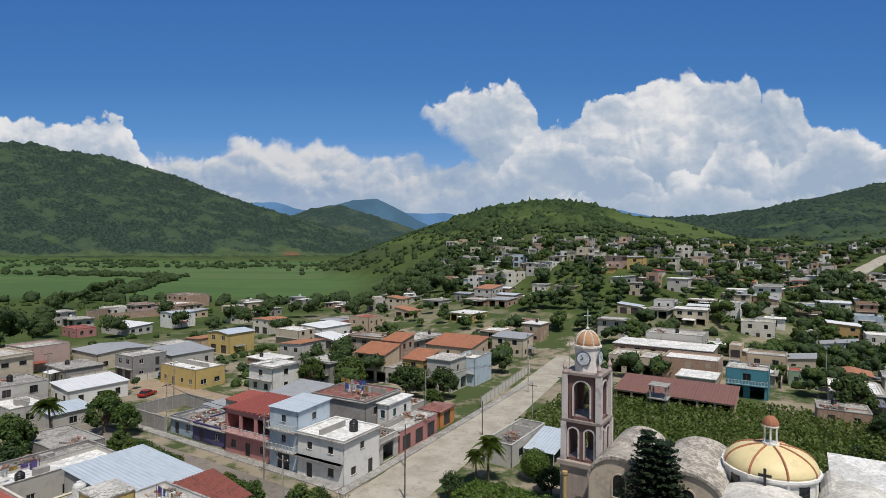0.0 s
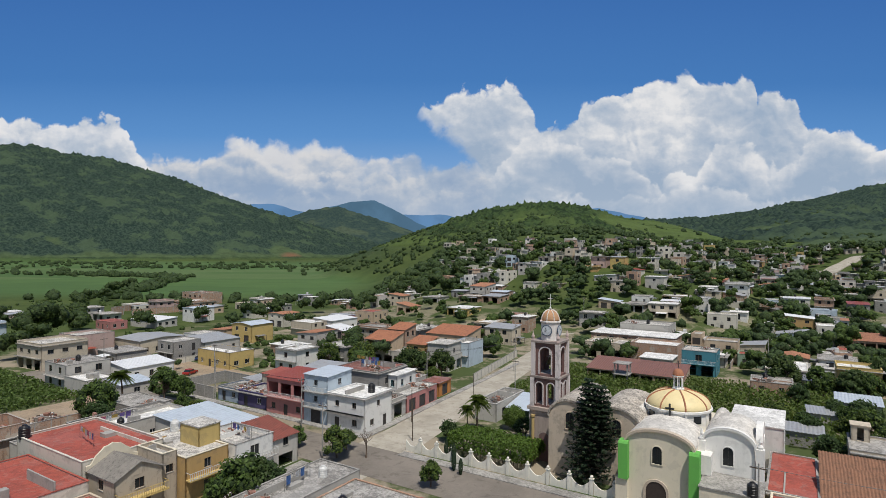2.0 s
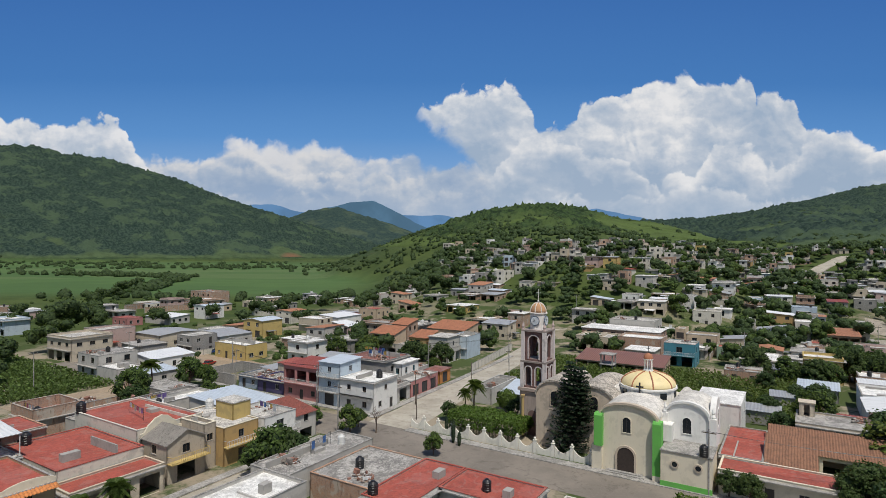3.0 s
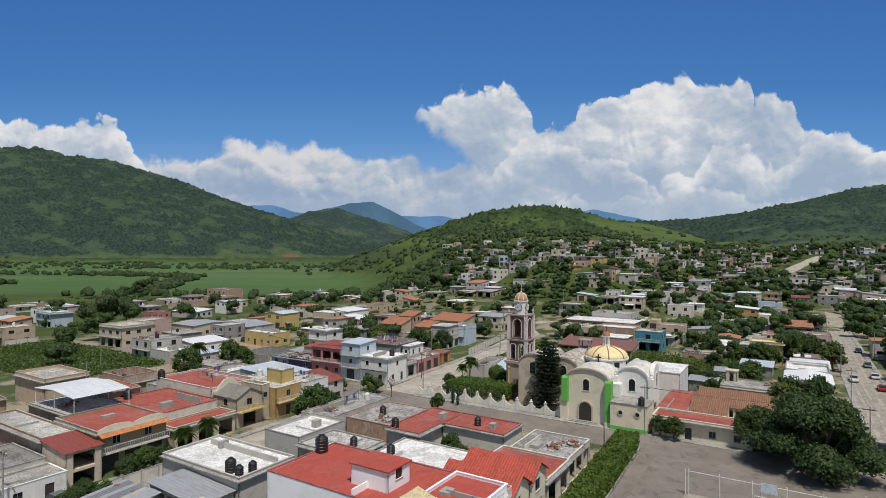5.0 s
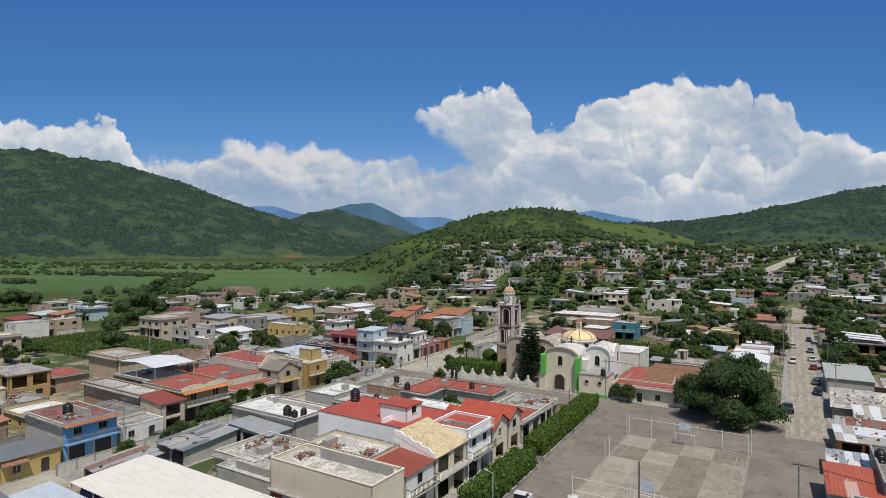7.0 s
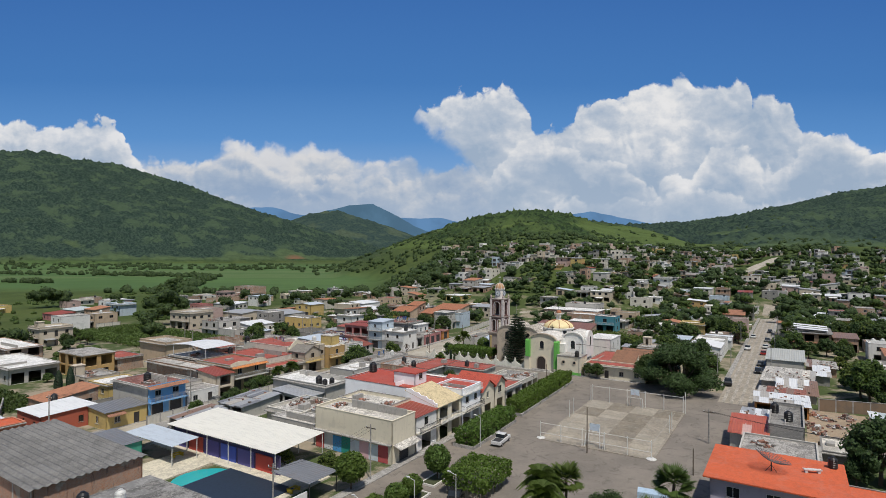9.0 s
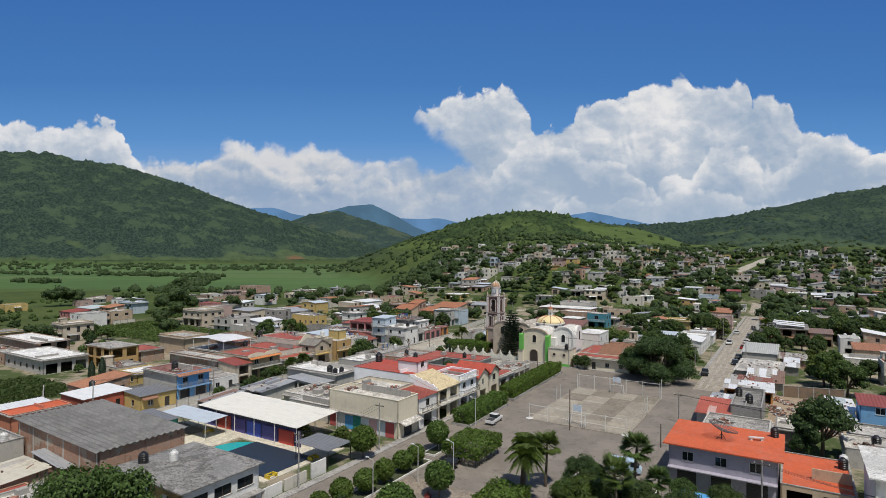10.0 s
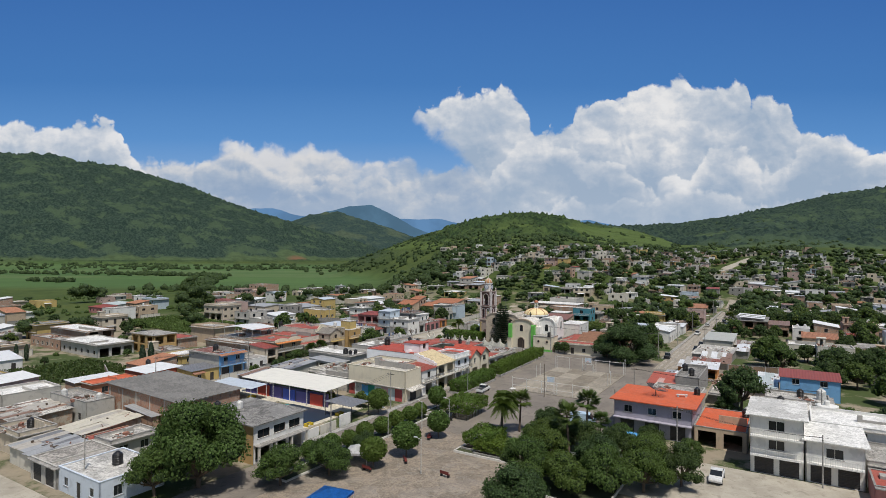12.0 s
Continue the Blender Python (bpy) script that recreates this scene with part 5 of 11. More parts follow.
def plant(meshes, u, v, scale=1.0, label="leafy green tree", name="tree", z=None, category="tree", group="town trees", xy=None):
    x, y = xy if xy else uv(u, v)
    zz = ground_z(x, y) if z is None else z
    if meshes in TREES and y < 45:
        meshes = FINE_TREES[TREES.index(meshes)]
    ob = root(name, pose(x, y, zz, 0, 0, RNG.uniform(0, 360)) @ Matrix.Diagonal((scale, scale, scale * RNG.uniform(0.9, 1.1), 1)), label, category, group)
    for nm, me in zip(("trunk", "crown"), meshes):
        o = new(nm, me)
        o.parent = ob
    return ob


def palm_meshes(height, fan, seed):
    rng = random.Random(seed)
    bm = BMS()
    prev = Vector((0, 0, -0.3))
    for i in range(7):
        z = height * (i + 1) / 7
        p = Vector((0.25 * math.sin(z * 0.3 + seed), 0.15 * math.sin(z * 0.4), z))
        rod(bm, prev, p, 0.20 - 0.008 * i, 0.21 - 0.01 * i, 8)
        prev = p
    trunk = finish("trunk", bm, BARK)
    bm = BMS()
    for i in range(44):
        a, lift = rng.uniform(0, 2 * math.pi), rng.uniform(-0.5, 1.1)
        length = rng.uniform(2.4, 3.3) * (0.72 if fan else 0.95)
        d = Vector((math.cos(a) * math.cos(lift), math.sin(a) * math.cos(lift), math.sin(lift)))
        side = Vector((-math.sin(a), math.cos(a), 0))
        pts = [prev + d * length * t - Vector((0, 0, 1)) * (0.7 if not fan else 0.35) * length * t * t for t in (0, .25, .5, .75, 1)]
        for q0, q1 in zip(pts, pts[1:]):
            rod(bm, q0, q1, 0.025, 0.02, 4, False)
        if fan:
            for k in range(-7, 8):
                ang = k * 0.17
                dd = (d * math.cos(ang) + side * math.sin(ang)).normalized()
                base = pts[2]
                e = base + dd * length * 0.62 - Vector((0, 0, 0.25 * abs(k) / 7))
                w = dd.cross(Vector((0, 0, 1))) * 0.11
                m = base.lerp(e, 0.55)
                vs = [bm.verts.new(p) for p in (base, m + w, e, m - w)]
                bm.faces.new(vs)
        else:
            for k in range(30):
                t = 0.08 + 0.90 * k / 29
                seg = min(3, int(t * 4))
                b = pts[seg].lerp(pts[seg + 1], t * 4 - seg)
                for s in (-1, 1):
                    l = 0.80 * math.sin(math.pi * min(1, 0.25 + t * 0.75)) + 0.12
                    e = b + side * s * l + d * 0.25 - Vector((0, 0, l * 0.45))
                    w = d * 0.095
                    vs = [bm.verts.new(p) for p in (b - w, b + w, e)]
                    bm.faces.new(vs)
    return trunk, finish("crown", bm, LEAF_PALM)


FAN_PALM, PLUME_PALM = palm_meshes(6.2, True, 2), palm_meshes(6.8, False, 5)


def conifer_meshes(height, seed):
    rng = random.Random(seed)
    bm = BMS()
    cs, ns = [], []
    # two leaders from one foot
    for ox, oy, foot, top in ((0.0, 0.0, 0.8, height), (0.95, -1.0, 4.5, height * 0.96)):
        rod(bm, (0, 0, -0.3 if foot < 2 else 3.0), (ox, oy, top), 0.26, 0.03, 8)
        z = foot
        while z < top:
            r = 3.25 * (1 - z / height) ** 0.7 + 0.25
            turn = rng.uniform(0, 1)
            for i in range(11):
                a = 2 * math.pi * (i + turn + rng.uniform(-.2, .2)) / 11
                length = r * rng.uniform(0.8, 1.12)
                e = Vector((ox + length * math.cos(a), oy + length * math.sin(a), z + 0.16 * r))
                rod(bm, (ox, oy, z - 0.1), e, 0.04, 0.015, 4, False)
                for k in range(27):
                    t = rng.uniform(0.15, 1.03)
                    cs.append((ox + (e.x - ox) * t + rng.gauss(0, .11), oy + (e.y - oy) * t + rng.gauss(0, .11), z + (e.z - z) * t * t + rng.gauss(0, .055)))
                    ns.append((rng.gauss(0, .35), rng.gauss(0, .35), 1))
            z += 0.62
    return finish("trunk", bm, BARK), leaf_mesh("crown", np.array(cs), np.array(ns), 0.19, LEAF_CONIFER)


CONIFER = conifer_meshes(12.2, 4)


def cypress_meshes():
    k = 900
    z = NPR.uniform(0.2, 4.2, k)
    r = 0.55 * np.sin(np.pi * np.clip(z / 4.3, 0.06, 1)) ** 0.6
    a = NPR.uniform(0, 2 * np.pi, k)
    c = np.stack([r * np.cos(a), r * np.sin(a), z], 1)
    bm = BMS()
    rod(bm, (0, 0, -0.3), (0, 0, 3.6), 0.09, 0.03, 6)
    return finish("trunk", bm, BARK), leaf_mesh("crown", c, np.stack([np.cos(a), np.sin(a), 0.5 + 0 * a], 1), 0.14, LEAF_CONIFER)


CYPRESS = cypress_meshes()


def ball_meshes(r, trunk, count=2200):
    d = NPR.normal(size=(count, 3))
    d /= np.linalg.norm(d, axis=1, keepdims=True)
    c = d * r * NPR.uniform(0.62, 1.05, count)[:, None] ** 0.8 * np.array([1, 1, 0.92]) + np.array([0, 0, trunk + r * 0.85])
    bm = BMS()
    rod(bm, (0, 0, -0.2), (0, 0, trunk + r * 0.6), 0.10, 0.07, 7)
    return finish("trunk", bm, BARK), leaf_mesh("crown", c, d + NPR.normal(size=(count, 3)) * 0.5, 0.15, LEAF_BALL)


BALL = ball_meshes(1.5, 0.7)


def clipped_box(lx, ly, z0, z1, density=46.0, size=0.17, mat=None):
    """Leaves over the top and sides of a clipped block, a little lumpy."""
    cs, ns = [], []
    lz = z1 - z0
    for face, area in (("t", lx * ly), ("x", ly * lz), ("X", ly * lz), ("y", lx * lz), ("Y", lx * lz)):
        k = int(area * density)
        a, b = NPR.uniform(-.5, .5, k), NPR.uniform(-.5, .5, k)
        if face == "t":
            p = np.stack([a * lx, b * ly, np.full(k, z1)], 1)
            nn = (0, 0, 1)
        elif face in "xX":
            s = -1 if face == "x" else 1
            p = np.stack([np.full(k, s * lx / 2), a * ly, z0 + (b + .5) * lz], 1)
            nn = (s, 0, 0.3)
        else:
            s = -1 if face == "y" else 1
            p = np.stack([a * lx, np.full(k, s * ly / 2), z0 + (b + .5) * lz], 1)
            nn = (0, s, 0.3)
        lump = np.array([noise.noise((q[0] * 0.8, q[1] * 0.8, q[2] * 0.8)) for q in p])
        p = p + np.array(nn) * (lump * 0.45 + NPR.normal(0, 0.10, k) - 0.5 * NPR.rand(k) ** 2)[:, None]
        cs.append(p)
        ns.append(np.tile(nn, (k, 1)) + NPR.normal(0, 0.5, (k, 3)))
    return leaf_mesh("crown", np.concatenate(cs), np.concatenate(ns), size, mat or LEAF_HEDGE)


def hedge(u, v, lu, lv, h, label, planter=True, turn=0, z0=0.25):
    ob = root("hedge", place(u, v, 0.0, turn), label, "hedge", "clipped hedges")
    o = new("leaves", clipped_box(lu, lv, z0, h))
    o.parent = ob
    bm = BMS()
    rng = random.Random(int(u * 10))
    for i in range(max(2, int(lu / 1.2))):
        for j in range(max(1, int(lv / 1.2))):
            x, y = (i + .5) / max(2, int(lu / 1.2)) * lu - lu / 2, (j + .5) / max(1, int(lv / 1.2)) * lv - lv / 2
            rod(bm, (x, y, 0.0), (x + rng.uniform(-.3, .3), y + rng.uniform(-.3, .3), h * 0.95), 0.05, 0.02, 5)
    part("stem", bm, BARK, ob)
    if planter:
        bm = BMS()
        t = 0.2
        box(bm, -lu / 2 - t, lu / 2 + t, -lv / 2 - t, -lv / 2, -0.1, 0.55), box(bm, -lu / 2 - t, lu / 2 + t, lv / 2, lv / 2 + t, -0.1, 0.55)
        box(bm, -lu / 2 - t, -lu / 2, -lv / 2, lv / 2, -0.1, 0.55), box(bm, lu / 2, lu / 2 + t, -lv / 2, lv / 2, -0.1, 0.55)
        part("planter_wall", bm, CONCRETE, ob)
        bm = BMS()
        box(bm, -lu / 2, lu / 2, -lv / 2, lv / 2, -0.1, 0.45)
        part("soil", bm, plain("planter soil", (0.06, 0.045, 0.03), 0.95), ob)
    return ob


def scatter_wood(name, pts, mat, label, size=(2.4, 4.5), leaves=16):
    """Trees and shrubs strewn over the land, too many to tell apart."""
    cs, ns, ss, lobes = [], [], [], []
    for x, y, z in pts:
        r = NPR.uniform(*size)
        d = NPR.normal(size=(leaves, 3))
        d /= np.linalg.norm(d, axis=1, keepdims=True)
        d[:, 2] = np.abs(d[:, 2]) * 1.0
        cs.append(np.array([x, y, z + r * 0.35]) + d * r * NPR.uniform(.6, 1.0, (leaves, 1)))
        ns.append(d + NPR.normal(0, .45, (leaves, 3)))
        ss.append(np.full(leaves, r * 0.26))
        lobes.append((x, y, z + r * 0.4, r * 0.92, r * NPR.uniform(0.7, 1.05)))
        lobes.append((x + NPR.uniform(-.6, .6) * r, y + NPR.uniform(-.6, .6) * r, z + r * 0.3, r * 0.7, r * 0.7))
    me = leaf_mesh(name, np.concatenate(cs), np.concatenate(ns), np.concatenate(ss), mat)
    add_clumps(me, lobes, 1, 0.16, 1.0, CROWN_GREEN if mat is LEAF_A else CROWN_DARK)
    return tagged(new(name, me), label, "woods", kind="stuff")

# ---- streets, plaza and kerbs ----
def paving_mat():
    def build(n, b):
        co = local(n)
        s = n.noise(co, 0.22, 6, 0.65)
        g2 = n.noise(co, 2.5, 5, 0.6)
        c = n.mix(n.step(0.35, 0.65, s), (0.42, 0.385, 0.32), (0.32, 0.29, 0.235))
        c = n.mix(n.math("MULTIPLY", n.step(0.52, 0.72, g2), 0.4), c, (0.24, 0.215, 0.175))
        stain = n.noise(co, 0.6, 7, 0.75, 0.6)
        c = n.mix(n.math("MULTIPLY", n.step(0.53, 0.63, stain), 0.5), c, (0.19, 0.165, 0.13))
        n.put(b.inputs["Base Color"], c)
        b.inputs["Roughness"].default_value = 0.95
        bump(n, b, g2, 0.3)
    return material("dusty concrete paving", build)


def asphalt_mat():
    def build(n, b):
        co = local(n)
        s = n.noise(co, 0.12, 6, 0.65)
        g2 = n.noise(co, 3.0, 5, 0.6)
        c = n.mix(n.step(0.35, 0.65, s), (0.225, 0.196, 0.164), (0.168, 0.147, 0.124))
        c = n.mix(n.math("MULTIPLY", n.step(0.5, 0.72, g2), 0.35), c, (0.26, 0.23, 0.195))
        stain = n.noise(co, 0.45, 7, 0.75, 0.8)
        c = n.mix(n.math("MULTIPLY", n.step(0.52, 0.62, stain), 0.55), c, (0.095, 0.083, 0.07))
        n.put(b.inputs["Base Color"], c)
        b.inputs["Roughness"].default_value = 0.9
    return material("worn grey paving", build)


PAVING, ASPHALT = paving_mat(), asphalt_mat()


def sheet(name, corners, mat, label, z=0.02, thick=0.3, kind="structure", step=6.0):
    """A paved strip laid on the land; corners in town axes, in order round the strip."""
    bm = BMS()
    (a, b, c, d) = [Vector(uv(*p)) for p in corners]
    k = max(1, int(max((b - a).length, (c - d).length) / step))
    rows = []
    for i in range(k + 1):
        p, q = a.lerp(b, i / k), d.lerp(c, i / k)
        rows.append([(bm.verts.new((w.x, w.y, ground_z(w.x, w.y) + z)), bm.verts.new((w.x, w.y, ground_z(w.x, w.y) + z - thick))) for w in (p, q)])
    for r, s in zip(rows, rows[1:]):
        bm.faces.new((r[0][0], r[1][0], s[1][0], s[0][0]))
        for e in (0, 1):
            bm.faces.new((r[e][0], s[e][0], s[e][1], r[e][1]))
    for r in (rows[0], rows[-1]):
        bm.faces.new((r[0][0], r[0][1], r[1][1], r[1][0]))
    bmesh.ops.recalc_face_normals(bm, faces=bm.faces[:])
    return thing(name, bm, mat, Matrix(), label, "street", kind=kind)


sheet("road_church", [(-95, 42), (58, 40.5), (58, 51), (-95, 49.5)], PAVING, "dusty pale concrete street", 0.02)
sheet("road_church_far", [(58, 41.2), (100, 46.5), (100, 54.6), (58, 51)], PAVING, "dusty pale concrete street beside the churchyard", 0.022)
sheet("road_church_end", [(100, 46.5), (188, 59), (188, 66.6), (100, 54.6)], PAVING, "dusty pale concrete street between houses", 0.02)
sheet("road_cross", [(44, -60), (44, 160), (54, 160), (54, -60)], ASPHALT, "worn grey cross street before the church", 0.03)
sheet("road_hill_foot", [(-95, -49.5), (45, -49.5), (45, -42.5), (-95, -42.5)], ASPHALT, "worn grey street beside the court", 0.04)
COBBLE = slab((0.36, 0.315, 0.25), 0.4)
sheet("road_hill", [(45, -49.5), (275, -49.5), (275, -43), (45, -42.5)], COBBLE, "long stone-paved street that climbs the hill", 0.04)
TRACK = slab((0.42, 0.38, 0.32), 0.55)
for n, v in (("road_track_a", -48.6), ("road_track_b", -46.9), ("road_track_c", -45.2), ("road_track_d", -43.6)):
    sheet(n, [(45, v - 0.33), (240, v - 0.33), (240, v + 0.33), (45, v + 0.33)], TRACK, "pale concrete wheel track in a stone-paved street", 0.055, 0.1)
sheet("road_plaza", [(-95, -12), (44, -12), (44, -5.8), (-95, -5.8)], ASPHALT, "worn grey street along the arcades", 0.025)
sheet("plaza_floor", [(-95, -42.5), (44, -42.5), (44, -12), (-95, -12)], ASPHALT, "worn grey plaza paving", 0.035)


def slope_road(name, pts, width, mat, label, z=0.15):
    """A paved road that follows the hillside through the given x, y places."""
    bm = BMS()
    rows = []
    P = [Vector(p) for p in pts]
    fine = []
    for a, b in zip(P, P[1:]):
        k = max(1, int((b - a).length / 8))
        fine += [a.lerp(b, i / k) for i in range(k)]
    fine.append(P[-1])
    for i, p in enumerate(fine):
        d = (fine[min(i + 1, len(fine) - 1)] - fine[max(i - 1, 0)]).normalized()
        s = Vector((-d.y, d.x)) * width / 2
        h = max(ground_z(p.x + e * s.x, p.y + e * s.y) for e in (-1, 0, 1)) + z
        rows.append([(bm.verts.new((p.x + e * s.x, p.y + e * s.y, h)), bm.verts.new((p.x + e * s.x, p.y + e * s.y, h - 2.5))) for e in (-1, 1)])
    for r, q in zip(rows, rows[1:]):
        bm.faces.new((r[0][0], r[1][0], q[1][0], q[0][0]))
        for e in (0, 1):
            bm.faces.new((r[e][0], q[e][0], q[e][1], r[e][1]))
    bmesh.ops.recalc_face_normals(bm, faces=bm.faces[:])
    thing(name, bm, mat, Matrix(), label, "street", kind="structure")


slope_road("road_upper", [(232, 319), (241, 326), (262, 339.5), (285, 355)], 9, PAVING, "pale concrete road climbing the hillside")

# raised pavements with kerbs
sheet("pavement_arcade", [(-66, -5.8), (40, -5.8), (40, -4.35), (-66, -4.35)], CONCRETE, "raised concrete pavement along the arcades", 0.16, 0.4)
sheet("pavement_church", [(53.0, -24), (53.0, 42), (54.9, 42), (54.9, -24)], CONCRETE, "raised concrete pavement before the church", 0.15, 0.4)
sheet("pavement_corner", [(56.2, 51.3), (130, 56.0), (130, 57.4), (56.2, 52.9)], CONCRETE, "raised concrete pavement of the corner block", 0.15, 0.4)
sheet("pavement_pink", [(56.4, 53.2), (56.4, 110), (57.9, 110), (57.9, 53.2)], CONCRETE, "raised concrete pavement before the pink house", 0.155, 0.4)
sheet("pavement_balcony", [(-60, 49.0), (43, 51.4), (43, 53.0), (-60, 50.3)], CONCRETE, "raised concrete pavement under the balconies", 0.15, 0.4)
sheet("pavement_street_a", [(62, -42.6), (240, -42.6), (240, -41.4), (62, -41.4)], CONCRETE, "raised concrete pavement of the long street", 0.16, 0.4)
sheet("pavement_street_b", [(10, -50.6), (240, -50.6), (240, -49.4), (10, -49.4)], CONCRETE, "raised concrete pavement of the long street", 0.16, 0.4)
sheet("road_side", [(-46, -140), (-46, -50), (-27.4, -50), (-27.4, -140)], PAVING, "pale concrete side street by the white houses", 0.03)
EARTH_LOT = slab((0.34, 0.26, 0.175), 0.25)
sheet("earth_lot", [(70.5, 104), (70.5, 150), (80, 150), (80, 104)], EARTH_LOT, "bare earth lot between houses", 0.045)
sheet("earth_yard", [(20, 92), (20, 120), (44, 120), (44, 92)], EARTH_LOT, "bare earth yard strewn with rubble", 0.045)
sheet("road_lower", [(-97, -5), (-88.4, -5), (-88.4, 60), (-97, 60)], PAVING, "pale concrete lower street", 0.045)
sheet("yard_floor", [(-33, 34), (-33, 47), (3, 47), (3, 34)], CONCRETE, "worn concrete yard floor", 0.03)
EARTH_PAVE = slab((0.285, 0.235, 0.18), 0.45)
sheet("garden_floor", [(-95, -42), (-36, -42), (-36, -15.2), (-95, -15.2)], EARTH_PAVE, "brown trodden paving of the plaza garden", 0.055)

# ---- the church ----
CREAM = plaster((0.66, 0.60, 0.47), 0.3)
CREAM_OLD = plaster((0.50, 0.42, 0.33), 0.6)
WHITE_WALL = plaster((0.74, 0.73, 0.70), 0.3)
GREEN_PAINT = plaster((0.13, 0.42, 0.08), 0.2)
STONE_PINK = plaster((0.44, 0.35, 0.33), 0.9)
STONE_GREY = plaster((0.27, 0.225, 0.205), 0.9)
STONE_DARK = plaster((0.17, 0.095, 0.085), 0.7)
STONE_WHITE = plaster((0.60, 0.545, 0.53), 0.9)
VAULT = slab((0.50, 0.45, 0.385), 0.75)
VAULT_WHITE = slab((0.68, 0.65, 0.60), 0.35)


def arch_line(w, spring, k=10):
    """A round-headed outline, w wide, springing at that height."""
    return [(w / 2 * math.cos(math.pi * i / k), spring + w / 2 * math.sin(math.pi * i / k)) for i in range(k + 1)]


def arched_window(parent, face, at, out, z0, w, h, mat=None, frame_mat=None):
    """A round-headed window set proud of a wall: surround and dark pane. face S looks along -x, E along -y."""
    outer = [(w / 2 + 0.14, z0 - 0.1), *arch_line(w + 0.28, z0 + h - w / 2), (-w / 2 - 0.14, z0 - 0.1)]
    inner = [(w / 2, z0), *arch_line(w, z0 + h - w / 2), (-w / 2, z0)]
    bm = BMS()
    k = len(outer)

    def pt(p, d):
        return (out - d, at + p[0], p[1]) if face == "S" else (at + p[0], out - d, p[1])
    rings = [[bm.verts.new(pt(p, d)) for p in line] for line, d in ((outer, -0.05), (outer, 0.1), (inner, 0.1), (inner, -0.05))]
    for a, b in zip(rings, rings[1:]):
        for i in range(k):
            bm.faces.new((a[i], a[(i + 1) % k], b[(i + 1) % k], b[i]))
    bmesh.ops.recalc_face_normals(bm, faces=bm.faces[:])
    w_ob = part("window", bm, frame_mat or CREAM, parent)
    bm = BMS()
    bm.faces.new([bm.verts.new(pt(p, 0.012)) for p in inner])
    part("pane", bm, mat or GLASS, w_ob)
    bm = BMS()
    bx0, bx1 = at - 0.03, at + 0.03
    if face == "S":
        box(bm, out - 0.05, out - 0.02, bx0, bx1, z0, z0 + h)
    else:
        box(bm, bx0, bx1, out - 0.05, out - 0.02, z0, z0 + h)
    part("mullion", bm, IRON, w_ob)
    return w_ob


def vault_shell(parent, mid, half, spring, rise, x0, x1, mat, name="vault"):
    """A barrel roof shell laid over a round-topped body."""
    bm = BMS()
    top = [(mid + (half + 0.14) * math.cos(math.pi * k / 16), spring + 0.06 + (rise + 0.14) * math.sin(math.pi * k / 16)) for k in range(17)]
    low = [(mid + (half - 0.12) * math.cos(math.pi * k / 16), spring - 0.1 + rise * math.sin(math.pi * k / 16)) for k in range(16, -1, -1)]
    prism(bm, top + low, "x", x0, x1)
    return part(name, bm, mat, parent)


def round_body(parent, mid, half, spring, rise, x0, x1, mat, name):
    bm = BMS()
    prism(bm, [(mid + half, -0.5), *[(mid + half * math.cos(math.pi * k / 16), spring + rise * math.sin(math.pi * k / 16)) for k in range(17)], (mid - half, -0.5)], "x", x0, x1)
    return part(name, bm, mat, parent)


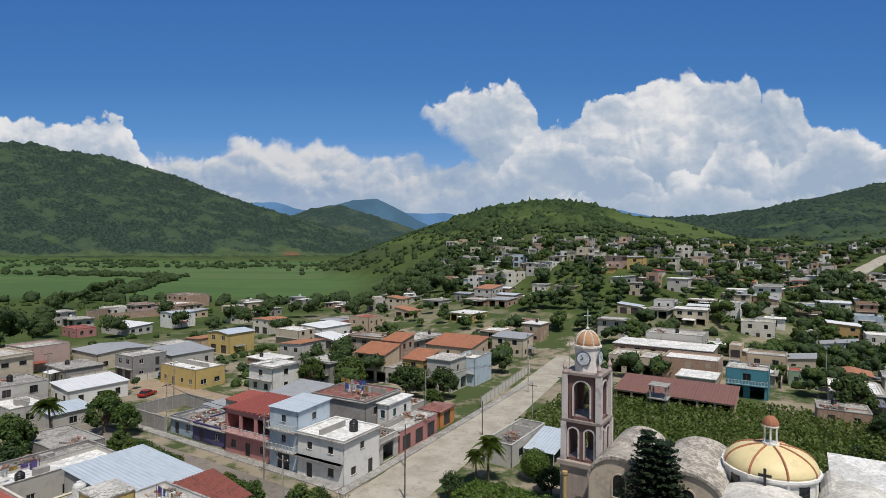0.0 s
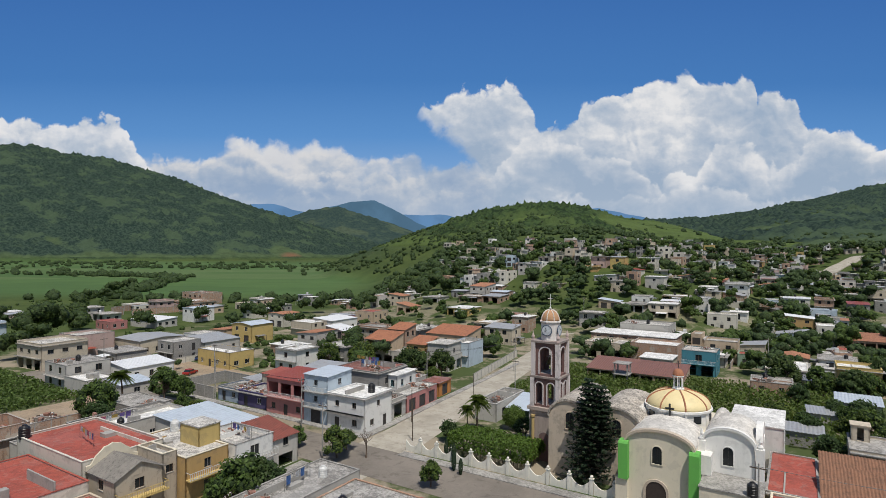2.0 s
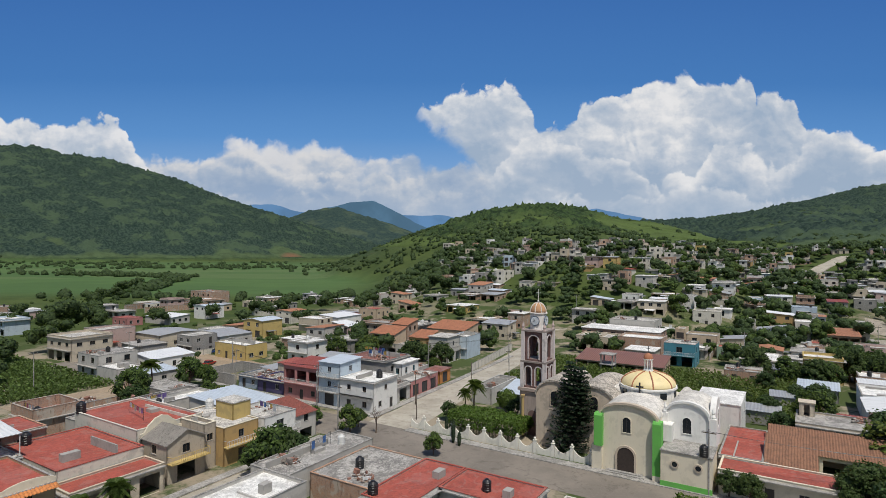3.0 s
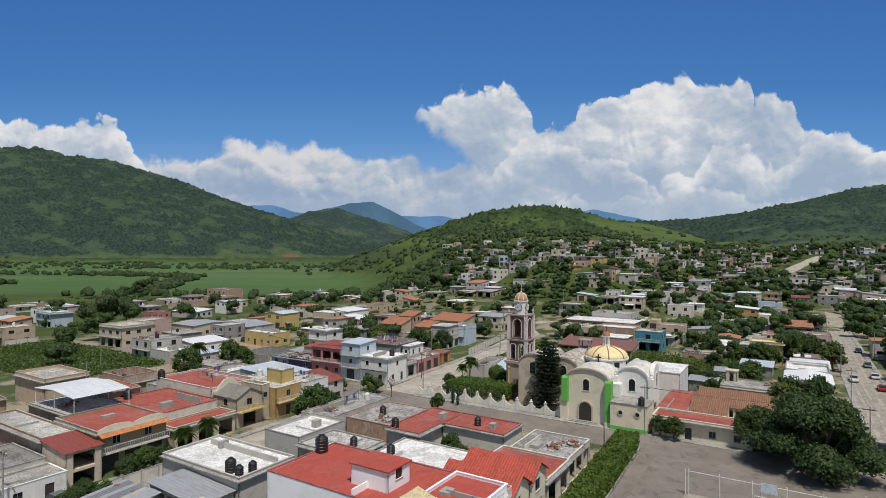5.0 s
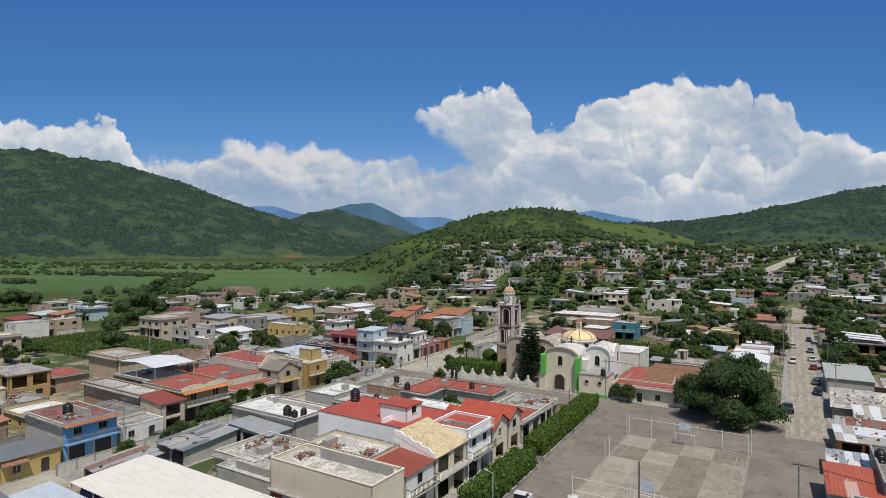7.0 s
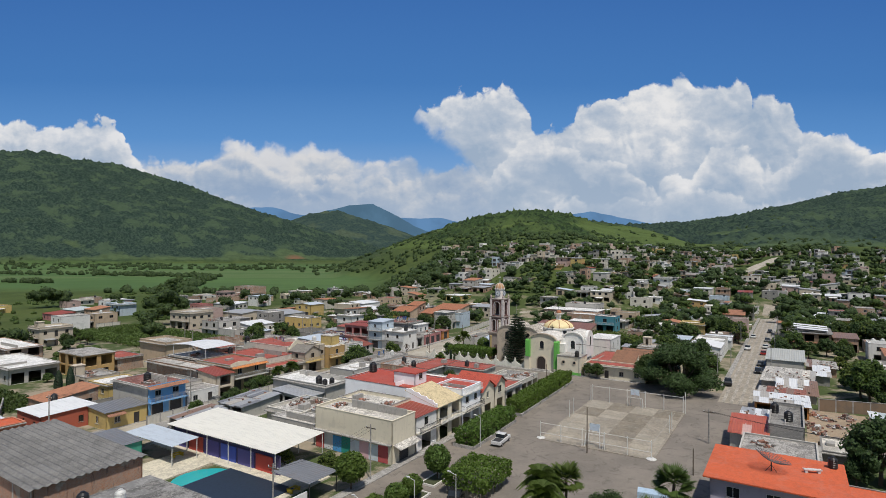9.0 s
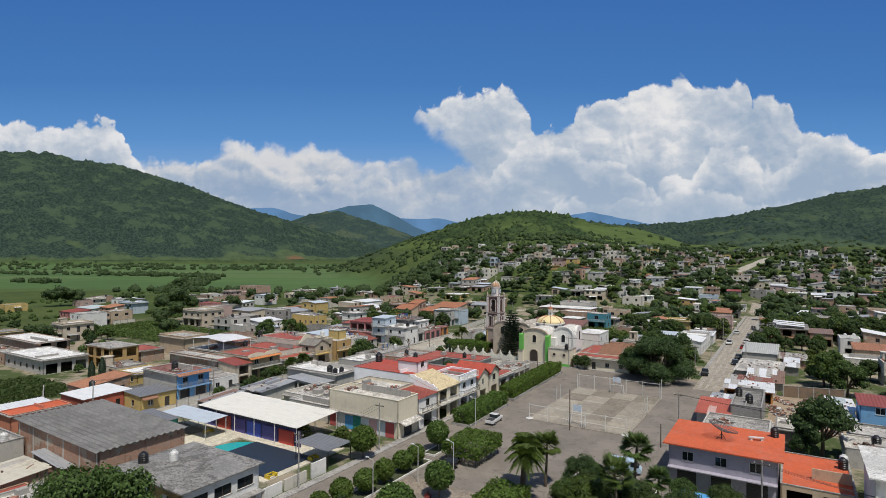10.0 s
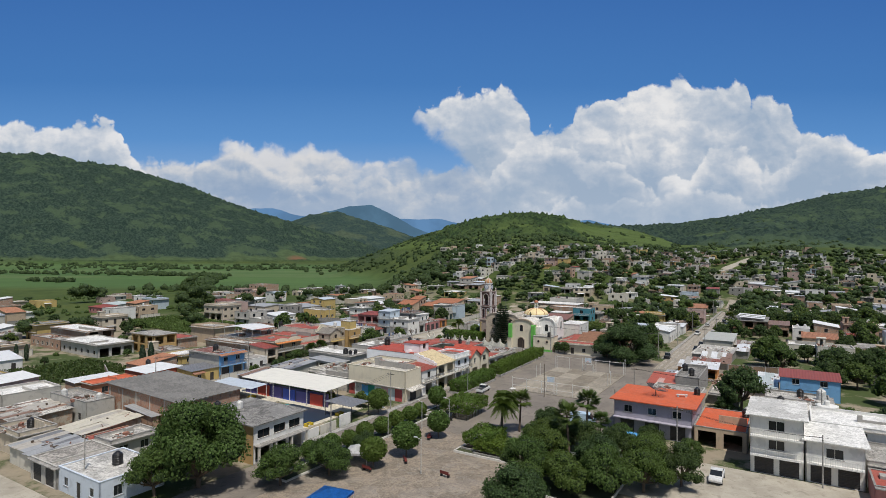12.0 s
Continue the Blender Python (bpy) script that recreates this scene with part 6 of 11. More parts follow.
def church():
    # local frame: x along u from the transept front, y along v
    c = root("church", place(55.0, 0.0, 0.0), "cream and white village church with a golden dome and green buttresses", "church")
    mid, half = 2.8, 4.0
    round_body(c, mid, half, 8.3, 1.75, 0.0, 8.0, CREAM, "transept")
    vault_shell(c, mid, half, 8.4, 1.75, 0.5, 8.0, VAULT_WHITE)
    vault_shell(c, mid, half + 0.12, 8.36, 1.9, -0.3, 0.48, CREAM_OLD, "gable_cornice")
    for y, z0 in ((7.0, 3.7), (-1.4, 0.9)):
        bm = BMS()
        prism(bm, [(-0.9, z0), (0.5, z0), (0.5, 8.5), (-0.7, 8.5), (-0.9, 8.2)], "y", y - 0.6, y + 0.6)
        part("buttress", bm, GREEN_PAINT, c, "bright green painted buttress")
    bm = BMS()
    box(bm, -0.6, 5.0, 6.5, 8.0, -0.5, 3.69)
    part("plinth", bm, CREAM, c)
    bm = BMS()
    box(bm, -0.9, 0.4, -2.0, -0.8, -0.5, 0.88)
    part("plinth", bm, CREAM, c)
    arched_window(c, "S", 3.0, 0.0, 6.1, 1.15, 2.2)
    # solid dark panel in the open doorway; the shade inside is its colour
    bm = BMS()
    prism(bm, [(3.1 + 1.2, 0.0), *[(3.1 + p[0], p[1]) for p in arch_line(2.4, 2.7)], (3.1 - 1.2, 0.0)], "x", -0.14, 0.0)
    d = part("door", bm, plain("dark of the open doorway", (0.045, 0.032, 0.026), 0.7), c, "dark panel filling the open arched doorway")
    bm = BMS()
    ring = [(1.5, 0.0), *arch_line(3.0, 2.7), (-1.5, 0.0), (-1.21, 0.0), *arch_line(2.42, 2.7)[::-1], (1.21, 0.0)]
    prism(bm, [(3.1 + a, b) for a, b in ring], "x", -0.22, 0.0)
    part("surround", bm, CREAM_OLD, d)
    bm = BMS()
    for i in range(3):
        box(bm, -0.4 - 0.35 * (3 - i), -0.05, 0.9 - 0.3 * (3 - i), 5.3 + 0.3 * (3 - i), i * 0.15 - 0.02, i * 0.15 + 0.13)
    part("step", bm, CONCRETE, c)
    # chapel with a rounded top to the right
    cm, ch = -4.6, 2.9
    round_body(c, cm, ch, 8.7, 1.9, 4.0, 12.0, WHITE_WALL, "chapel")
    vault_shell(c, cm, ch, 8.75, 1.9, 4.4, 12.0, VAULT_WHITE, "chapel_vault")
    vault_shell(c, cm, ch + 0.1, 8.72, 2.0, 3.75, 4.38, WHITE_WALL, "chapel_cornice")
    arched_window(c, "S", cm, 4.0, 6.2, 1.15, 2.3, frame_mat=WHITE_WALL)
    bm = BMS()
    prism(bm, [(4.6, 4.0), (11.0, 4.0), *[(7.8 + 2.6 * math.cos(math.pi * k / 12), 9.0 + 2.2 * math.sin(math.pi * k / 12)) for k in range(13)]], "y", -8.3, -7.51)
    part("side_gable", bm, WHITE_WALL, c)
    arched_window(c, "E", 7.8, -8.3, 7.0, 1.2, 2.6, frame_mat=WHITE_WALL)
    for y in (-8.1, -1.6):
        bm = BMS()
        box(bm, 3.6, 4.4, y - 0.45, y + 0.45, -0.5, 8.9)
        lathe(bm, [(0.3, 8.9), (0.36, 9.15), (0.16, 9.5), (0.24, 9.75), (0.04, 10.4)], 8, (4.0, y))
        part("pinnacle", bm, WHITE_WALL, c)
    bm = BMS()
    box(bm, 2.0, 3.99, -2.9, -1.2, 5.2, 7.6)
    part("stair_house", bm, WHITE_WALL, c)
    # flat-roofed annex
    bm = BMS()
    box(bm, -1.6, 3.98, -8.6, -2.05, -0.5, 5.0)
    part("annex", bm, CREAM, c)
    bm = BMS()
    box(bm, -1.72, 3.97, -8.72, -1.95, 5.002, 5.14)
    part("annex_roof", bm, CONCRETE, c)
    for y in (-6.9, -3.9):
        bm = BMS()
        lathe(bm, [(0.36, 0.0), (0.36, 0.1)], 14)
        part("round_window", bm, GLASS, c, at=pose(-1.6, y, 3.4, 0, -90, 0))
        bm = BMS()
        lathe(bm, [(0.37, 0.0), (0.55, 0.0), (0.55, 0.14), (0.37, 0.14)], 14, closed=False)
        part("round_frame", bm, CREAM_OLD, c, at=pose(-1.6, y, 3.4, 0, -90, 0))
    bm = BMS()
    box(bm, -1.66, -1.58, -8.66, -2.0, -0.2, 0.85)
    part("dado", bm, GREEN_PAINT, c, "green painted dado along the foot")
    # nave to the left, older vaults over bare render
    for m, r, spring in ((9.6, 3.6, 8.3), (16.3, 3.05, 8.4)):
        round_body(c, m, r, spring, 2.6, 5.0, 17.0, CREAM_OLD, "nave_bay")
        vault_shell(c, m, r, spring, 2.6, 4.8, 17.1, VAULT, "nave_vault")
        arched_window(c, "S", m - 0.2, 5.0, 6.9, 1.25, 2.4, frame_mat=CREAM_OLD)
    bm = BMS()
    box(bm, 8.0, 20.0, -3.5, 7.5, -0.5, 8.4)
    part("crossing", bm, CREAM, c)
    # drum, dome and lantern
    dx, dy, dr = 12.2, 2.6, 4.25
    bm = BMS()
    lathe(bm, [(dr, 8.0), (dr, 10.6), (dr + 0.3, 10.65), (dr + 0.3, 10.9), (dr - 0.1, 10.95)], 16, (dx, dy))
    part("drum", bm, WHITE_WALL, c)
    for k in range(8):
        a = 45 * k
        bm = BMS()
        box(bm, dr - 0.3, dr + 0.03, -0.55, 0.55, 9.3, 10.3)
        part("drum_window", bm, GLASS, c, at=pose(dx, dy, 0, 0, 0, a))
        bm = BMS()
        box(bm, dr - 0.25, dr + 0.1, -0.16, 0.16, 8.0, 10.64)
        part("pilaster", bm, WHITE_WALL, c, at=pose(dx, dy, 0, 0, 0, a + 22.5))
    gold = plaster((0.72, 0.60, 0.33), 0.3, 0.55)
    terracotta = plaster((0.36, 0.15, 0.08), 0.3)
    bm = BMS()
    prof = [((dr + 0.05) * math.cos(radians(a)), 10.95 + 2.15 * math.sin(radians(a))) for a in range(0, 82, 6)]
    lathe(bm, prof, 32, (dx, dy))
    dome = part("dome", bm, gold, c, "pale gold painted dome", smooth=True)
    for k in range(8):
        a = 2 * math.pi * k / 8 + math.pi / 8
        bm = BMS()
        for (r0, z0), (r1, z1) in zip(prof, prof[1:]):
            rod(bm, (dx + r0 * math.cos(a), dy + r0 * math.sin(a), z0 + 0.02), (dx + r1 * math.cos(a), dy + r1 * math.sin(a), z1 + 0.02), 0.12, n=5, cap=False)
        part("rib", bm, terracotta, dome, "terracotta rib")
    bm = BMS()
    lathe(bm, [(0.8, 13.0), (0.8, 13.25)], 10, (dx, dy))
    lantern = part("lantern", bm, WHITE_WALL, c)
    for k in range(6):
        a = 2 * math.pi * k / 6
        bm = BMS()
        rod(bm, (dx + 0.62 * math.cos(a), dy + 0.62 * math.sin(a), 13.2), (dx + 0.62 * math.cos(a), dy + 0.62 * math.sin(a), 14.92), 0.085, n=6)
        part("column", bm, WHITE_WALL, lantern)
    bm = BMS()
    lathe(bm, [(0.8, 14.9), (0.8, 15.05)], 10, (dx, dy))
    part("ring", bm, WHITE_WALL, lantern)
    bm = BMS()
    lathe(bm, [(0.78 * math.cos(radians(a)), 15.05 + 0.95 * math.sin(radians(a))) for a in range(0, 86, 12)], 12, (dx, dy))
    part("cap", bm, terracotta, lantern)
    bm = BMS()
    rod(bm, (dx, dy, 15.9), (dx, dy, 17.1), 0.05)
    rod(bm, (dx, dy - 0.3, 16.75), (dx, dy + 0.3, 16.75), 0.045)
    part("cross", bm, IRON, lantern)
    bm = BMS()
    box(bm, 7.4, 7.52, 2.75, 3.0, 10.2, 12.0)
    box(bm, 7.4, 7.52, 2.3, 3.45, 11.2, 11.45)
    part("iron_cross", bm, IRON, c)
    for y in (-2.9, 7.3):
        bm = BMS()
        prism(bm, [(y + 1.2 * math.cos(radians(a)), 8.3 + 2.2 * math.sin(radians(a))) for a in range(0, 181, 15)], "x", 9.0, 15.5)
        part("scroll", bm, VAULT_WHITE, c)
    # bell tower
    tx, ty = 11.0, 21.5
    bm = BMS()
    box(bm, tx - 2.45, tx + 2.45, ty - 2.45, ty + 2.45, -0.5, 7.8)
    box(bm, tx - 2.75, tx + 2.75, ty - 2.75, ty + 2.75, 7.8, 8.3)
    base = part("tower_base", bm, plaster((0.36, 0.295, 0.26), 0.9), c)
    # thin dark arch laid on the face of the base, not cut into it
    bm = BMS()
    prism(bm, [(ty - 0.85, 0.0), *[(ty - p[0], p[1]) for p in arch_line(1.7, 3.6)], (ty + 0.85, 0.0)], "x", tx - 2.5, tx - 2.453)
    part("arch_recess", bm, STONE_DARK, base, "dark arched panel")
    for y in (ty - 1.75, ty + 1.75):
        bm = BMS()
        lathe(bm, [(0.34, 0.0), (0.34, 0.4), (0.26, 0.5), (0.25, 6.6), (0.36, 6.8), (0.36, 7.1)], 12, (tx - 2.75, y))
        part("column", bm, plaster((0.44, 0.32, 0.14), 0.7), base, "ochre half column")
    for z0, z1, hw, op, kind in ((8.3, 13.1, 2.1, 1.1, 2), (13.1, 18.6, 2.0, 1.9, 1)):
        bm = BMS()
        spots = (-0.95, 0.95) if kind == 2 else (0.0,)
        for face in "SNEW":
            o = ty if face in "SN" else tx
            panel(bm, face, tx - hw, tx + hw, ty - hw, ty + hw, z0, z1, [(o + q - op / 2, o + q + op / 2, z0 + 0.35, z1 - 1.0) for q in spots], 0.45)
        bmesh.ops.remove_doubles(bm, verts=bm.verts[:], dist=0.001)
        st = part("belfry", bm, STONE_DARK, c, "dark red weathered belfry walls")
        bm = BMS()
        box(bm, tx - hw - 0.32, tx + hw + 0.32, ty - hw - 0.32, ty + hw + 0.32, z1 - 0.3, z1 + 0.002)
        part("cornice", bm, STONE_GREY, st, "dark weathered cornice")
        bm = BMS()
        box(bm, tx - hw + 0.46, tx + hw - 0.46, ty - hw + 0.46, ty + hw - 0.46, z0 + 0.1, z0 + 0.3)
        part("belfry_floor", bm, CONCRETE, st)
        for face in "SE":
            for q in spots:
                bm = BMS()
                zs = z1 - 1.0 - op / 2
                top = [(op / 2 * math.cos(math.pi * i / 10), zs + op / 2 * math.sin(math.pi * i / 10)) for i in range(11)]
                outl = top + [(-op / 2, z1 - 0.99), (op / 2, z1 - 0.99)]
                if face == "S":
                    prism(bm, [(ty + q + a, b) for a, b in outl], "x", tx - hw + 0.03, tx - hw + 0.43)
                else:
                    prism(bm, [(tx + q + a, b) for a, b in outl], "y", ty - hw + 0.03, ty - hw + 0.43)
                part("arch_head", bm, STONE_DARK, st)
                bm = BMS()
                ring = [(op / 2 + 0.17, z0 + 0.35), *arch_line(op + 0.34, zs), (-op / 2 - 0.17, z0 + 0.35), (-op / 2, z0 + 0.35), *arch_line(op, zs)[::-1], (op / 2, z0 + 0.35)]
                if face == "S":
                    prism(bm, [(ty + q + a, b) for a, b in ring], "x", tx - hw - 0.14, tx - hw - 0.002)
                else:
                    prism(bm, [(tx + q + a, b) for a, b in ring], "y", ty - hw - 0.14, ty - hw - 0.002)
                part("arch_surround", bm, STONE_WHITE, st, "weathered white arch surround")
        for sx in (-1, 1):
            for sy in (-1, 1):
                bm = BMS()
                box(bm, tx + sx * hw - 0.34, tx + sx * hw + 0.3, ty + sy * hw - 0.34, ty + sy * hw + 0.3, z0 + 0.02, z1 - 0.31)
                part("corner_pier", bm, STONE_WHITE, st, "weathered white corner pier")
    bm = BMS()
    lathe(bm, [(0.1, 16.0), (0.4, 15.4), (0.5, 14.9), (0.68, 14.7)], 12, (tx, ty))
    rod(bm, (tx - 1.8, ty, 16.1), (tx + 1.8, ty, 16.1), 0.06)
    part("bell", bm, plain("bronze", (0.12, 0.09, 0.04), 0.4, 0.8), c)
    bm = BMS()
    lathe(bm, [(1.55, 18.6), (1.55, 21.4), (1.75, 21.45), (1.75, 21.65), (1.35, 21.7)], 8, (tx, ty))
    part("clock_stage", bm, plaster((0.70, 0.66, 0.63), 0.6), c)
    for m in (pose(tx - 1.45, ty, 20.2, 0, -90, 0), pose(tx, ty - 1.45, 20.2, 90, 0, 0)):
        bm = BMS()
        lathe(bm, [(0.88, 0.0), (0.88, 0.14), (0.74, 0.14)], 24)
        clk = part("clock_rim", bm, plain("grey clock rim", (0.10, 0.13, 0.18), 0.5), c, at=m)
        bm = BMS()
        lathe(bm, [(0.74, 0.0), (0.74, 0.15)], 24)
        for k in range(12):
            a = math.pi * k / 6
            rod(bm, (0.55 * math.cos(a), 0.55 * math.sin(a), 0.16), (0.68 * math.cos(a), 0.68 * math.sin(a), 0.16), 0.03, n=4)
        part("clock_dial", bm, plain("clock dial", (0.62, 0.66, 0.70), 0.5), clk)
        bm = BMS()
        rod(bm, (0, 0, 0.18), (0.46, 0.22, 0.18), 0.03, n=4)
        rod(bm, (0, 0, 0.18), (-0.1, 0.32, 0.18), 0.035, n=4)
        part("clock_pointer", bm, IRON, clk)
    for sx in (-1, 1):
        for sy in (-1, 1):
            bm = BMS()
            lathe(bm, [(0.28, 18.6), (0.2, 18.9), (0.3, 19.2), (0.1, 19.7), (0.03, 20.1)], 8, (tx + sx * 2.05, ty + sy * 2.05))
            part("finial", bm, STONE_PINK, c)
    bm = BMS()
    prof = [(1.5 * math.cos(radians(a)), 21.7 + 1.7 * math.sin(radians(a))) for a in range(0, 87, 10)]
    lathe(bm, prof, 16, (tx, ty))
    cup = part("cupola", bm, plaster((0.42, 0.24, 0.13), 0.4), c, "ochre brick cupola", smooth=True)
    for k in range(8):
        a = 2 * math.pi * k / 8
        bm = BMS()
        for (r0, z0), (r1, z1) in zip(prof, prof[1:]):
            rod(bm, (tx + r0 * math.cos(a), ty + r0 * math.sin(a), z0), (tx + r1 * math.cos(a), ty + r1 * math.sin(a), z1), 0.09, n=4, cap=False)
        part("rib", bm, plaster((0.60, 0.56, 0.50), 0.4), cup)
    bm = BMS()
    rod(bm, (tx, ty, 23.3), (tx, ty, 25.8), 0.06)
    rod(bm, (tx, ty - 0.45, 25.1), (tx, ty + 0.45, 25.1), 0.05)
    lathe(bm, [(0.05, 23.35), (0.24, 23.6), (0.05, 23.85)], 8, (tx, ty))
    part("cross", bm, WHITE_METAL, c)
    water_tank(53.6, -7.6, 5.14, 1.1)
    return c


church()

# ---- houses ----
WHITE = plaster((0.70, 0.69, 0.66), 0.42)
OFFWHITE = plaster((0.58, 0.55, 0.48), 0.55)
GREYWALL = plaster((0.46, 0.44, 0.405), 0.5)
BEIGE = plaster((0.52, 0.45, 0.35), 0.5)
SAND = plaster((0.48, 0.375, 0.265), 0.5)
PINK = plaster((0.42, 0.19, 0.18), 0.45)
ROSE = plaster((0.46, 0.335, 0.30), 0.5)
PURPLE = plaster((0.075, 0.062, 0.145), 0.4)
YELLOW = plaster((0.50, 0.37, 0.14), 0.45)
OCHRE = plaster((0.44, 0.29, 0.12), 0.5)
ORANGE = plaster((0.50, 0.21, 0.06), 0.45)
TEAL = plaster((0.06, 0.22, 0.28), 0.6)
SKY = plaster((0.17, 0.38, 0.64), 0.35)
PALE_BLUE = plaster((0.46, 0.54, 0.61), 0.45)
LAVENDER = plaster((0.36, 0.34, 0.40), 0.4)
MINT = plaster((0.26, 0.35, 0.25), 0.5)
BRICK = brickwork()
BLOCK = blockwork()
R_GREY = slab((0.40, 0.38, 0.35), 0.78)
R_PALE = slab((0.58, 0.555, 0.51), 0.72)
R_WHITE = slab((0.80, 0.79, 0.76), 0.40)
R_RED = slab((0.36, 0.080, 0.055), 0.30)
R_BRIGHT = slab((0.40, 0.068, 0.045), 0.14)
R_ORANGE = slab((0.56, 0.110, 0.04), 0.16)
R_DULLRED = slab((0.28, 0.105, 0.08), 0.6)
T_WHITE = tin((0.74, 0.75, 0.75), 0.08)
T_BLUE = tin((0.52, 0.58, 0.64), 0.12)
T_GREY = tin((0.36, 0.37, 0.38), 0.35)
T_DARK = tin((0.20, 0.205, 0.215), 0.25)
T_RED = tin((0.30, 0.075, 0.05), 0.4)
TILE = clay()
TILE_OLD = clay((0.30, 0.15, 0.095))
TILE_BRIGHT = clay((0.50, 0.19, 0.06))
TILE_BROWN = clay((0.235, 0.12, 0.072))
TILE_ORANGE = clay((0.31, 0.13, 0.072))

R_WEATHER = slab((0.66, 0.62, 0.55), 0.62)
CLEAN_WHITE = plaster((0.84, 0.85, 0.87), 0.12)
R_BLACK = slab((0.25, 0.24, 0.225), 0.8)
TERRACE = plaster((0.36, 0.28, 0.17), 0.4)

SAND_BROWN = plaster((0.215, 0.15, 0.10), 0.7)
STRIPE_RED, STRIPE_WHITE = tin((0.48, 0.115, 0.06), 0.3), tin((0.62, 0.40, 0.34), 0.35)
T_RUST = tin((0.26, 0.165, 0.12), 0.7)
T_PATCH = tin((0.46, 0.43, 0.38), 0.6)
T_PALE = tin((0.50, 0.56, 0.55), 0.2)
JUNK_ROOFS.extend((R_GREY, R_PALE, R_BLACK, R_WEATHER, R_DULLRED))

# block across the street from the church
h = house(58, 66.3, 53.3, 62, 6.2, WHITE, roof_mat=R_WHITE, S="dw", E="dw", label="white two-storey corner house with a flat white roof", tanks=((0.1, -0.55, 1.2),), turn=2)
balcony(h, "S", -4.3, 4.3, 3.1, 4.15, 0.8, rail=False)
h = house(58, 65, 62.2, 68, 9.0, PALE_BLUE, "tin", T_BLUE, 3, S="sww", E="bww", label="pale blue three-storey house with a tin roof", slope=0.05, down="-u", turn=2)
balcony(h, "S", -2.8, 2.8, 3.0, 3.5, 0.9), balcony(h, "S", -2.8, 2.8, 6.0, 3.5, 0.9)
h = house(58.4, 67, 68.4, 79, 7.0, PINK, "tin", T_RED, 2, S="da", E="bb", label="pink two-storey house with a red roof and open balcony", slope=0.06, down="-u", turn=2)
balcony(h, "S", -5.2, 5.2, 3.5, 4.3, 0.9, PINK)
h = house(58.6, 65.6, 79.5, 88, 2.9, PURPLE, roof_mat=R_GREY, S="d", label="dark purple one-storey house with a grey flat roof", turn=2, frame=WHITE_METAL, parapet=0.2)
house(58.8, 65.6, 88.3, 95, 2.8, plaster((0.30, 0.36, 0.44), 0.5), roof_mat=R_BLACK, S="d", label="blue-grey one-storey house with a stained roof", turn=2, parapet=0.2)
house(67.4, 73, 80, 91, 4.6, BEIGE, "tin", tin((0.36, 0.10, 0.065), 0.3), 1, S="b", label="beige house with a faded red sheet roof", slope=0.07, down="-u", turn=2)
house(66, 72, 91.4, 95.6, 3.0, GREYWALL, "tin", T_GREY, 1, S="b", label="grey shed with a weathered roof", slope=0.05, turn=2)
house(72.6, 83, 62, 74, 7.0, BLOCK, roof_mat=R_DULLRED, S="b", E="ww", label="bare block house with a roof terrace", turn=3, tanks=((-0.2, 0.2, 1, WHITE_METAL),))
h = house(76, 83.4, 59.6, 61.9, 6.2, WHITE, "flat", R_WHITE, 2, E="ww", S="bw", label="white and blue upper house with windows", turn=3, frame=TEAL)
house(66.6, 72, 54.2, 64, 3.3, GREYWALL, roof_mat=R_GREY, E="a", S="b", label="grey one-storey shop with open front", turn=3)
h = house(72.4, 84.5, 54.6, 59.4, 3.4, PINK, roof_mat=R_PALE, E="s", S="b", label="red-fronted row of shops with a pale flat roof", turn=3)
house(86.5, 92, 55.8, 60, 3.0, ORANGE, "flat", R_DULLRED, E="s", S="w", label="small orange corner shop", turn=3)
house(84.6, 91, 62, 70, 3.2, GREYWALL, roof_mat=R_GREY, S="b", label="low grey house behind the shops", turn=3)
house(108.5, 117, 67.5, 96, 3.6, GREYWALL, roof_mat=R_GREY, S="a", E="a", label="grey concrete arcade with open bays", turn=3)
h = house(109.2, 117, 67.8, 74, 3.6, GREYWALL, "flat", R_PALE, 1, S="w", E="w", z0=3.65, label="unfinished grey upper storey with a pale slab", turn=3)
h = house(109.2, 116, 75, 81, 2.9, OCHRE, "tile", TILE_ORANGE, 1, S="w", E="b", z0=3.65, label="ochre upper storey with an orange tile roof", slope=0.2, down="-u", turn=3)
h = house(109.2, 116, 87, 96, 2.9, SAND, "tile", TILE_ORANGE, 1, S="a", E="b", z0=3.65, label="sand coloured upper storey with an orange tile roof", slope=0.25, down="-u", turn=3)
house(117.5, 124, 88, 94, 8.6, BRICK, "tile", TILE_ORANGE, 3, S="bba", label="tall brick house with an orange tile roof", slope=0.2, down="-u", turn=3)
house(117.4, 127, 66, 72, 6.3, PALE_BLUE, roof_mat=R_WHITE, S="bb", E="bb", label="pale blue two-storey house with a white roof", turn=3)
house(131, 142, 75, 89, 6.2, SAND, "tile", TILE_ORANGE, 2, S="w", label="sand coloured house with a wide orange tile roof", slope=0.15, down="-u", turn=3)
house(131, 139, 106, 118, 6.0, BRICK, roof_mat=R_GREY, S="w", label="bare brick house with a grey flat roof", turn=3)
house(86, 94, 100, 108, 6.0, WHITE, roof_mat=R_WHITE, S="w", E="w", label="white two-storey house with barred windows", tanks=((0, 0, 1, WHITE_METAL),))
house(133, 141, 142, 153, 5.0, BEIGE, roof_mat=R_WHITE, S="b", label="beige house with a white roof")
house(145, 160, 143, 153, 4.5, WHITE, "tin", T_WHITE, 1, S="d", label="white house with a pale tin roof", slope=0.06)

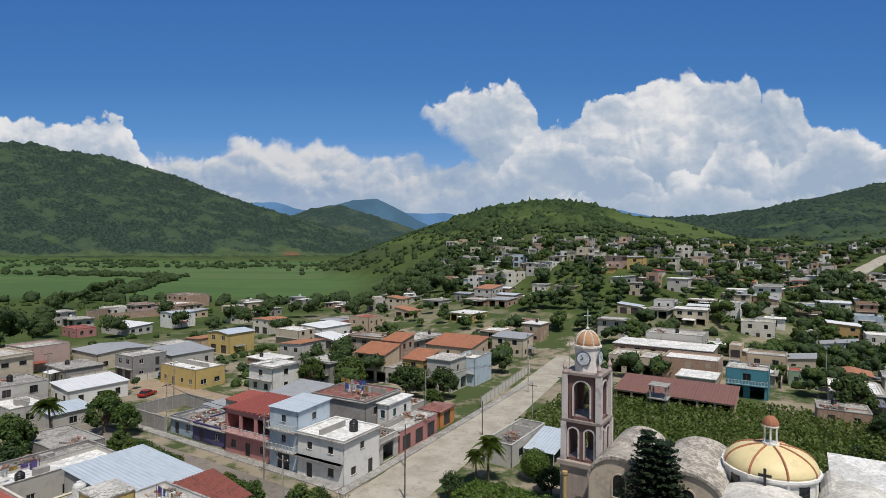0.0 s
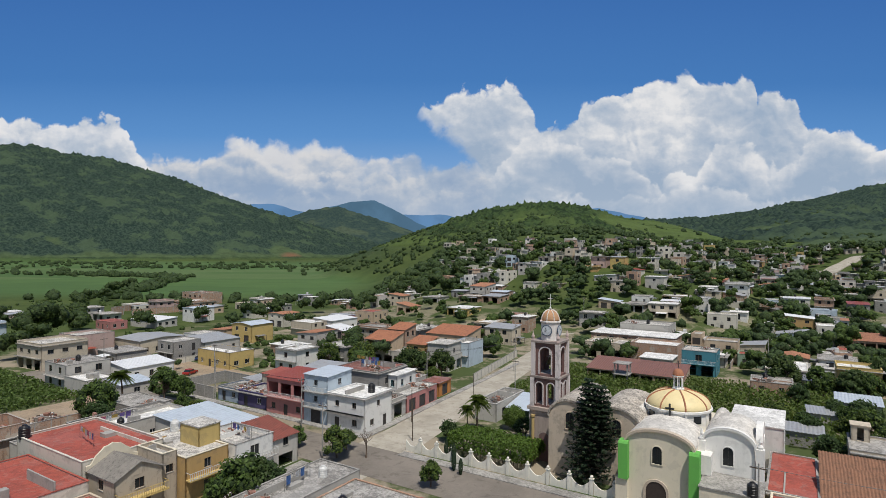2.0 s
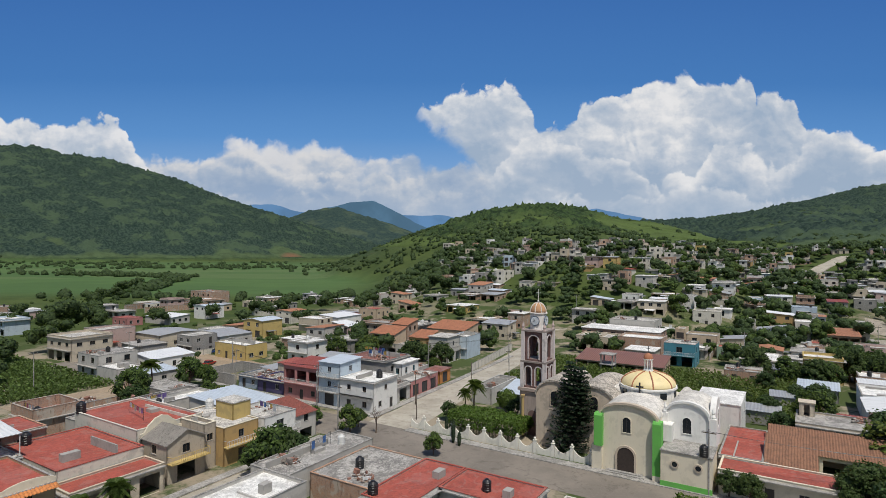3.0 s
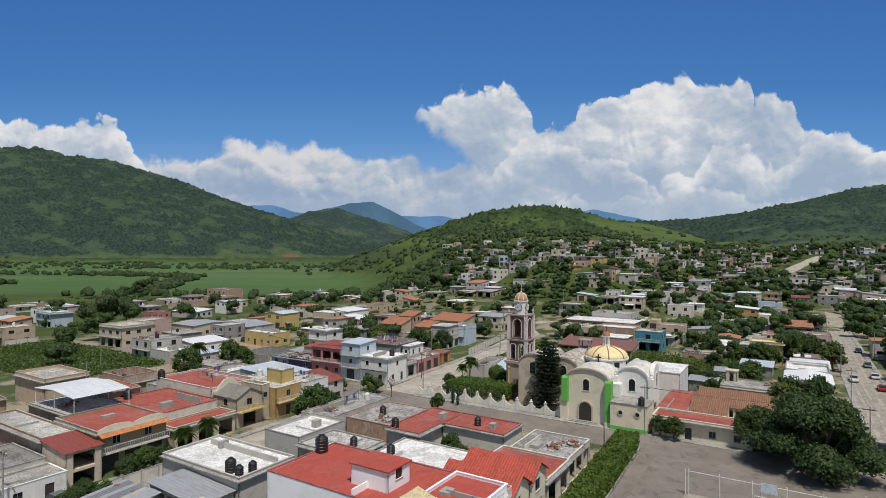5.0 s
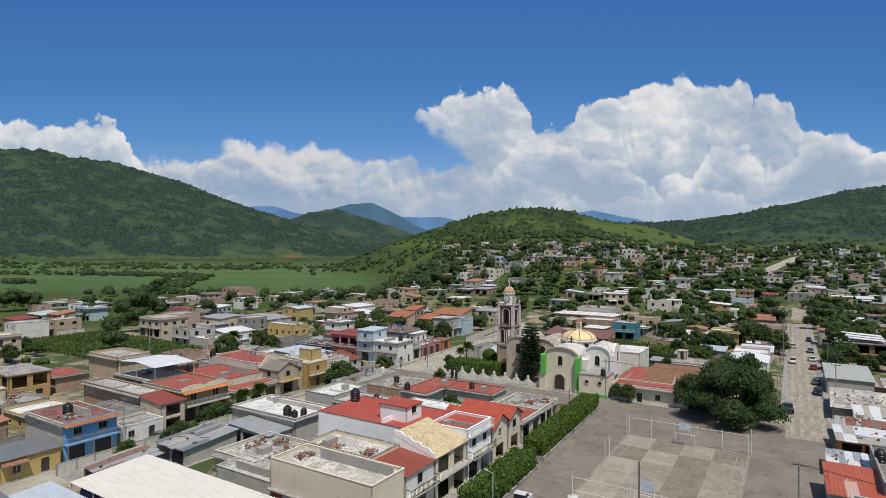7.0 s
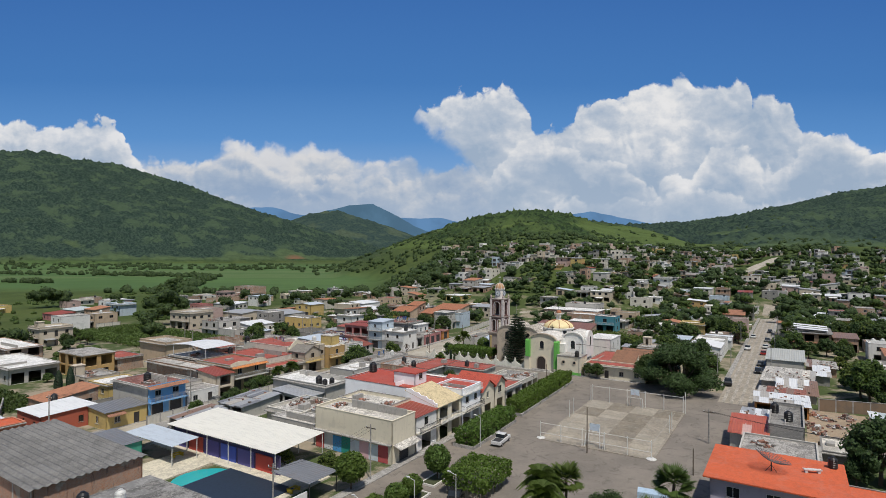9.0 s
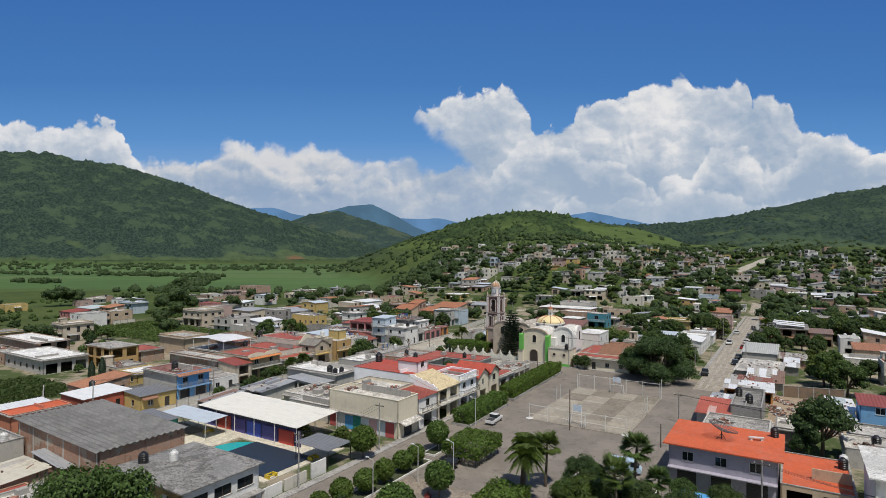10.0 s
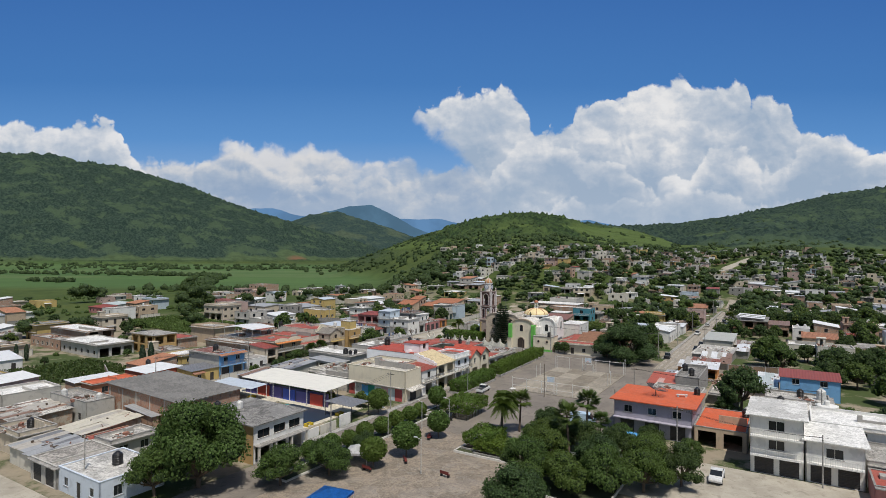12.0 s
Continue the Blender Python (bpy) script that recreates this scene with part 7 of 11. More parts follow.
# block along the balcony street
STONE_FACE = plaster((0.42, 0.36, 0.285), 0.8)
TILE_GREY = clay((0.20, 0.185, 0.165))
house(4.2, 15.3, 59.6, 75.5, 4.9, OFFWHITE, roof_mat=R_RED, S="b", E="b", label="cream house with a large red painted roof", parapet=0.12, tanks=((-0.55, 0.85, 1.25),), trim=R_RED)
house(3.4, 15.3, 54.6, 59.3, 3.4, BEIGE, roof_mat=R_RED, S="b", E="a", label="low beige front with a narrow red roof", parapet=0.25)
house(15.7, 26.2, 62.2, 80, 6.3, OFFWHITE, roof_mat=R_RED, S="b", E="b", label="cream two-storey house with a dull red roof", tanks=((-0.9, 0.9, 1.3),), trim=OFFWHITE)
h = house(16.2, 22.2, 55.6, 61.8, 5.5, STONE_FACE, "tile", TILE_GREY, 2, S="bw", E="aw", label="stone-faced gabled house with a weathered grey tile roof", slope=0.5, down="u", eave=0.25)
bm = BMS()
prism(bm, [(-3.2, 5.2), (-3.2, 6.0)] + [(-2.6 + 0.52 * i, 6.1 + 1.9 * math.sin(math.pi * i / 10) ** 0.8 + 0.12 * (i % 2)) for i in range(11)] + [(3.2, 6.0), (3.2, 5.2)], "y", 3.0, 3.25)
part("scalloped_gable", bm, CREAM, h, "cream scalloped parapet")
balcony(h, "E", -3.0, 3.0, 3.0, 3.1, 1.3, YELLOW, YELLOW)
h = house(22.4, 24.4, 56.2, 62, 6.2, STONE_FACE, roof_mat=R_PALE, S="b", E="bw", label="narrow stone-faced bay beside the yellow house", parapet=0.5, trim=CREAM)
h = house(24.6, 31, 54.6, 68, 5.7, OCHRE, roof_mat=R_PALE, E="dw", S="b", label="yellow two-storey house with a pale flat roof", tanks=((0.85, 0.75, 1.2, WHITE_METAL),), trim=CREAM)
balcony(h, "E", -3.2, 3.2, 3.0, 6.7, 1.0, YELLOW)
house(28.2, 31.6, 57.2, 61.4, 2.4, YELLOW, "flat", R_PALE, 1, S="b", E="b", z0=5.9, label="yellow stair house on a flat roof", eave=0.1)
h = house(31.4, 38, 53.6, 62.4, 5.2, WHITE, roof_mat=R_PALE, E="dw", S="w", label="white house with arched windows and a balcony")
balcony(h, "E", -3.2, 3.2, 2.9, 4.4, 1.3)
h = house(38.2, 43, 53.8, 60.6, 4.4, GREYWALL, "tile", clay((0.20, 0.06, 0.045)), 2, E="aw", S="b", label="corner house with a dark red tile roof", slope=0.2, down="-v")
house(33.5, 43.2, 63, 76.5, 5.0, GREYWALL, "tin", T_BLUE, 1, S="b", E="b", label="grey house with a blue-grey tin roof", slope=0.05, down="-v")
house(17, 42, 80.6, 86, 3.7, GREYWALL, roof_mat=R_WHITE, S="b", label="long low house with a white-washed roof", tanks=((0.1, -0.6, 1.0),))
house(27, 43.4, 86.4, 91.5, 3.2, BLOCK, roof_mat=R_GREY, S="b", label="low block house with a rubble-strewn roof")
house(12.6, 20, 87, 95, 4.6, BRICK, roof_mat=R_DULLRED, S="b", E="b", parapet=1.7, label="unfinished brick upper rooms without a roof", rods=True, tanks=((-0.6, -0.5, 1.2),))
house(-5.4, 3.8, 68, 84, 5.4, BRICK, roof_mat=R_PALE, S="b", E="b", label="brick house with a roof terrace")
canopy(-5.4, 3.9, 68.2, 82, 8.4, T_WHITE, "white tin canopy on posts over a roof terrace", 5.4, "v", 0.08)
house(4.2, 10, 76, 85, 6.4, BRICK, roof_mat=R_RED, S="b", label="brick house with a red roof")
h = house(-8.6, 1.9, 54.4, 67, 6.0, TERRACE, roof_mat=R_RED, floors=2, S="b", E="sw", label="two-storey house with a red roof and an orange tiled front", frame=WHITE_METAL, parapet=0.3)
eave_tiles(h, -5.2, 5.2, 5.75, 6.3, 1.3, TILE_BRIGHT)
bm = BMS()
prism(bm, [(-5.2, 5.9), (-5.2, 6.5)] + [(-5.2 + 0.52 * i, 6.45 + 0.5 * abs(math.sin(math.pi * i / 10)) ** 0.7) for i in range(1, 20)] + [(5.2, 6.5), (5.2, 5.9)], "y", -6.46, -6.31)
part("scalloped_parapet", bm, CREAM, h, "cream scalloped parapet")
balcony(h, "E", -5.2, 5.2, 3.1, 6.3, 1.1, OFFWHITE)
h = house(-13.5, -8.8, 52.6, 59.4, 5.0, BEIGE, "tin", T_RED, 2, S="b", E="aa", label="open-fronted house with a red tin roof", slope=0.10, down="-v")
house(-13.4, -8.8, 59.8, 80, 5.5, BRICK, roof_mat=R_PALE, S="b", label="long brick house with a weathered pale roof", parapet=0.25)
house(-21.5, -13.8, 51.5, 57, 3.0, WHITE, roof_mat=R_GREY, S="b", E="d", label="low white house with a grey roof")
house(-22, -13.8, 57.3, 68, 3.2, GREYWALL, roof_mat=R_BLACK, S="b", label="low grey house with a black stained roof behind a white house")
h = house(-30.3, -22.3, 50.8, 63.6, 6.0, GREYWALL, roof_mat=R_DULLRED, S="b", E="sw", label="two-storey house with a bright blue front and red roof", tanks=((-0.2, -0.1, 1.3),))
bm = BMS()
panel(bm, "E", -4.0, 4.0, -6.44, 0, 0, 6.35, [(-3.4, -0.9, 0.05, 2.6), (0.3, 3.4, 0.05, 2.6), (-2.6, -1.4, 3.1, 5.3), (1.2, 2.5, 3.1, 5.3)], 0.03)
part("front", bm, SKY, h, "bright blue painted front")
balcony(h, "E", -4.0, 4.0, 3.0, 6.42, 1.1, SKY, plain("grey rail", (0.35, 0.36, 0.38), 0.5))
eave_tiles(h, -4.2, 4.2, 5.9, 6.46, 1.2, TILE)
h = house(-38.8, -31.0, 49.8, 56, 3.2, YELLOW, "tin", T_DARK, 1, E="d", label="yellow one-storey house with a dark sheet roof", slope=0.06)
eave_tiles(h, -3.8, -0.5, 2.7, 3.1, 1.0, TILE_OLD)
house(-46.6, -37.4, 56.3, 65.5, 3.4, plaster((0.40, 0.10, 0.06), 0.3), "tin", T_WHITE, 1, S="w", E="w", label="red-walled house with a white tin roof", slope=0.03, down="-u", tanks=())
water_tank(-40, 66.6, 3.2, 1.1)
tower = root("water_tower", place(0.8, -81.8, 0.0), "round white masonry water tower with small openings", "water tower")
bm = BMS()
lathe(bm, [(1.7, -0.3), (1.7, 5.0), (1.85, 5.05), (1.85, 5.25), (1.5, 5.3)], 20)
part("body", bm, WHITE, tower, smooth=False)
bm = BMS()
lathe(bm, [(0.5, 5.3), (0.5, 6.0), (0.25, 6.15)], 12)
part("lid", bm, WHITE, tower)
# openings are dark discs on the wall, their inner shade put into the colour
for a in (-150, -110):
    bm = BMS()
    x, y = 1.7 * math.cos(radians(a)), 1.7 * math.sin(radians(a))
    rod(bm, (x * 0.97, y * 0.97, 3.8), (x * 1.02, y * 1.02, 3.8), 0.28, n=10)
    part("opening", bm, DARK, tower)
house(-41, -31, 68, 75, 3.0, BRICK, "tile", TILE, 1, S="b", label="brick house with an orange tile roof", slope=0.12, down="-u")
house(-59, -49, 56, 61, 3.2, plaster((0.52, 0.20, 0.12), 0.4), roof_mat=R_ORANGE, S="b", label="low house with an orange-red roof")
house(-60, -50, 61.5, 66, 3.0, BRICK, "tin", T_WHITE, 1, S="b", label="low brick house with a white tin roof", slope=0.05)

house(-10.2, -3, 99.5, 110.5, 3.5, BRICK, roof_mat=R_RED, S="w", E="b", label="small brick house with a red roof", parapet=0.1)
house(3.4, 12, 99, 112.5, 5.5, SAND, roof_mat=R_PALE, S="b", E="b", label="sand coloured house with a pale roof", rods=True)
# out in the lots behind that block
h = house(-33.2, -22, 105, 128, 3.9, GREYWALL, roof_mat=R_WHITE, parapet=0.12, S="w", E="a", label="long grey hall with a bright white roof")
house(-25, -16, 128.5, 154, 5.3, BRICK, roof_mat=R_WHITE, S="b", E="a", label="brick hall with a white roof")
h = house(-20, -12, 97.5, 110, 5.8, OCHRE, "flat", R_GREY, 2, S="aa", E="wa", label="ochre unfinished house with arched balconies", rods=True)
house(-33, -27, 129, 150, 2.9, BRICK, roof_mat=R_PALE, S="w", label="low brick building with small windows")
house(50, 62, 158, 170.5, 6.6, BEIGE, roof_mat=R_PALE, S="aw", E="ww", label="unfinished beige two-storey house with open rooms", rods=True, turn=4)
house(44, 54, 130, 140, 5.6, GREYWALL, roof_mat=R_GREY, S="w", label="grey concrete house with a flat roof", tanks=((0, 0),))
house(43.5, 50, 120, 129.5, 3.3, GREYWALL, roof_mat=R_WHITE, S="b", label="low grey house with a white-washed roof")
house(56, 68, 126, 134, 3.4, WHITE, "tin", T_WHITE, 1, label="white shed with a bright tin roof", slope=0.1, down="-v")
house(47, 54, 112, 118, 3.0, GREYWALL, "tin", T_BLUE, 1, S="b", label="shed with a blue-grey tin roof", slope=0.08)
house(77, 92, 158, 172, 4.3, BEIGE, "tin", T_GREY, 1, S="b", label="long shed with grey tin roof", slope=0.08, down="u")
house(88, 101, 142, 153, 3.9, GREYWALL, "tin", T_GREY, 1, label="shed with a grey tin roof", slope=0.08)
house(79, 87, 118, 132, 4.4, YELLOW, roof_mat=R_WHITE, S="d", label="yellow house with a white roof")
house(39, 46, 92, 104, 3.0, BLOCK, roof_mat=R_GREY, S="b", label="low block house with a rough roof")

# last houses before the fields
house(166, 182, 266, 284, 3.2, BRICK, roof_mat=R_WHITE, S="w", label="long brick house with a white roof beside fields")
house(183, 196, 280, 300, 6.2, BRICK, roof_mat=R_PALE, S="ww", E="b", label="tall unfinished brick house beside the fields", rods=True)
house(156, 165, 258, 272, 3.0, BRICK, roof_mat=R_DULLRED, S="w", label="low brick house with a dull red roof by fields")
house(203, 212, 254, 264, 3.2, OFFWHITE, roof_mat=R_WHITE, S="d", label="small off-white house with a white roof by the fields", tanks=((0, 0, 1.1, WHITE_METAL),))
house(100, 107, 220, 231, 3.0, PINK, roof_mat=R_RED, S="d", E="w", label="small pink house with a red roof by the fields")
house(112, 122, 210, 226, 3.0, GREYWALL, "tin", T_WHITE, 1, S="b", label="grey shed with a white sheet roof by the fields", slope=0.07, down="-u", turn=6)
house(60.5, 69, 230, 243, 5.6, PALE_BLUE, roof_mat=R_WHITE, S="aw", E="b", label="pale blue two-storey house with an open ground floor")
house(40, 47, 213, 222, 5.8, BRICK, "tile", TILE, 2, S="aw", label="brick two-storey house with an orange tile roof", slope=0.15, down="-u")
house(33, 41, 232, 246, 3.0, PINK, "tin", T_RED, 1, S="w", label="long low pink house with a red sheet roof", slope=0.08, down="-u")
house(48, 58, 246, 262, 2.8, GREYWALL, "tin", T_PALE, 1, S="a", label="open shed with a pale green sheet roof by the fields", slope=0.06, down="-u")
# right of the church street
house(165, 177, 20, 46, 5.8, BRICK, "flat", R_WHITE, 2, S="aw", label="long brick house with a wide white slab")
house(151.5, 162, 17, 30, 5.2, BRICK, roof_mat=R_WHITE, S="b", E="b", label="bare brick house with a white-washed roof", rods=True)
house(152.5, 163, 31.5, 44, 4.4, BEIGE, roof_mat=R_PALE, S="a", label="beige house with an open front and dusty roof")
house(178, 190, 24, 40, 7.5, GREYWALL, roof_mat=R_PALE, S="w", label="grey house with pale roof", tanks=((0, 0),))
house(137.4, 145.4, 16, 24, 4.2, BEIGE, "flat", R_WHITE, 1, S="w", label="beige house with a white roof slab", win=2.2)
h = house(142.4, 150.5, 6, 14.4, 6.3, TEAL, roof_mat=R_PALE, S="aw", label="teal two-storey house with an open balcony")
balcony(h, "S", -4.1, 4.1, 3.1, 4.1, 1.1, TEAL)
house(166, 174, 3, 12, 5.6, SAND, roof_mat=R_PALE, S="w", label="sand coloured house with pale roof")
house(162, 168, -4, 2.7, 3.3, MINT, roof_mat=R_RED, S="d", label="green house with a red roof")
house(123.5, 133.4, 11, 34, 2.7, SAND, "tin", tin((0.24, 0.115, 0.08), 0.5), 1, S="a", label="long low shed with a rusty red tin roof", slope=0.15, down="-u")
house(143, 156, -14, -5, 3.8, OFFWHITE, roof_mat=R_WHITE, S="w", label="off-white house with a white roof", tanks=((-0.3, 0.4, 1, WHITE_METAL),))
house(140, 148, -28, -19.5, 5.8, YELLOW, roof_mat=R_WHITE, S="ww", label="yellow two-storey house with a white roof")

# parish buildings beside the church
house(54.6, 60.3, -25, -9.2, 3.3, CREAM, roof_mat=R_RED, S="d", E="b", label="cream parish house with a red roof", parapet=0.2)
house(60.6, 76.5, -14.2, -8.6, 3.4, CREAM, roof_mat=R_RED, S="b", label="narrow wing with a red roof", parapet=0.1)
h = house(61.4, 68.2, -20.4, -14.5, 3.3, CREAM, "tile", TILE_BROWN, 1, S="b", E="b", label="parish hall with a brown clay tile roof", slope=0.3, down="-u")
house(68.6, 74.6, -31, -14.6, 3.3, CREAM, "tile", TILE_BROWN, 1, S="a", E="b", label="open hall with an old ribbed tile roof", slope=0.3, down="-u")
canopy(57.5, 61, -32, -12.5, 2.9, TILE_OLD, "long tiled lean-to on posts", 0.0, "-u", 0.2)
house(77, 88, -10.2, -3, 6.8, WHITE, "flat", R_WHITE, 2, S="b", E="bw", label="white hall behind the church", eave=0.1)
house(96, 108, -38, -29, 4.3, WHITE, "tin", T_WHITE, 1, S="b", E="d", label="white house with a bright tin roof on the long street", slope=0.16, down="v")
house(108.4, 120, -38, -29, 4.3, WHITE, roof_mat=R_WHITE, E="d", label="white walled house on the long street")
house(94, 95.8, -33, -24.6, 3.0, SAND, "tin", T_RED, 1, label="narrow shed with a red tin roof", slope=0.12, down="-u")
house(167, 175, -41, -32, 5.8, ROSE, roof_mat=R_PALE, S="w", label="rose coloured house with pale roof")

# arcade row along the plaza
TILE_SCARLET = clay((0.40, 0.075, 0.048))
h = house(-24, -17.8, -4.3, 12, 6.4, CREAM, roof_mat=R_WEATHER, S="b", E="sb", label="cream blank-walled house with a weathered roof", tanks=())
for i, col in enumerate(((0.48, 0.10, 0.09), (0.70, 0.72, 0.74), (0.08, 0.33, 0.66), (0.02, 0.25, 0.20), (0.62, 0.70, 0.76), (0.66, 0.42, 0.45), (0.64, 0.70, 0.74), (0.50, 0.10, 0.10))):
    bm = BMS()
    box(bm, -3.16, -3.104, 7.9 - 1.9 * (i + 1), 7.9 - 1.9 * i - 0.02, 0.1, 2.6 + 0.15 * (i % 2))
    part("painted_bay", bm, plaster(col, 0.25), h)
eave_tiles(h, -2.9, 2.9, 2.8, 8.2, 1.5, R_PALE)
house(-17.6, -11.4, 1.2, 12.6, 6.3, CREAM, roof_mat=R_WEATHER, S="b", label="back part of a cream house with a weathered roof")
h = house(-17.6, -11.3, -4.3, 0.9, 5.8, WHITE, "tin", T_RED, 2, E="aw", S="b", label="white house with a dark red roof over arcades", slope=0.10, down="-v")
balcony(h, "E", -3.1, 3.1, 3.2, 2.6, 0.9, OFFWHITE, IRON)
h = house(-11.0, -2.7, -4.3, 2.2, 6.0, CREAM, "tile", clay((0.52, 0.43, 0.27)), 2, E="aa", S="b", label="cream house with a straw coloured roof over arcades", slope=0.3, down="-v")
balcony(h, "E", -4.1, 4.1, 3.2, 3.25, 0.9, OFFWHITE)
bm = BMS()
prism(bm, [(-3.3, 5.9), (-3.3, 6.6), (-2.7, 6.75), (-2.4, 7.15), (-1.4, 7.2), (-1.0, 7.6), (0.2, 7.65), (0.6, 8.05), (1.6, 8.1), (2.1, 8.5), (3.3, 8.5), (3.3, 5.9)], "x", -4.42, -4.2)
part("scalloped_gable", bm, CLEAN_WHITE, h, "white stepped parapet")
h = house(-6.4, 4.9, 2.4, 21, 7.0, CLEAN_WHITE, roof_mat=R_BRIGHT, E="b", S="b", label="white house with a large red roof terrace", tanks=((0.45, 0.93, 1.5),), trim=R_RED, parapet=0.12)
h = house(-2.5, 4.9, -4.3, 2.2, 7.0, CLEAN_WHITE, roof_mat=R_BRIGHT, E="aw", S="b", label="white-fronted house with balustrade over arcades", parapet=0.3, trim=CLEAN_WHITE)
balcony(h, "E", -3.6, 3.6, 3.2, 3.25, 1.0, OFFWHITE, IRON), balcony(h, "E", -3.6, 3.6, 6.3, 3.25, 0.6, WHITE)
house(-3.6, 0.4, 5.6, 10.7, 2.2, CLEAN_WHITE, "flat", R_BRIGHT, 1, S="b", E="w", z0=7.0, label="white stair house with a red cap", eave=0.2)
h = house(5.2, 10.8, -4.3, 4.6, 5.5, CREAM, "tile", TILE_SCARLET, 2, E="aw", S="b", label="cream house with a steep red gable over arcades", slope=0.62, down="u", eave=0.5)
h = house(11.0, 16, -4.3, 4.6, 5.5, CREAM, "tile", TILE_SCARLET, 2, E="aw", S="w", label="cream house with a second steep red gable over arcades", slope=0.62, down="u", eave=0.5)
house(16.2, 25, -4.3, 6, 3.5, OFFWHITE, roof_mat=R_RED, E="a", S="b", label="one-storey arcade with a red painted roof", parapet=0.25)
house(25.2, 35, -4.0, 5, 3.5, OFFWHITE, roof_mat=R_GREY, E="a", S="b", label="one-storey arcade with a grey flat roof")
house(20.6, 34, 18.2, 24.4, 4.4, OFFWHITE, roof_mat=R_RED, E="b", S="b", label="courtyard house wing with a broad red roof", parapet=0.12, tanks=((-0.85, 0.7, 1.1),), trim=R_RED)
house(27.2, 34, 7, 18, 4.4, OFFWHITE, roof_mat=R_RED, E="b", S="b", label="courtyard house front with a broad red roof", parapet=0.12, tanks=((-0.3, 0.05, 1.0),), trim=R_RED)
house(8.4, 20.2, 8, 20.4, 3.6, GREYWALL, roof_mat=R_WHITE, S="b", label="low house with a white-washed roof", parapet=0.12, tanks=((-0.2, 0.6, 1.1),))
house(24, 36, 25, 36, 3.4, BRICK, roof_mat=R_GREY, S="b", label="low brick house with a grey roof", tanks=((-0.2, 0.2, 1.1),))
house(8.4, 16, 21.5, 31.6, 4.0, GREYWALL, roof_mat=R_PALE, S="b", label="grey house with a pale roof", tanks=((0, -0.5),))
shack(-21, -11.4, 34.6, 41.6, 2.7, GREYWALL, (T_GREY, T_PATCH, T_DARK), "grey shack with worn dark roof sheets in a yard", fall=0.05, front=2, bits=8)
shack(-32, -24, 35.4, 41.0, 2.5, BLOCK, (T_PATCH, T_RUST, T_GREY), "low block shack with rusty roof sheets in a yard", fall=0.06, front=2, bits=6)
h = house(-5.3, 3.8, 27.4, 43.6, 4.2, GREYWALL, roof_mat=R_WHITE, S="b", E="b", label="house with a white painted roof", tanks=((-0.75, -0.62, 1.3), (-0.8, -0.86, 1.0), (-0.4, -0.9, 1.0)))
house(-10.4, -5.5, 28, 38, 2.9, GREYWALL, "tin", T_GREY, 1, S="a", E="d", label="low grey shed with patched sheet roof", slope=0.05)
house(-19.5, -9.2, 20.4, 29.2, 2.6, OFFWHITE, roof_mat=R_PALE, S="b", E="b", label="low walled yard building with a pale slab", parapet=0.5)
house(-17, -8, 13.2, 20, 3.3, GREYWALL, roof_mat=R_BLACK, S="w", label="low grey house with a dark weathered roof", tanks=((0.4, 0.2),))
house(-23, -18, 13, 24, 3.0, GREYWALL, roof_mat=R_PALE, S="b", label="low grey wing with a dusty roof")
canopy(-37.6, -27.6, 6.5, 33, 4.0, tin((0.78, 0.755, 0.67), 0.08), "large white tin roof beside the pool", 0.0, "-u", 0.05)
bm = BMS()
box(bm, -0.1, 0.1, -13.2, 12.6, 0, 3.0)
for i in range(6):
    box(bm, -0.16, -0.104, -12.9 + i * 4.1, -10.9 + i * 4.1, 0.1, 2.6)
thing("pool_wall", bm, PURPLE, place(-36.3, 20, 0), "purple painted wall under the white roof", "wall", kind="structure")
canopy(-43, -38.4, 23, 36, 3.4, T_BLUE, "blue-grey tin awning beside the pool", 0.0, "-u", 0.05)
house(-49, -43.5, 30, 38, 3.2, plaster((0.05, 0.30, 0.22), 0.3), "tin", T_DARK, 1, S="b", E="d", label="green changing hut with a dark roof", slope=0.05)
canopy(-41, -35.5, -3.8, 3.4, 3.0, T_DARK, "dark flat canopy beside the pool", 0.0, "-v", 0.02, post_mat=IRON)

house(9.6, 20, 32.6, 40.2, 4.0, GREYWALL, roof_mat=R_WHITE, S="b", E="b", label="small house with a white-washed roof")
house(20.6, 37.6, 36.6, 43.6, 3.9, GREYWALL, roof_mat=R_GREY, S="b", E="b", label="low walled house with a patched grey roof", tanks=((0.5, -0.3, 1.0, WHITE_METAL),))
# near the plaza garden
h = house(-66, -55.5, -5.6, 8, 6.0, WHITE, "flat", R_BLACK, 2, E="aw", S="bw", win=2.4, label="white and ochre two-storey house with a weathered roof", eave=0.5, tanks=((0.0, 0.45, 1, WHITE_METAL), (-0.5, 0.8, 1.1)))
bm = BMS()
panel(bm, "S", -5.29, 0, -6.8, 6.8, 0, 6.0, [(-4.2, -2.9, 4.0, 5.15), (-0.65, 0.65, 4.0, 5.15), (2.9, 4.2, 4.0, 5.15)], 0.035)
part("front", bm, OCHRE, h, "ochre painted side")
balcony(h, "E", -5.2, 5.2, 3.0, 6.8, 1.3, rail=False)
for i in range(4):
    bm = BMS()
    x = -5.0 + i * 3.33
    box(bm, x - 0.15, x + 0.15, -8.0, -7.7, 0, 2.85)
    part("column", bm, OFFWHITE, h)
h = house(-64.5, -52, 15.2, 38.8, 6.2, brickwork((0.47, 0.225, 0.13)), "tin", slab((0.18, 0.176, 0.17), 0.32), 1, S="b", E="b", label="brick hall with a large dark ribbed roof", slope=0.03, down="-v", eave=0.5, ribs=(0.85, 0.20))
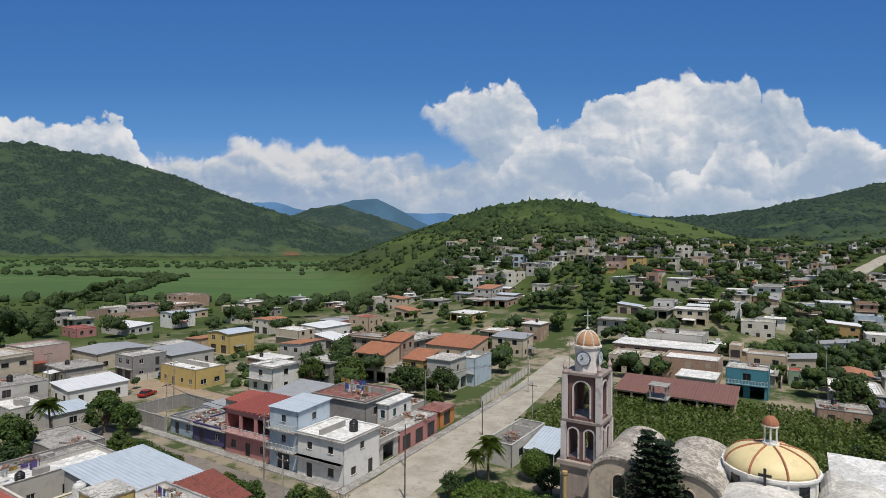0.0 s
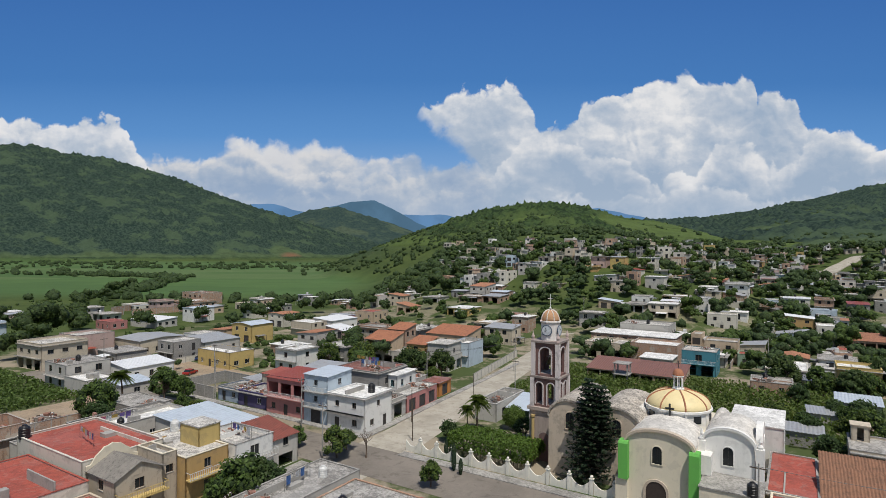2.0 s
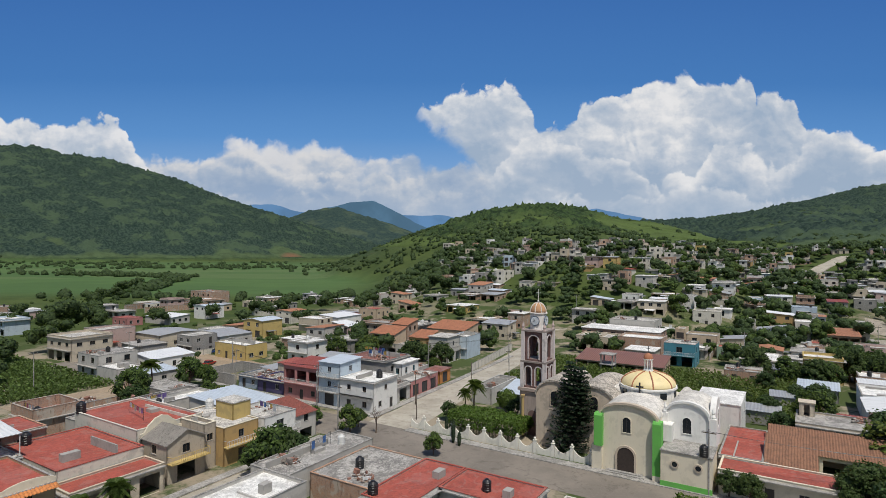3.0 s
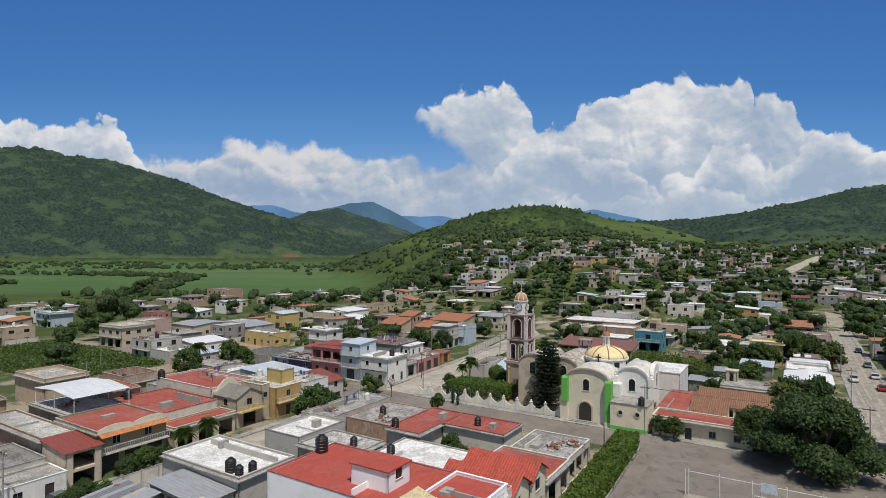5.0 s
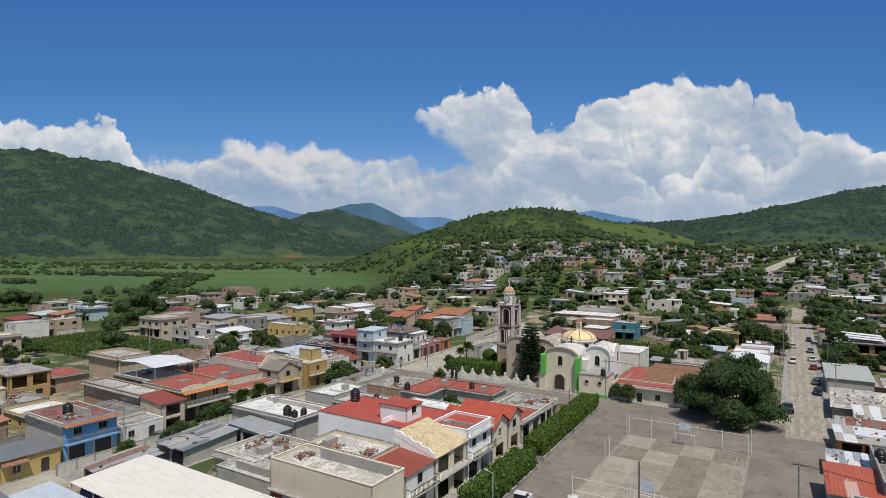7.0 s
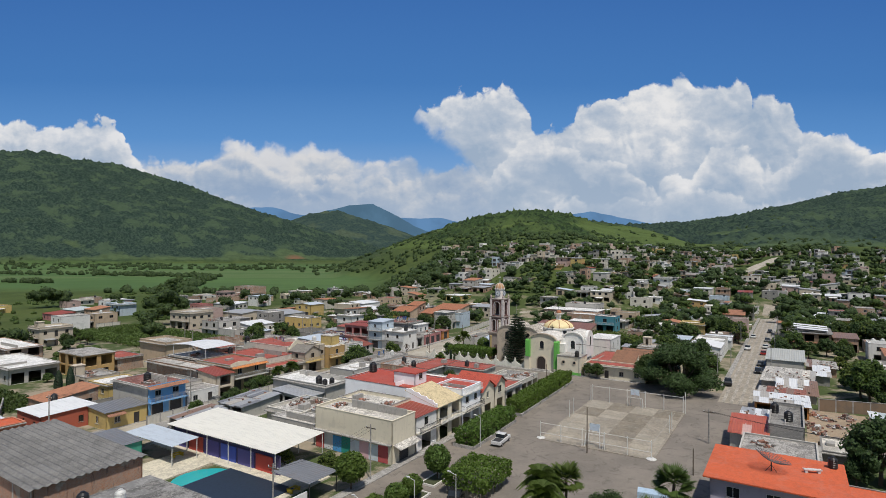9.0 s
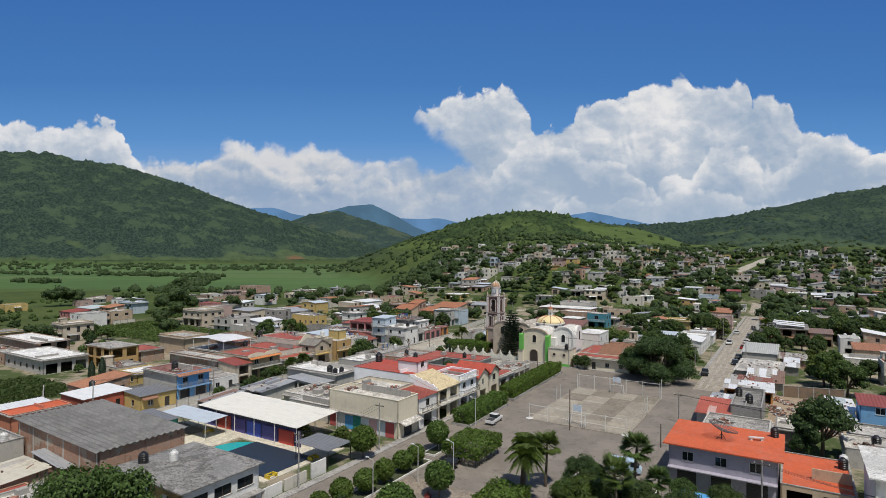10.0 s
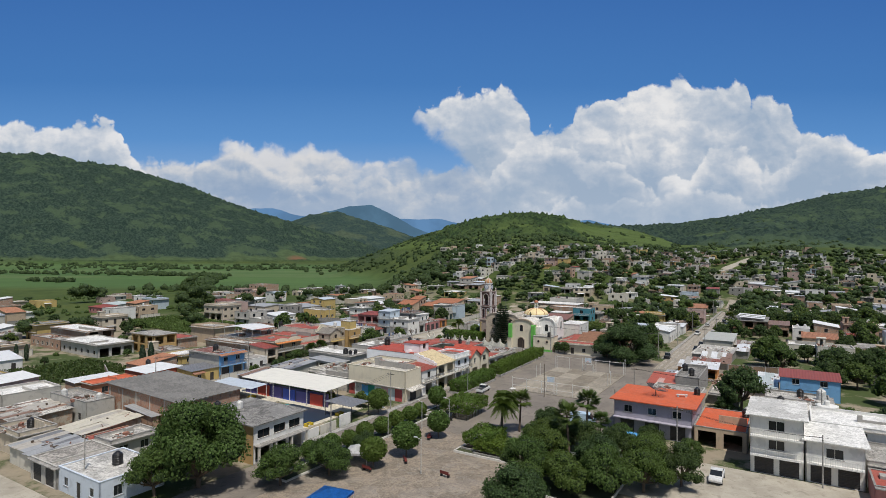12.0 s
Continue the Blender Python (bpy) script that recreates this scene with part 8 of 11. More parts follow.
for i in range(6):
    bm = BMS()
    y = -11.6 + i * 4.55
    box(bm, -6.3, -6.252, y, y + 0.3, 0, 6.2)
    part("column", bm, GREYWALL, h)
house(-70, -64.8, 36, 50, 4.0, GREYWALL, roof_mat=R_GREY, S="w", E="b", label="grey house with a walled roof", tanks=((-0.5, 0.6, 1, WHITE_METAL), (0.3, -0.7, 1, WHITE_METAL)))
shack(-77, -67.2, 22.8, 30.2, 3.0, BRICK, (tin((0.60, 0.56, 0.46), 0.3), tin((0.60, 0.56, 0.46), 0.3), T_PATCH), "open brick shed with pale cream roof sheets", fall=0.05, front=3, bits=4)
house(-66.2, -64.9, 21, 29.5, 3.3, BRICK, "tin", T_GREY, 1, S="b", E="b", label="narrow brick lean-to with a grey sheet roof", slope=0.08)
house(-77.4, -70, 18.9, 22.4, 2.4, BRICK, roof_mat=R_RED, S="b", E="b", label="low brick house with a red roof")
BLUE_WHITE = plaster((0.56, 0.62, 0.70), 0.4)
house(-86.4, -77.6, -1.0, 9.6, 3.2, BLUE_WHITE, roof_mat=slab((0.60, 0.585, 0.55), 0.65), S="d", E="w", parapet=0.06, label="low blue-white corner house with a white-washed roof", tanks=((0.1, -0.1, 1.25),), trim=BLUE_WHITE)
house(-86.6, -78.2, 9.8, 17.4, 3.1, GREYWALL, roof_mat=slab((0.42, 0.39, 0.35), 0.85), S="s", label="low shop with a black-stained slab roof", parapet=0.06)
shack(-85.6, -79, 17.8, 27, 2.9, OFFWHITE, (T_GREY, T_GREY, T_PATCH, T_DARK), "stained pale house with patched grey roof sheets", fall=0.06, bits=8)
house(-77.2, -69.6, 13.9, 18.7, 2.9, GREYWALL, roof_mat=R_PALE, S="b", label="low house with a dusty pale roof")
house(-84, -78.4, 28, 36, 3.4, BEIGE, roof_mat=R_GREY, S="b", label="low beige house with a grey roof", tanks=((0.2, 0, 1.1),))
shack(-80, -70.5, 40, 52, 2.9, BRICK, (R_GREY, T_PATCH, T_RUST, R_PALE), "brick rooms with a worn patched roof", fall=0.03, bits=24)

# right of the plaza
h = house(-18.6, -6.6, -61.6, -48.2, 6.0, LAVENDER, "flat", R_ORANGE, 2, S="sw", E="bb", label="lavender two-storey house with an orange-red roof", eave=0.7, frame=WHITE_METAL, win=1.5)
balcony(h, "S", -6.7, 6.7, 3.0, 6.0, 1.0, LAVENDER, rail=False)
h = house(-19.0, -5.0, -70, -61.9, 3.3, SAND, roof_mat=R_ORANGE, parapet=0.05, S="a", label="sand coloured house with an orange-red roof", tanks=((0.5, -0.8, 1.1), (0.8, -0.85, 1, WHITE_METAL)))
h = house(-27, -15.5, -77.8, -70.9, 8.6, WHITE, "flat", slab((0.70, 0.69, 0.66), 0.5), 3, S="sww", win=2.1, frame=WHITE_METAL, label="white three-storey house with railed balconies", eave=0.6)
balcony(h, "S", -3.4, 3.4, 2.9, 5.75, 1.1, WHITE), balcony(h, "S", -3.4, 3.4, 5.75, 5.75, 1.1, WHITE)
h = house(-27, -17, -85, -78, 6.0, WHITE, "flat", R_WHITE, 2, S="sw", win=2.1, frame=WHITE_METAL, label="white two-storey wing with a sloping white roof", eave=0.6)
balcony(h, "S", -3.4, 3.4, 3.0, 5.0, 1.1, WHITE)
house(-14, -3, -93, -79, 5.2, WHITE, roof_mat=R_WHITE, S="w", label="long white house with a row of windows")
house(-25, -15, -93, -85.4, 3.4, GREYWALL, roof_mat=R_GREY, S="b", label="low grey house beside a white wing")
house(-33, -26, -93, -85.4, 3.0, PINK, roof_mat=R_RED, S="d", label="low house with a bright red roof")
house(27.6, 34.6, -85.5, -74, 4.7, SKY, "tin", T_RED, 2, S="bw", label="blue two-storey house with a red tin roof", slope=0.10, down="-u", win=1.5, frame=WHITE_METAL)
shack(12.8, 22.4, -53.0, -47.6, 3.2, GREYWALL, (STRIPE_RED, STRIPE_RED, STRIPE_RED, STRIPE_WHITE), "grey room with a red and white striped sheet roof", fall=0.07, run="y", bits=0)
h = house(14.6, 31, -58.4, -53.3, 4.2, BLOCK, roof_mat=R_BLACK, S="b", E="b", parapet=0.55, label="bare block building with tanks and litter on its roof", tanks=((0.25, 0.75, 1.25), (-0.35, -0.1, 1.25)), trim=BLOCK)
house(-4.6, 12.4, -60, -49.8, 3.0, GREYWALL, roof_mat=R_GREY, S="b", E="b", label="low grey rooms behind the lavender house")
shack(28, 34.5, -53.0, -48.3, 1.9, BLOCK, (T_WHITE, T_WHITE, T_GREY), "low block store under a white tarred sheet", fall=0.02, bits=6)
shack(39.2, 46.8, -59.4, -49.9, 2.7, ORANGE, (T_WHITE, T_WHITE, T_PATCH), "orange open-fronted house with a patched white sheet roof", fall=0.05, front=3, bits=8)
shack(47.6, 53.6, -58.8, -50.4, 2.5, BRICK, (T_RUST, R_DULLRED, T_PATCH), "low brick shack with a rusty brown sheet roof", fall=0.10, bits=10)
shack(54.2, 61.6, -61.2, -53.6, 2.6, GREYWALL, (T_WHITE, T_PATCH, T_RUST, T_WHITE), "shack with bent white and rusty roof sheets", fall=0.2, bits=6, wild=2.4)
shack(62.4, 79, -61.0, -50.6, 2.7, BLOCK, (R_PALE, T_PATCH, R_PALE, R_WEATHER), "low block house with a dusty patched pale roof", fall=0.02, bits=30)
house(87, 105, -59.4, -50.4, 3.7, GREYWALL, "tin", tin((0.50, 0.50, 0.45), 0.3), 1, S="b", E="b", label="plain grey block house with a pale sheet roof", slope=0.03, down="-u")
shack(76, 86.4, -64.6, -61.4, 2.7, BLOCK, (T_WHITE, T_WHITE, T_PATCH), "narrow lean-to with long white sheets", fall=0.06, run="x", bits=4)
shack(89, 98, -66.6, -60.0, 2.5, BRICK, (R_GREY, T_PATCH, T_RUST), "low brick shack with a littered grey roof", fall=0.04, bits=16)
h = house(136.5, 156, -67.8, -55.2, 5.8, SAND_BROWN, "flat", R_BLACK, 2, S="aa", E="bb", label="dark brown two-storey house with open galleries", eave=0.5)
eave_tiles(h, -6.2, 6.2, 2.9, 9.8, 1.2, TILE_BROWN, "S")
for k in range(4):
    canopy(138 + 4.2 * k, 141.6 + 4.2 * k, -67, -58 + 1.1 * (k % 2), 7.0 + 0.2 * (k % 3), T_WHITE, "loose white sheet roof on a house top", 5.9, "-v", 0.05)
h = house(139, 149.5, -75.4, -68.4, 4.6, BRICK, "tin", T_RUST, 1, S="a", label="brick house with a rusty sheet roof", slope=0.06, down="-u")
house(123, 131, -82, -76.5, 5.2, WHITE, roof_mat=R_WHITE, S="aw", E="b", label="unfinished white house with open rooms", rods=True, tanks=((0.2, 0.4, 1.0, WHITE_METAL), (0.5, -0.5, 1.0, WHITE_METAL)))
house(112, 121.5, -90, -79.5, 3.6, SAND, "tile", TILE, 1, S="b", label="sand coloured house with an orange tile roof behind leafy yards", slope=0.1, down="-u")
house(93, 103, -88, -75.2, 3.1, OFFWHITE, roof_mat=R_WHITE, S="d", label="low off-white house with a white roof")
shack(33.6, 41.4, -73.6, -69.4, 2.3, GREYWALL, (T_PALE, T_PALE, T_WHITE), "open grey shed with pale green-grey sheets", fall=0.06, front=2, bits=3)
shack(25.4, 32.8, -73.2, -68.0, 1.9, BLOCK, (T_PALE, T_PATCH), "low pen with pale roof sheets", fall=0.05, bits=3)
house(12.2, 20.4, -66.6, -60.6, 2.2, BLOCK, roof_mat=R_WEATHER, S="b", parapet=0.12, label="low block room with a cracked pale roof", tanks=((0.3, -0.7, 1.1),))
house(3.4, 11.6, -79.6, -70.2, 2.9, GREYWALL, roof_mat=R_WEATHER, S="b", parapet=0.12, label="low grey house with a cracked pale roof", tanks=((-0.1, 0.1, 1.2),))
house(13, 20.8, -83, -71.5, 2.6, BLOCK, roof_mat=R_PALE, S="b", parapet=0.3, label="low block rooms before a blue house", tanks=((0.2, -0.1, 1.2), (0.1, -0.75, 1.6, WHITE_METAL)))
sheet("earth_court", [(20.6, -74), (20.6, -59), (48.6, -59), (48.6, -74)], EARTH_LOT, "bare brown yard behind patched sheds", 0.05)
# low houses, sheds and yard walls behind the church, towards the long street
house(128.5, 136, -11, -2.5, 3.0, BRICK, roof_mat=R_GREY, S="d", E="b", label="low brick house with a stained grey roof", turn=2, tanks=((0.4, 0.3, 0.9),))
house(137, 142.5, -18.5, -13, 2.8, GREYWALL, "tin", T_DARK, 1, S="a", label="open grey shed with a dark sheet roof", slope=0.06, down="-u")
house(119, 125.5, -26, -18.5, 2.7, BLOCK, "tin", T_BLUE, 1, S="b", E="d", label="bare block shed with a blue-grey sheet roof", slope=0.08, down="-u", turn=-2)
house(122, 131, -38.5, -30, 3.2, WHITE, "tin", T_WHITE, 1, S="w", E="b", label="white house with a white sheet roof near the long street", slope=0.06, down="-u")
house(134.5, 142, -38, -30.5, 3.4, BRICK, roof_mat=R_WHITE, S="d", E="b", label="brick house with a white-washed roof near the long street", tanks=((-0.3, 0.4, 0.9),))
house(107.5, 112, -18.5, -13.5, 2.5, GREYWALL, "tin", T_GREY, 1, S="b", label="small grey shed with a weathered sheet roof", slope=0.07, down="-u", turn=3)
house(93, 97.5, -15.5, -9.5, 2.5, BLOCK, "tin", T_GREY, 1, S="b", label="small block shed with a grey sheet roof", slope=0.07, down="-u")

# ---- the rest of the town, on its street grid ----
STREETS_U = [(44, 56), (124, 131), (200, 207)]
STREETS_V = [(-51, -41.5)]
OPEN_LOTS = [(4, 135, -76, -49), (2, 36, -92, -60), (54, 68, -79, -64), (38, 72, -102, -80), (-6, 18, -74, -62), (133.5, 147, 0, 46), (-14, 14, 88, 118), (17, 46, 36, 50), (11, 45, 86, 112), (57, 78, 95, 126), (14, 45, 120, 190), (47, 96, -9, 30), (36, 98, 27, 60), (80, 132.5, -4, 52), (-200, 46, -46, -4), (26, 43, 120, 190), (-62, -34, 76, 104), (-47, -27, -140, -46), (-55, -38, -5, 38), (-200, -64, -60, 60), (-200, -20, -200, -46)]
TOWN = random.Random(21)


def blocked(u0, u1, v0, v1, gap=1.0):
    for a, b in STREETS_U[:3]:
        if u1 > a and u0 < b:
            return True
    for a, b in STREETS_V:
        if v1 > a and v0 < b and u0 < 290:
            return True
    x, y = uv((u0 + u1) / 2, (v0 + v1) / 2)
    along = max(0.0, min(1.0, ((x - 228) * 0.84 + (y - 316) * 0.54) / 72))
    if math.hypot(x - 228 - 60.5 * along, y - 316 - 39 * along) < 10:
        return True
    s0 = 40.5 if u0 < 58 else 40.5 + 0.135 * (u0 - 58)
    s1 = 52 if u1 < 58 else 52 + 0.125 * (u1 - 58)
    if u0 < 190 and v1 > s0 and v0 < s1 + 1.0:
        return True
    for a, b, c, d in OPEN_LOTS:
        if u1 > a and u0 < b and v1 > c and v0 < d:
            return True
    return any(u1 + gap > a and u0 - gap < b and v1 + gap > c and v0 - gap < d for a, b, c, d in TAKEN)


def in_town(x, y):
    if abs(x + 2) > 0.80 * (y + 146) + 6 or y < -75:
        return False
    if x < 0:
        return y < 335 + x * 0.25 and x > -330
    return x > 0.012 * y and ground_z(x, y) < 37 - 0.02 * max(0, x - 200) and y < 560


WALLS = [(OFFWHITE, "off-white"), (OFFWHITE, "off-white"), (WHITE, "white"), (WHITE, "white"), (GREYWALL, "grey"), (GREYWALL, "grey"), (GREYWALL, "grey"), (BEIGE, "beige"), (BEIGE, "beige"), (BRICK, "brick"), (BRICK, "brick"), (BRICK, "brick"), (BLOCK, "bare block"), (BLOCK, "bare block"),
         (SAND, "sand coloured"), (SAND, "sand coloured"), (ROSE, "rose"), (OCHRE, "ochre"), (PALE_BLUE, "pale blue"), (YELLOW, "yellow")]
ROOFS = [("slab", R_GREY, "grey flat roof"), ("slab", R_PALE, "pale flat roof"), ("slab", R_PALE, "dusty flat roof"), ("slab", R_WHITE, "white flat roof"), ("flat", R_WHITE, "white roof slab"), ("flat", R_GREY, "grey roof slab"),
         ("tin", T_WHITE, "white sheet roof"), ("tin", T_GREY, "grey sheet roof"), ("tin", T_BLUE, "blue-grey sheet roof"), ("slab", R_RED, "red painted roof"), ("tile", TILE, "clay tile roof"), ("tin", T_RED, "red sheet roof"), ("slab", R_DULLRED, "dull red roof")]
ROOF_W = [5, 6, 5, 5, 4, 3, 4, 4, 2, 2, 3, 2, 1]
tree_spots = []


class Pile:
    """Many boxes in one mesh, each face with its own material."""

    def __init__(self):
        self.v, self.f, self.m, self.mats = [], [], [], []

    def slot(self, mat):
        if mat not in self.mats:
            self.mats.append(mat)
        return self.mats.index(mat)

    def block(self, m, x0, x1, y0, y1, z0, z1, mat, top=None):
        k = len(self.v)
        for c in ((x0, y0, z0), (x1, y0, z0), (x1, y1, z0), (x0, y1, z0), (x0, y0, z1), (x1, y0, z1), (x1, y1, z1), (x0, y1, z1)):
            self.v.append(tuple(m @ Vector(c)))
        i, j = self.slot(mat), self.slot(top or mat)
        for f, w in (((4, 5, 6, 7), j), ((0, 1, 5, 4), i), ((1, 2, 6, 5), i), ((2, 3, 7, 6), i), ((3, 0, 4, 7), i)):
            self.f.append(tuple(k + a for a in f))
            self.m.append(w)

    def make(self, name, label, category):
        me = bpy.data.meshes.new(name)
        me.from_pydata(self.v, [], self.f)
        for m in self.mats:
            me.materials.append(m)
        me.polygons.foreach_set("material_index", self.m)
        me.update()
        return tagged(new(name, me), label, category, kind="stuff")


far_houses = Pile()


def far_house(u, v, lu, lv, h, wall, roof_mat, two, rng):
    """A small house of the far hillside on its levelled plot: body, lower wing, roof, porch slab, openings and now and then a tank."""
    x, y = uv(u, v)
    zs = [ground_z(*uv(u + a * lu / 2, v + b * lv / 2)) for a in (-1, 0, 1) for b in (-1, 0, 1)]
    m = pose(x, y, min(zs) + 0.35 * (max(zs) - min(zs)), 0, 0, AXIS + rng.uniform(-7, 7))
    foot = -1.0 - 0.7 * (max(zs) - min(zs))
    du, dv = lu / 2, lv / 2
    cut = rng.uniform(-0.4, 0.5) * dv
    low = h * rng.uniform(0.55, 0.9) if two else h * rng.uniform(0.75, 0.95)
    side = rng.random() < 0.5
    main, wing = ((-dv, cut), (cut + 0.01, dv)) if side else ((cut + 0.01, dv), (-dv, cut))
    back = rng.uniform(0.0, 1.8)
    body = [(-du, du, *main, foot, h, wall), (-du + back, du, *wing, foot, low, wall)]
    roof = []
    if rng.random() < 0.55:
        roof.append((-du - 0.5, du + 0.3, main[0] - 0.3, main[1] + 0.3, h + 0.003, h + 0.16, CONCRETE, roof_mat))
    else:
        roof.append((-du + 0.2, du - 0.2, main[0] + 0.2, main[1] - 0.2, h + 0.003, h + 0.06, roof_mat))
        for a, b, c, d in ((-du, -du + .18, *main), (du - .18, du, *main), (-du + .18, du - .18, main[0], main[0] + .18), (-du + .18, du - .18, main[1] - .18, main[1])):
            body.append((a, b, c, d, h + 0.003, h + 0.5, wall))
    roof.append((-du + back - 0.4, du + 0.2, wing[0] + 0.05, wing[1] - 0.05, low + 0.003, low + 0.14, CONCRETE, rng.choice((roof_mat, R_WHITE, T_GREY, R_PALE))))
    if rng.random() < 0.5:
        z = min(2.5, h - 0.3)
        roof.append((-du - 2.2, -du - 0.01, main[0] + 0.2, main[1] - 0.2, z, z + 0.12, CONCRETE, rng.choice((T_GREY, T_WHITE, roof_mat))))
        for p in (main[0] + 0.3, main[1] - 0.45):
            roof.append((-du - 2.1, -du - 1.95, p, p + 0.15, foot, z - 0.003, CONCRETE))
    # wide and wing openings: dark panels on the wall, colour holding the rooms' shade
    holes = []
    for f in range(2 if two else 1):
        z = f * h / 2
        for p, q in spaced(main[0] + 0.2, main[1] - 0.2, max(1, int((main[1] - main[0]) / 3.2)), 1.3):
            wide = rng.random() < 0.3
            holes.append((-du - 0.03, -du + 0.02, p - 0.5 * wide, q + 0.5 * wide, z + (0.1 if wide or f == 0 and rng.random() < 0.4 else 0.95), z + 2.2, DARK if wide else GLASS))
        for p, q in spaced(-du + 0.3, du - 0.3, max(1, int(lu / 4.5)), 1.2):
            holes.append((p, q, -dv - 0.03, -dv + 0.02, z + 0.95, z + 2.1, GLASS))
    holes.append((-du + back - 0.03, -du + back + 0.02, (wing[0] + wing[1]) / 2 - 0.9, (wing[0] + wing[1]) / 2 + 0.6, 0.2, min(2.2, low - 0.2), DARK))
    tank = []
    if rng.random() < 0.45:
        a, b = rng.uniform(-du + 1, du - 1), rng.uniform(main[0] + 0.6, main[1] - 0.6)
        tank.append((a - 0.5, a + 0.5, b - 0.5, b + 0.5, h + 0.05, h + 1.3, rng.choice((TANK_BLACK, WHITE_METAL, WHITE_METAL))))
    for b in body + roof + holes + tank:
        far_houses.block(m, *b)


def fill_town():
    cells = []
    for iu in range(-9, 62):
        for iv in range(-34, 30):
            u, v = iu * 11.5 + TOWN.uniform(-1.5, 1.5), iv * 11.0 + TOWN.uniform(-1.5, 1.5)
            cells.append((uv(u, v)[1], u, v))
    made = 0
    for y, u, v in sorted(cells):
        x = uv(u, v)[0]
        lu, lv = TOWN.uniform(7, 11.2), TOWN.uniform(6.5, 10.8)
        if not in_town(x, y):
            continue
        z = ground_z(x, y)
        dense = 0.62 if z < 2 else 0.54
        if v < 52 and u > 96:
            dense = 0.66
        if v < -52 and u > -5:
            dense = 0.56
        if (x < -150 and y > 150) or x > 170:
            dense -= 0.10
        if -42 < v < 2 and 118 < u < 265:
            dense = 0.58
        if 130 < u < 215 and 0 < v < 62:
            dense = 0.85
        if v < -52 and u < 140:
            dense = 0.80
        if z > 12:
            dense = 0.60
        if v > 172 and u < 230:
            dense = 0.16
        dense += 0.45 * noise.noise((x / 38, y / 38, 1.3))
        rect = (u - lu / 2, u + lu / 2, v - lv / 2, v + lv / 2)
        if TOWN.random() > dense or blocked(*rect):
            if not blocked(u - 1.2, u + 1.2, v - 1.2, v + 1.2, 0.3):
                for k in range(2 if v < -52 and u < 140 else 5 if v < 52 or z > 2 else 2):
                    tree_spots.append((u + TOWN.uniform(-5, 5), v + TOWN.uniform(-5, 5), TOWN.uniform(0.65, 1.3)))
            continue
        wall, wname = TOWN.choice(WALLS if z < 3 or TOWN.random() < 0.5 else WALLS[:12])
        roof, rmat, rname = TOWN.choices(ROOFS, ROOF_W)[0]
        two = TOWN.random() < 0.3
        h = TOWN.uniform(5.4, 6.2) if two else TOWN.uniform(2.8, 3.5)
        for du, dv in ((lu * 0.66, TOWN.uniform(-5, 5)), (TOWN.uniform(-5, 5), lv * 0.68)):
            if TOWN.random() < (0.4 if v > 60 or v < -52 else 0.75):
                tree_spots.append((u + du, v + dv, TOWN.uniform(0.5, 1.05)))
        TAKEN.append(rect)
        if made >= 190:
            far_house(u, v, lu, lv, h, wall, rmat, two, TOWN)
            continue
        TAKEN.pop()
        words = TOWN.choice(("dw", "dw", "ww", "sw", "aw", "bw")) if two else TOWN.choice(("d", "d", "w", "w", "s", "a", "b"))
        tanks = ((TOWN.uniform(-.6, .6), TOWN.uniform(-.6, .6), 0.95, TOWN.choice((None, None, WHITE_METAL))),) if roof in ("slab", "flat") and TOWN.random() < 0.4 else ()
        far_root = house(*rect, h, wall, roof, rmat, floors=2 if two else 1, S=words, E=TOWN.choice(("", "b", "w", "d")), label="%s %s house with a %s" % (wname, "two-storey" if two else "one-storey", rname),
              slope=TOWN.uniform(0.05, 0.18), down=TOWN.choice(("-u", "-v", "+v", "u", "v")), turn=TOWN.uniform(-3, 3), tanks=tanks, lite=y > 110, stairs=True, rods=roof == "slab" and TOWN.random() < 0.3 and y < 110)
        ob = far_root
        if TOWN.random() < 0.45:
            side = TOWN.choice("SE")
            half = (lv if side == "S" else lu) / 2
            a = TOWN.uniform(-half, 0)
            lean_to(ob, lu / 2, lv / 2, side, TOWN.uniform(1.6, 3.0), a, a + TOWN.uniform(0.6, 1.0) * half, TOWN.uniform(2.3, 2.7), TOWN.choice((T_GREY, T_WHITE, T_DARK, T_RED)), WOOD_POLE)
        if TOWN.random() < 0.55 and y < 150:
            g0 = TOWN.uniform(1.2, 2.2)
            mat, word = TOWN.choice(((BRICK, "bare brick yard wall between houses"), (BLOCK, "bare block yard wall between houses"), (OFFWHITE, "stained pale yard wall between houses")))
            run = (u - lu / 2 - g0, v - lv / 2, u - lu / 2 - g0, v + lv / 2) if TOWN.random() < 0.5 else (u - lu / 2, v - lv / 2 - g0, u + lu / 2, v - lv / 2 - g0)
            if not blocked(min(run[0], run[2]) - .2, max(run[0], run[2]) + .2, min(run[1], run[3]) - .2, max(run[1], run[3]) + .2, -0.5):
                wall_run(*run, TOWN.uniform(1.6, 2.4), mat, word)
        made += 1
    # smaller houses and sheds crowded between the first ones
    crowd = random.Random(77)
    for k in range(1500):
        u, v = crowd.uniform(125, 420), crowd.uniform(-200, 60)
        x, y = uv(u, v)
        lu, lv = crowd.uniform(5, 9.5), crowd.uniform(5, 11)
        if not in_town(x, y) or ground_z(x, y) > 27 or noise.noise((x / 32, y / 32, 5.1)) < -0.12:
            continue
        rect = (u - lu / 2, u + lu / 2, v - lv / 2, v + lv / 2)
        if blocked(*rect, 0.6):
            continue
        TAKEN.append(rect)
        two = crowd.random() < 0.22
        wall, wname = crowd.choice(WALLS[:16])
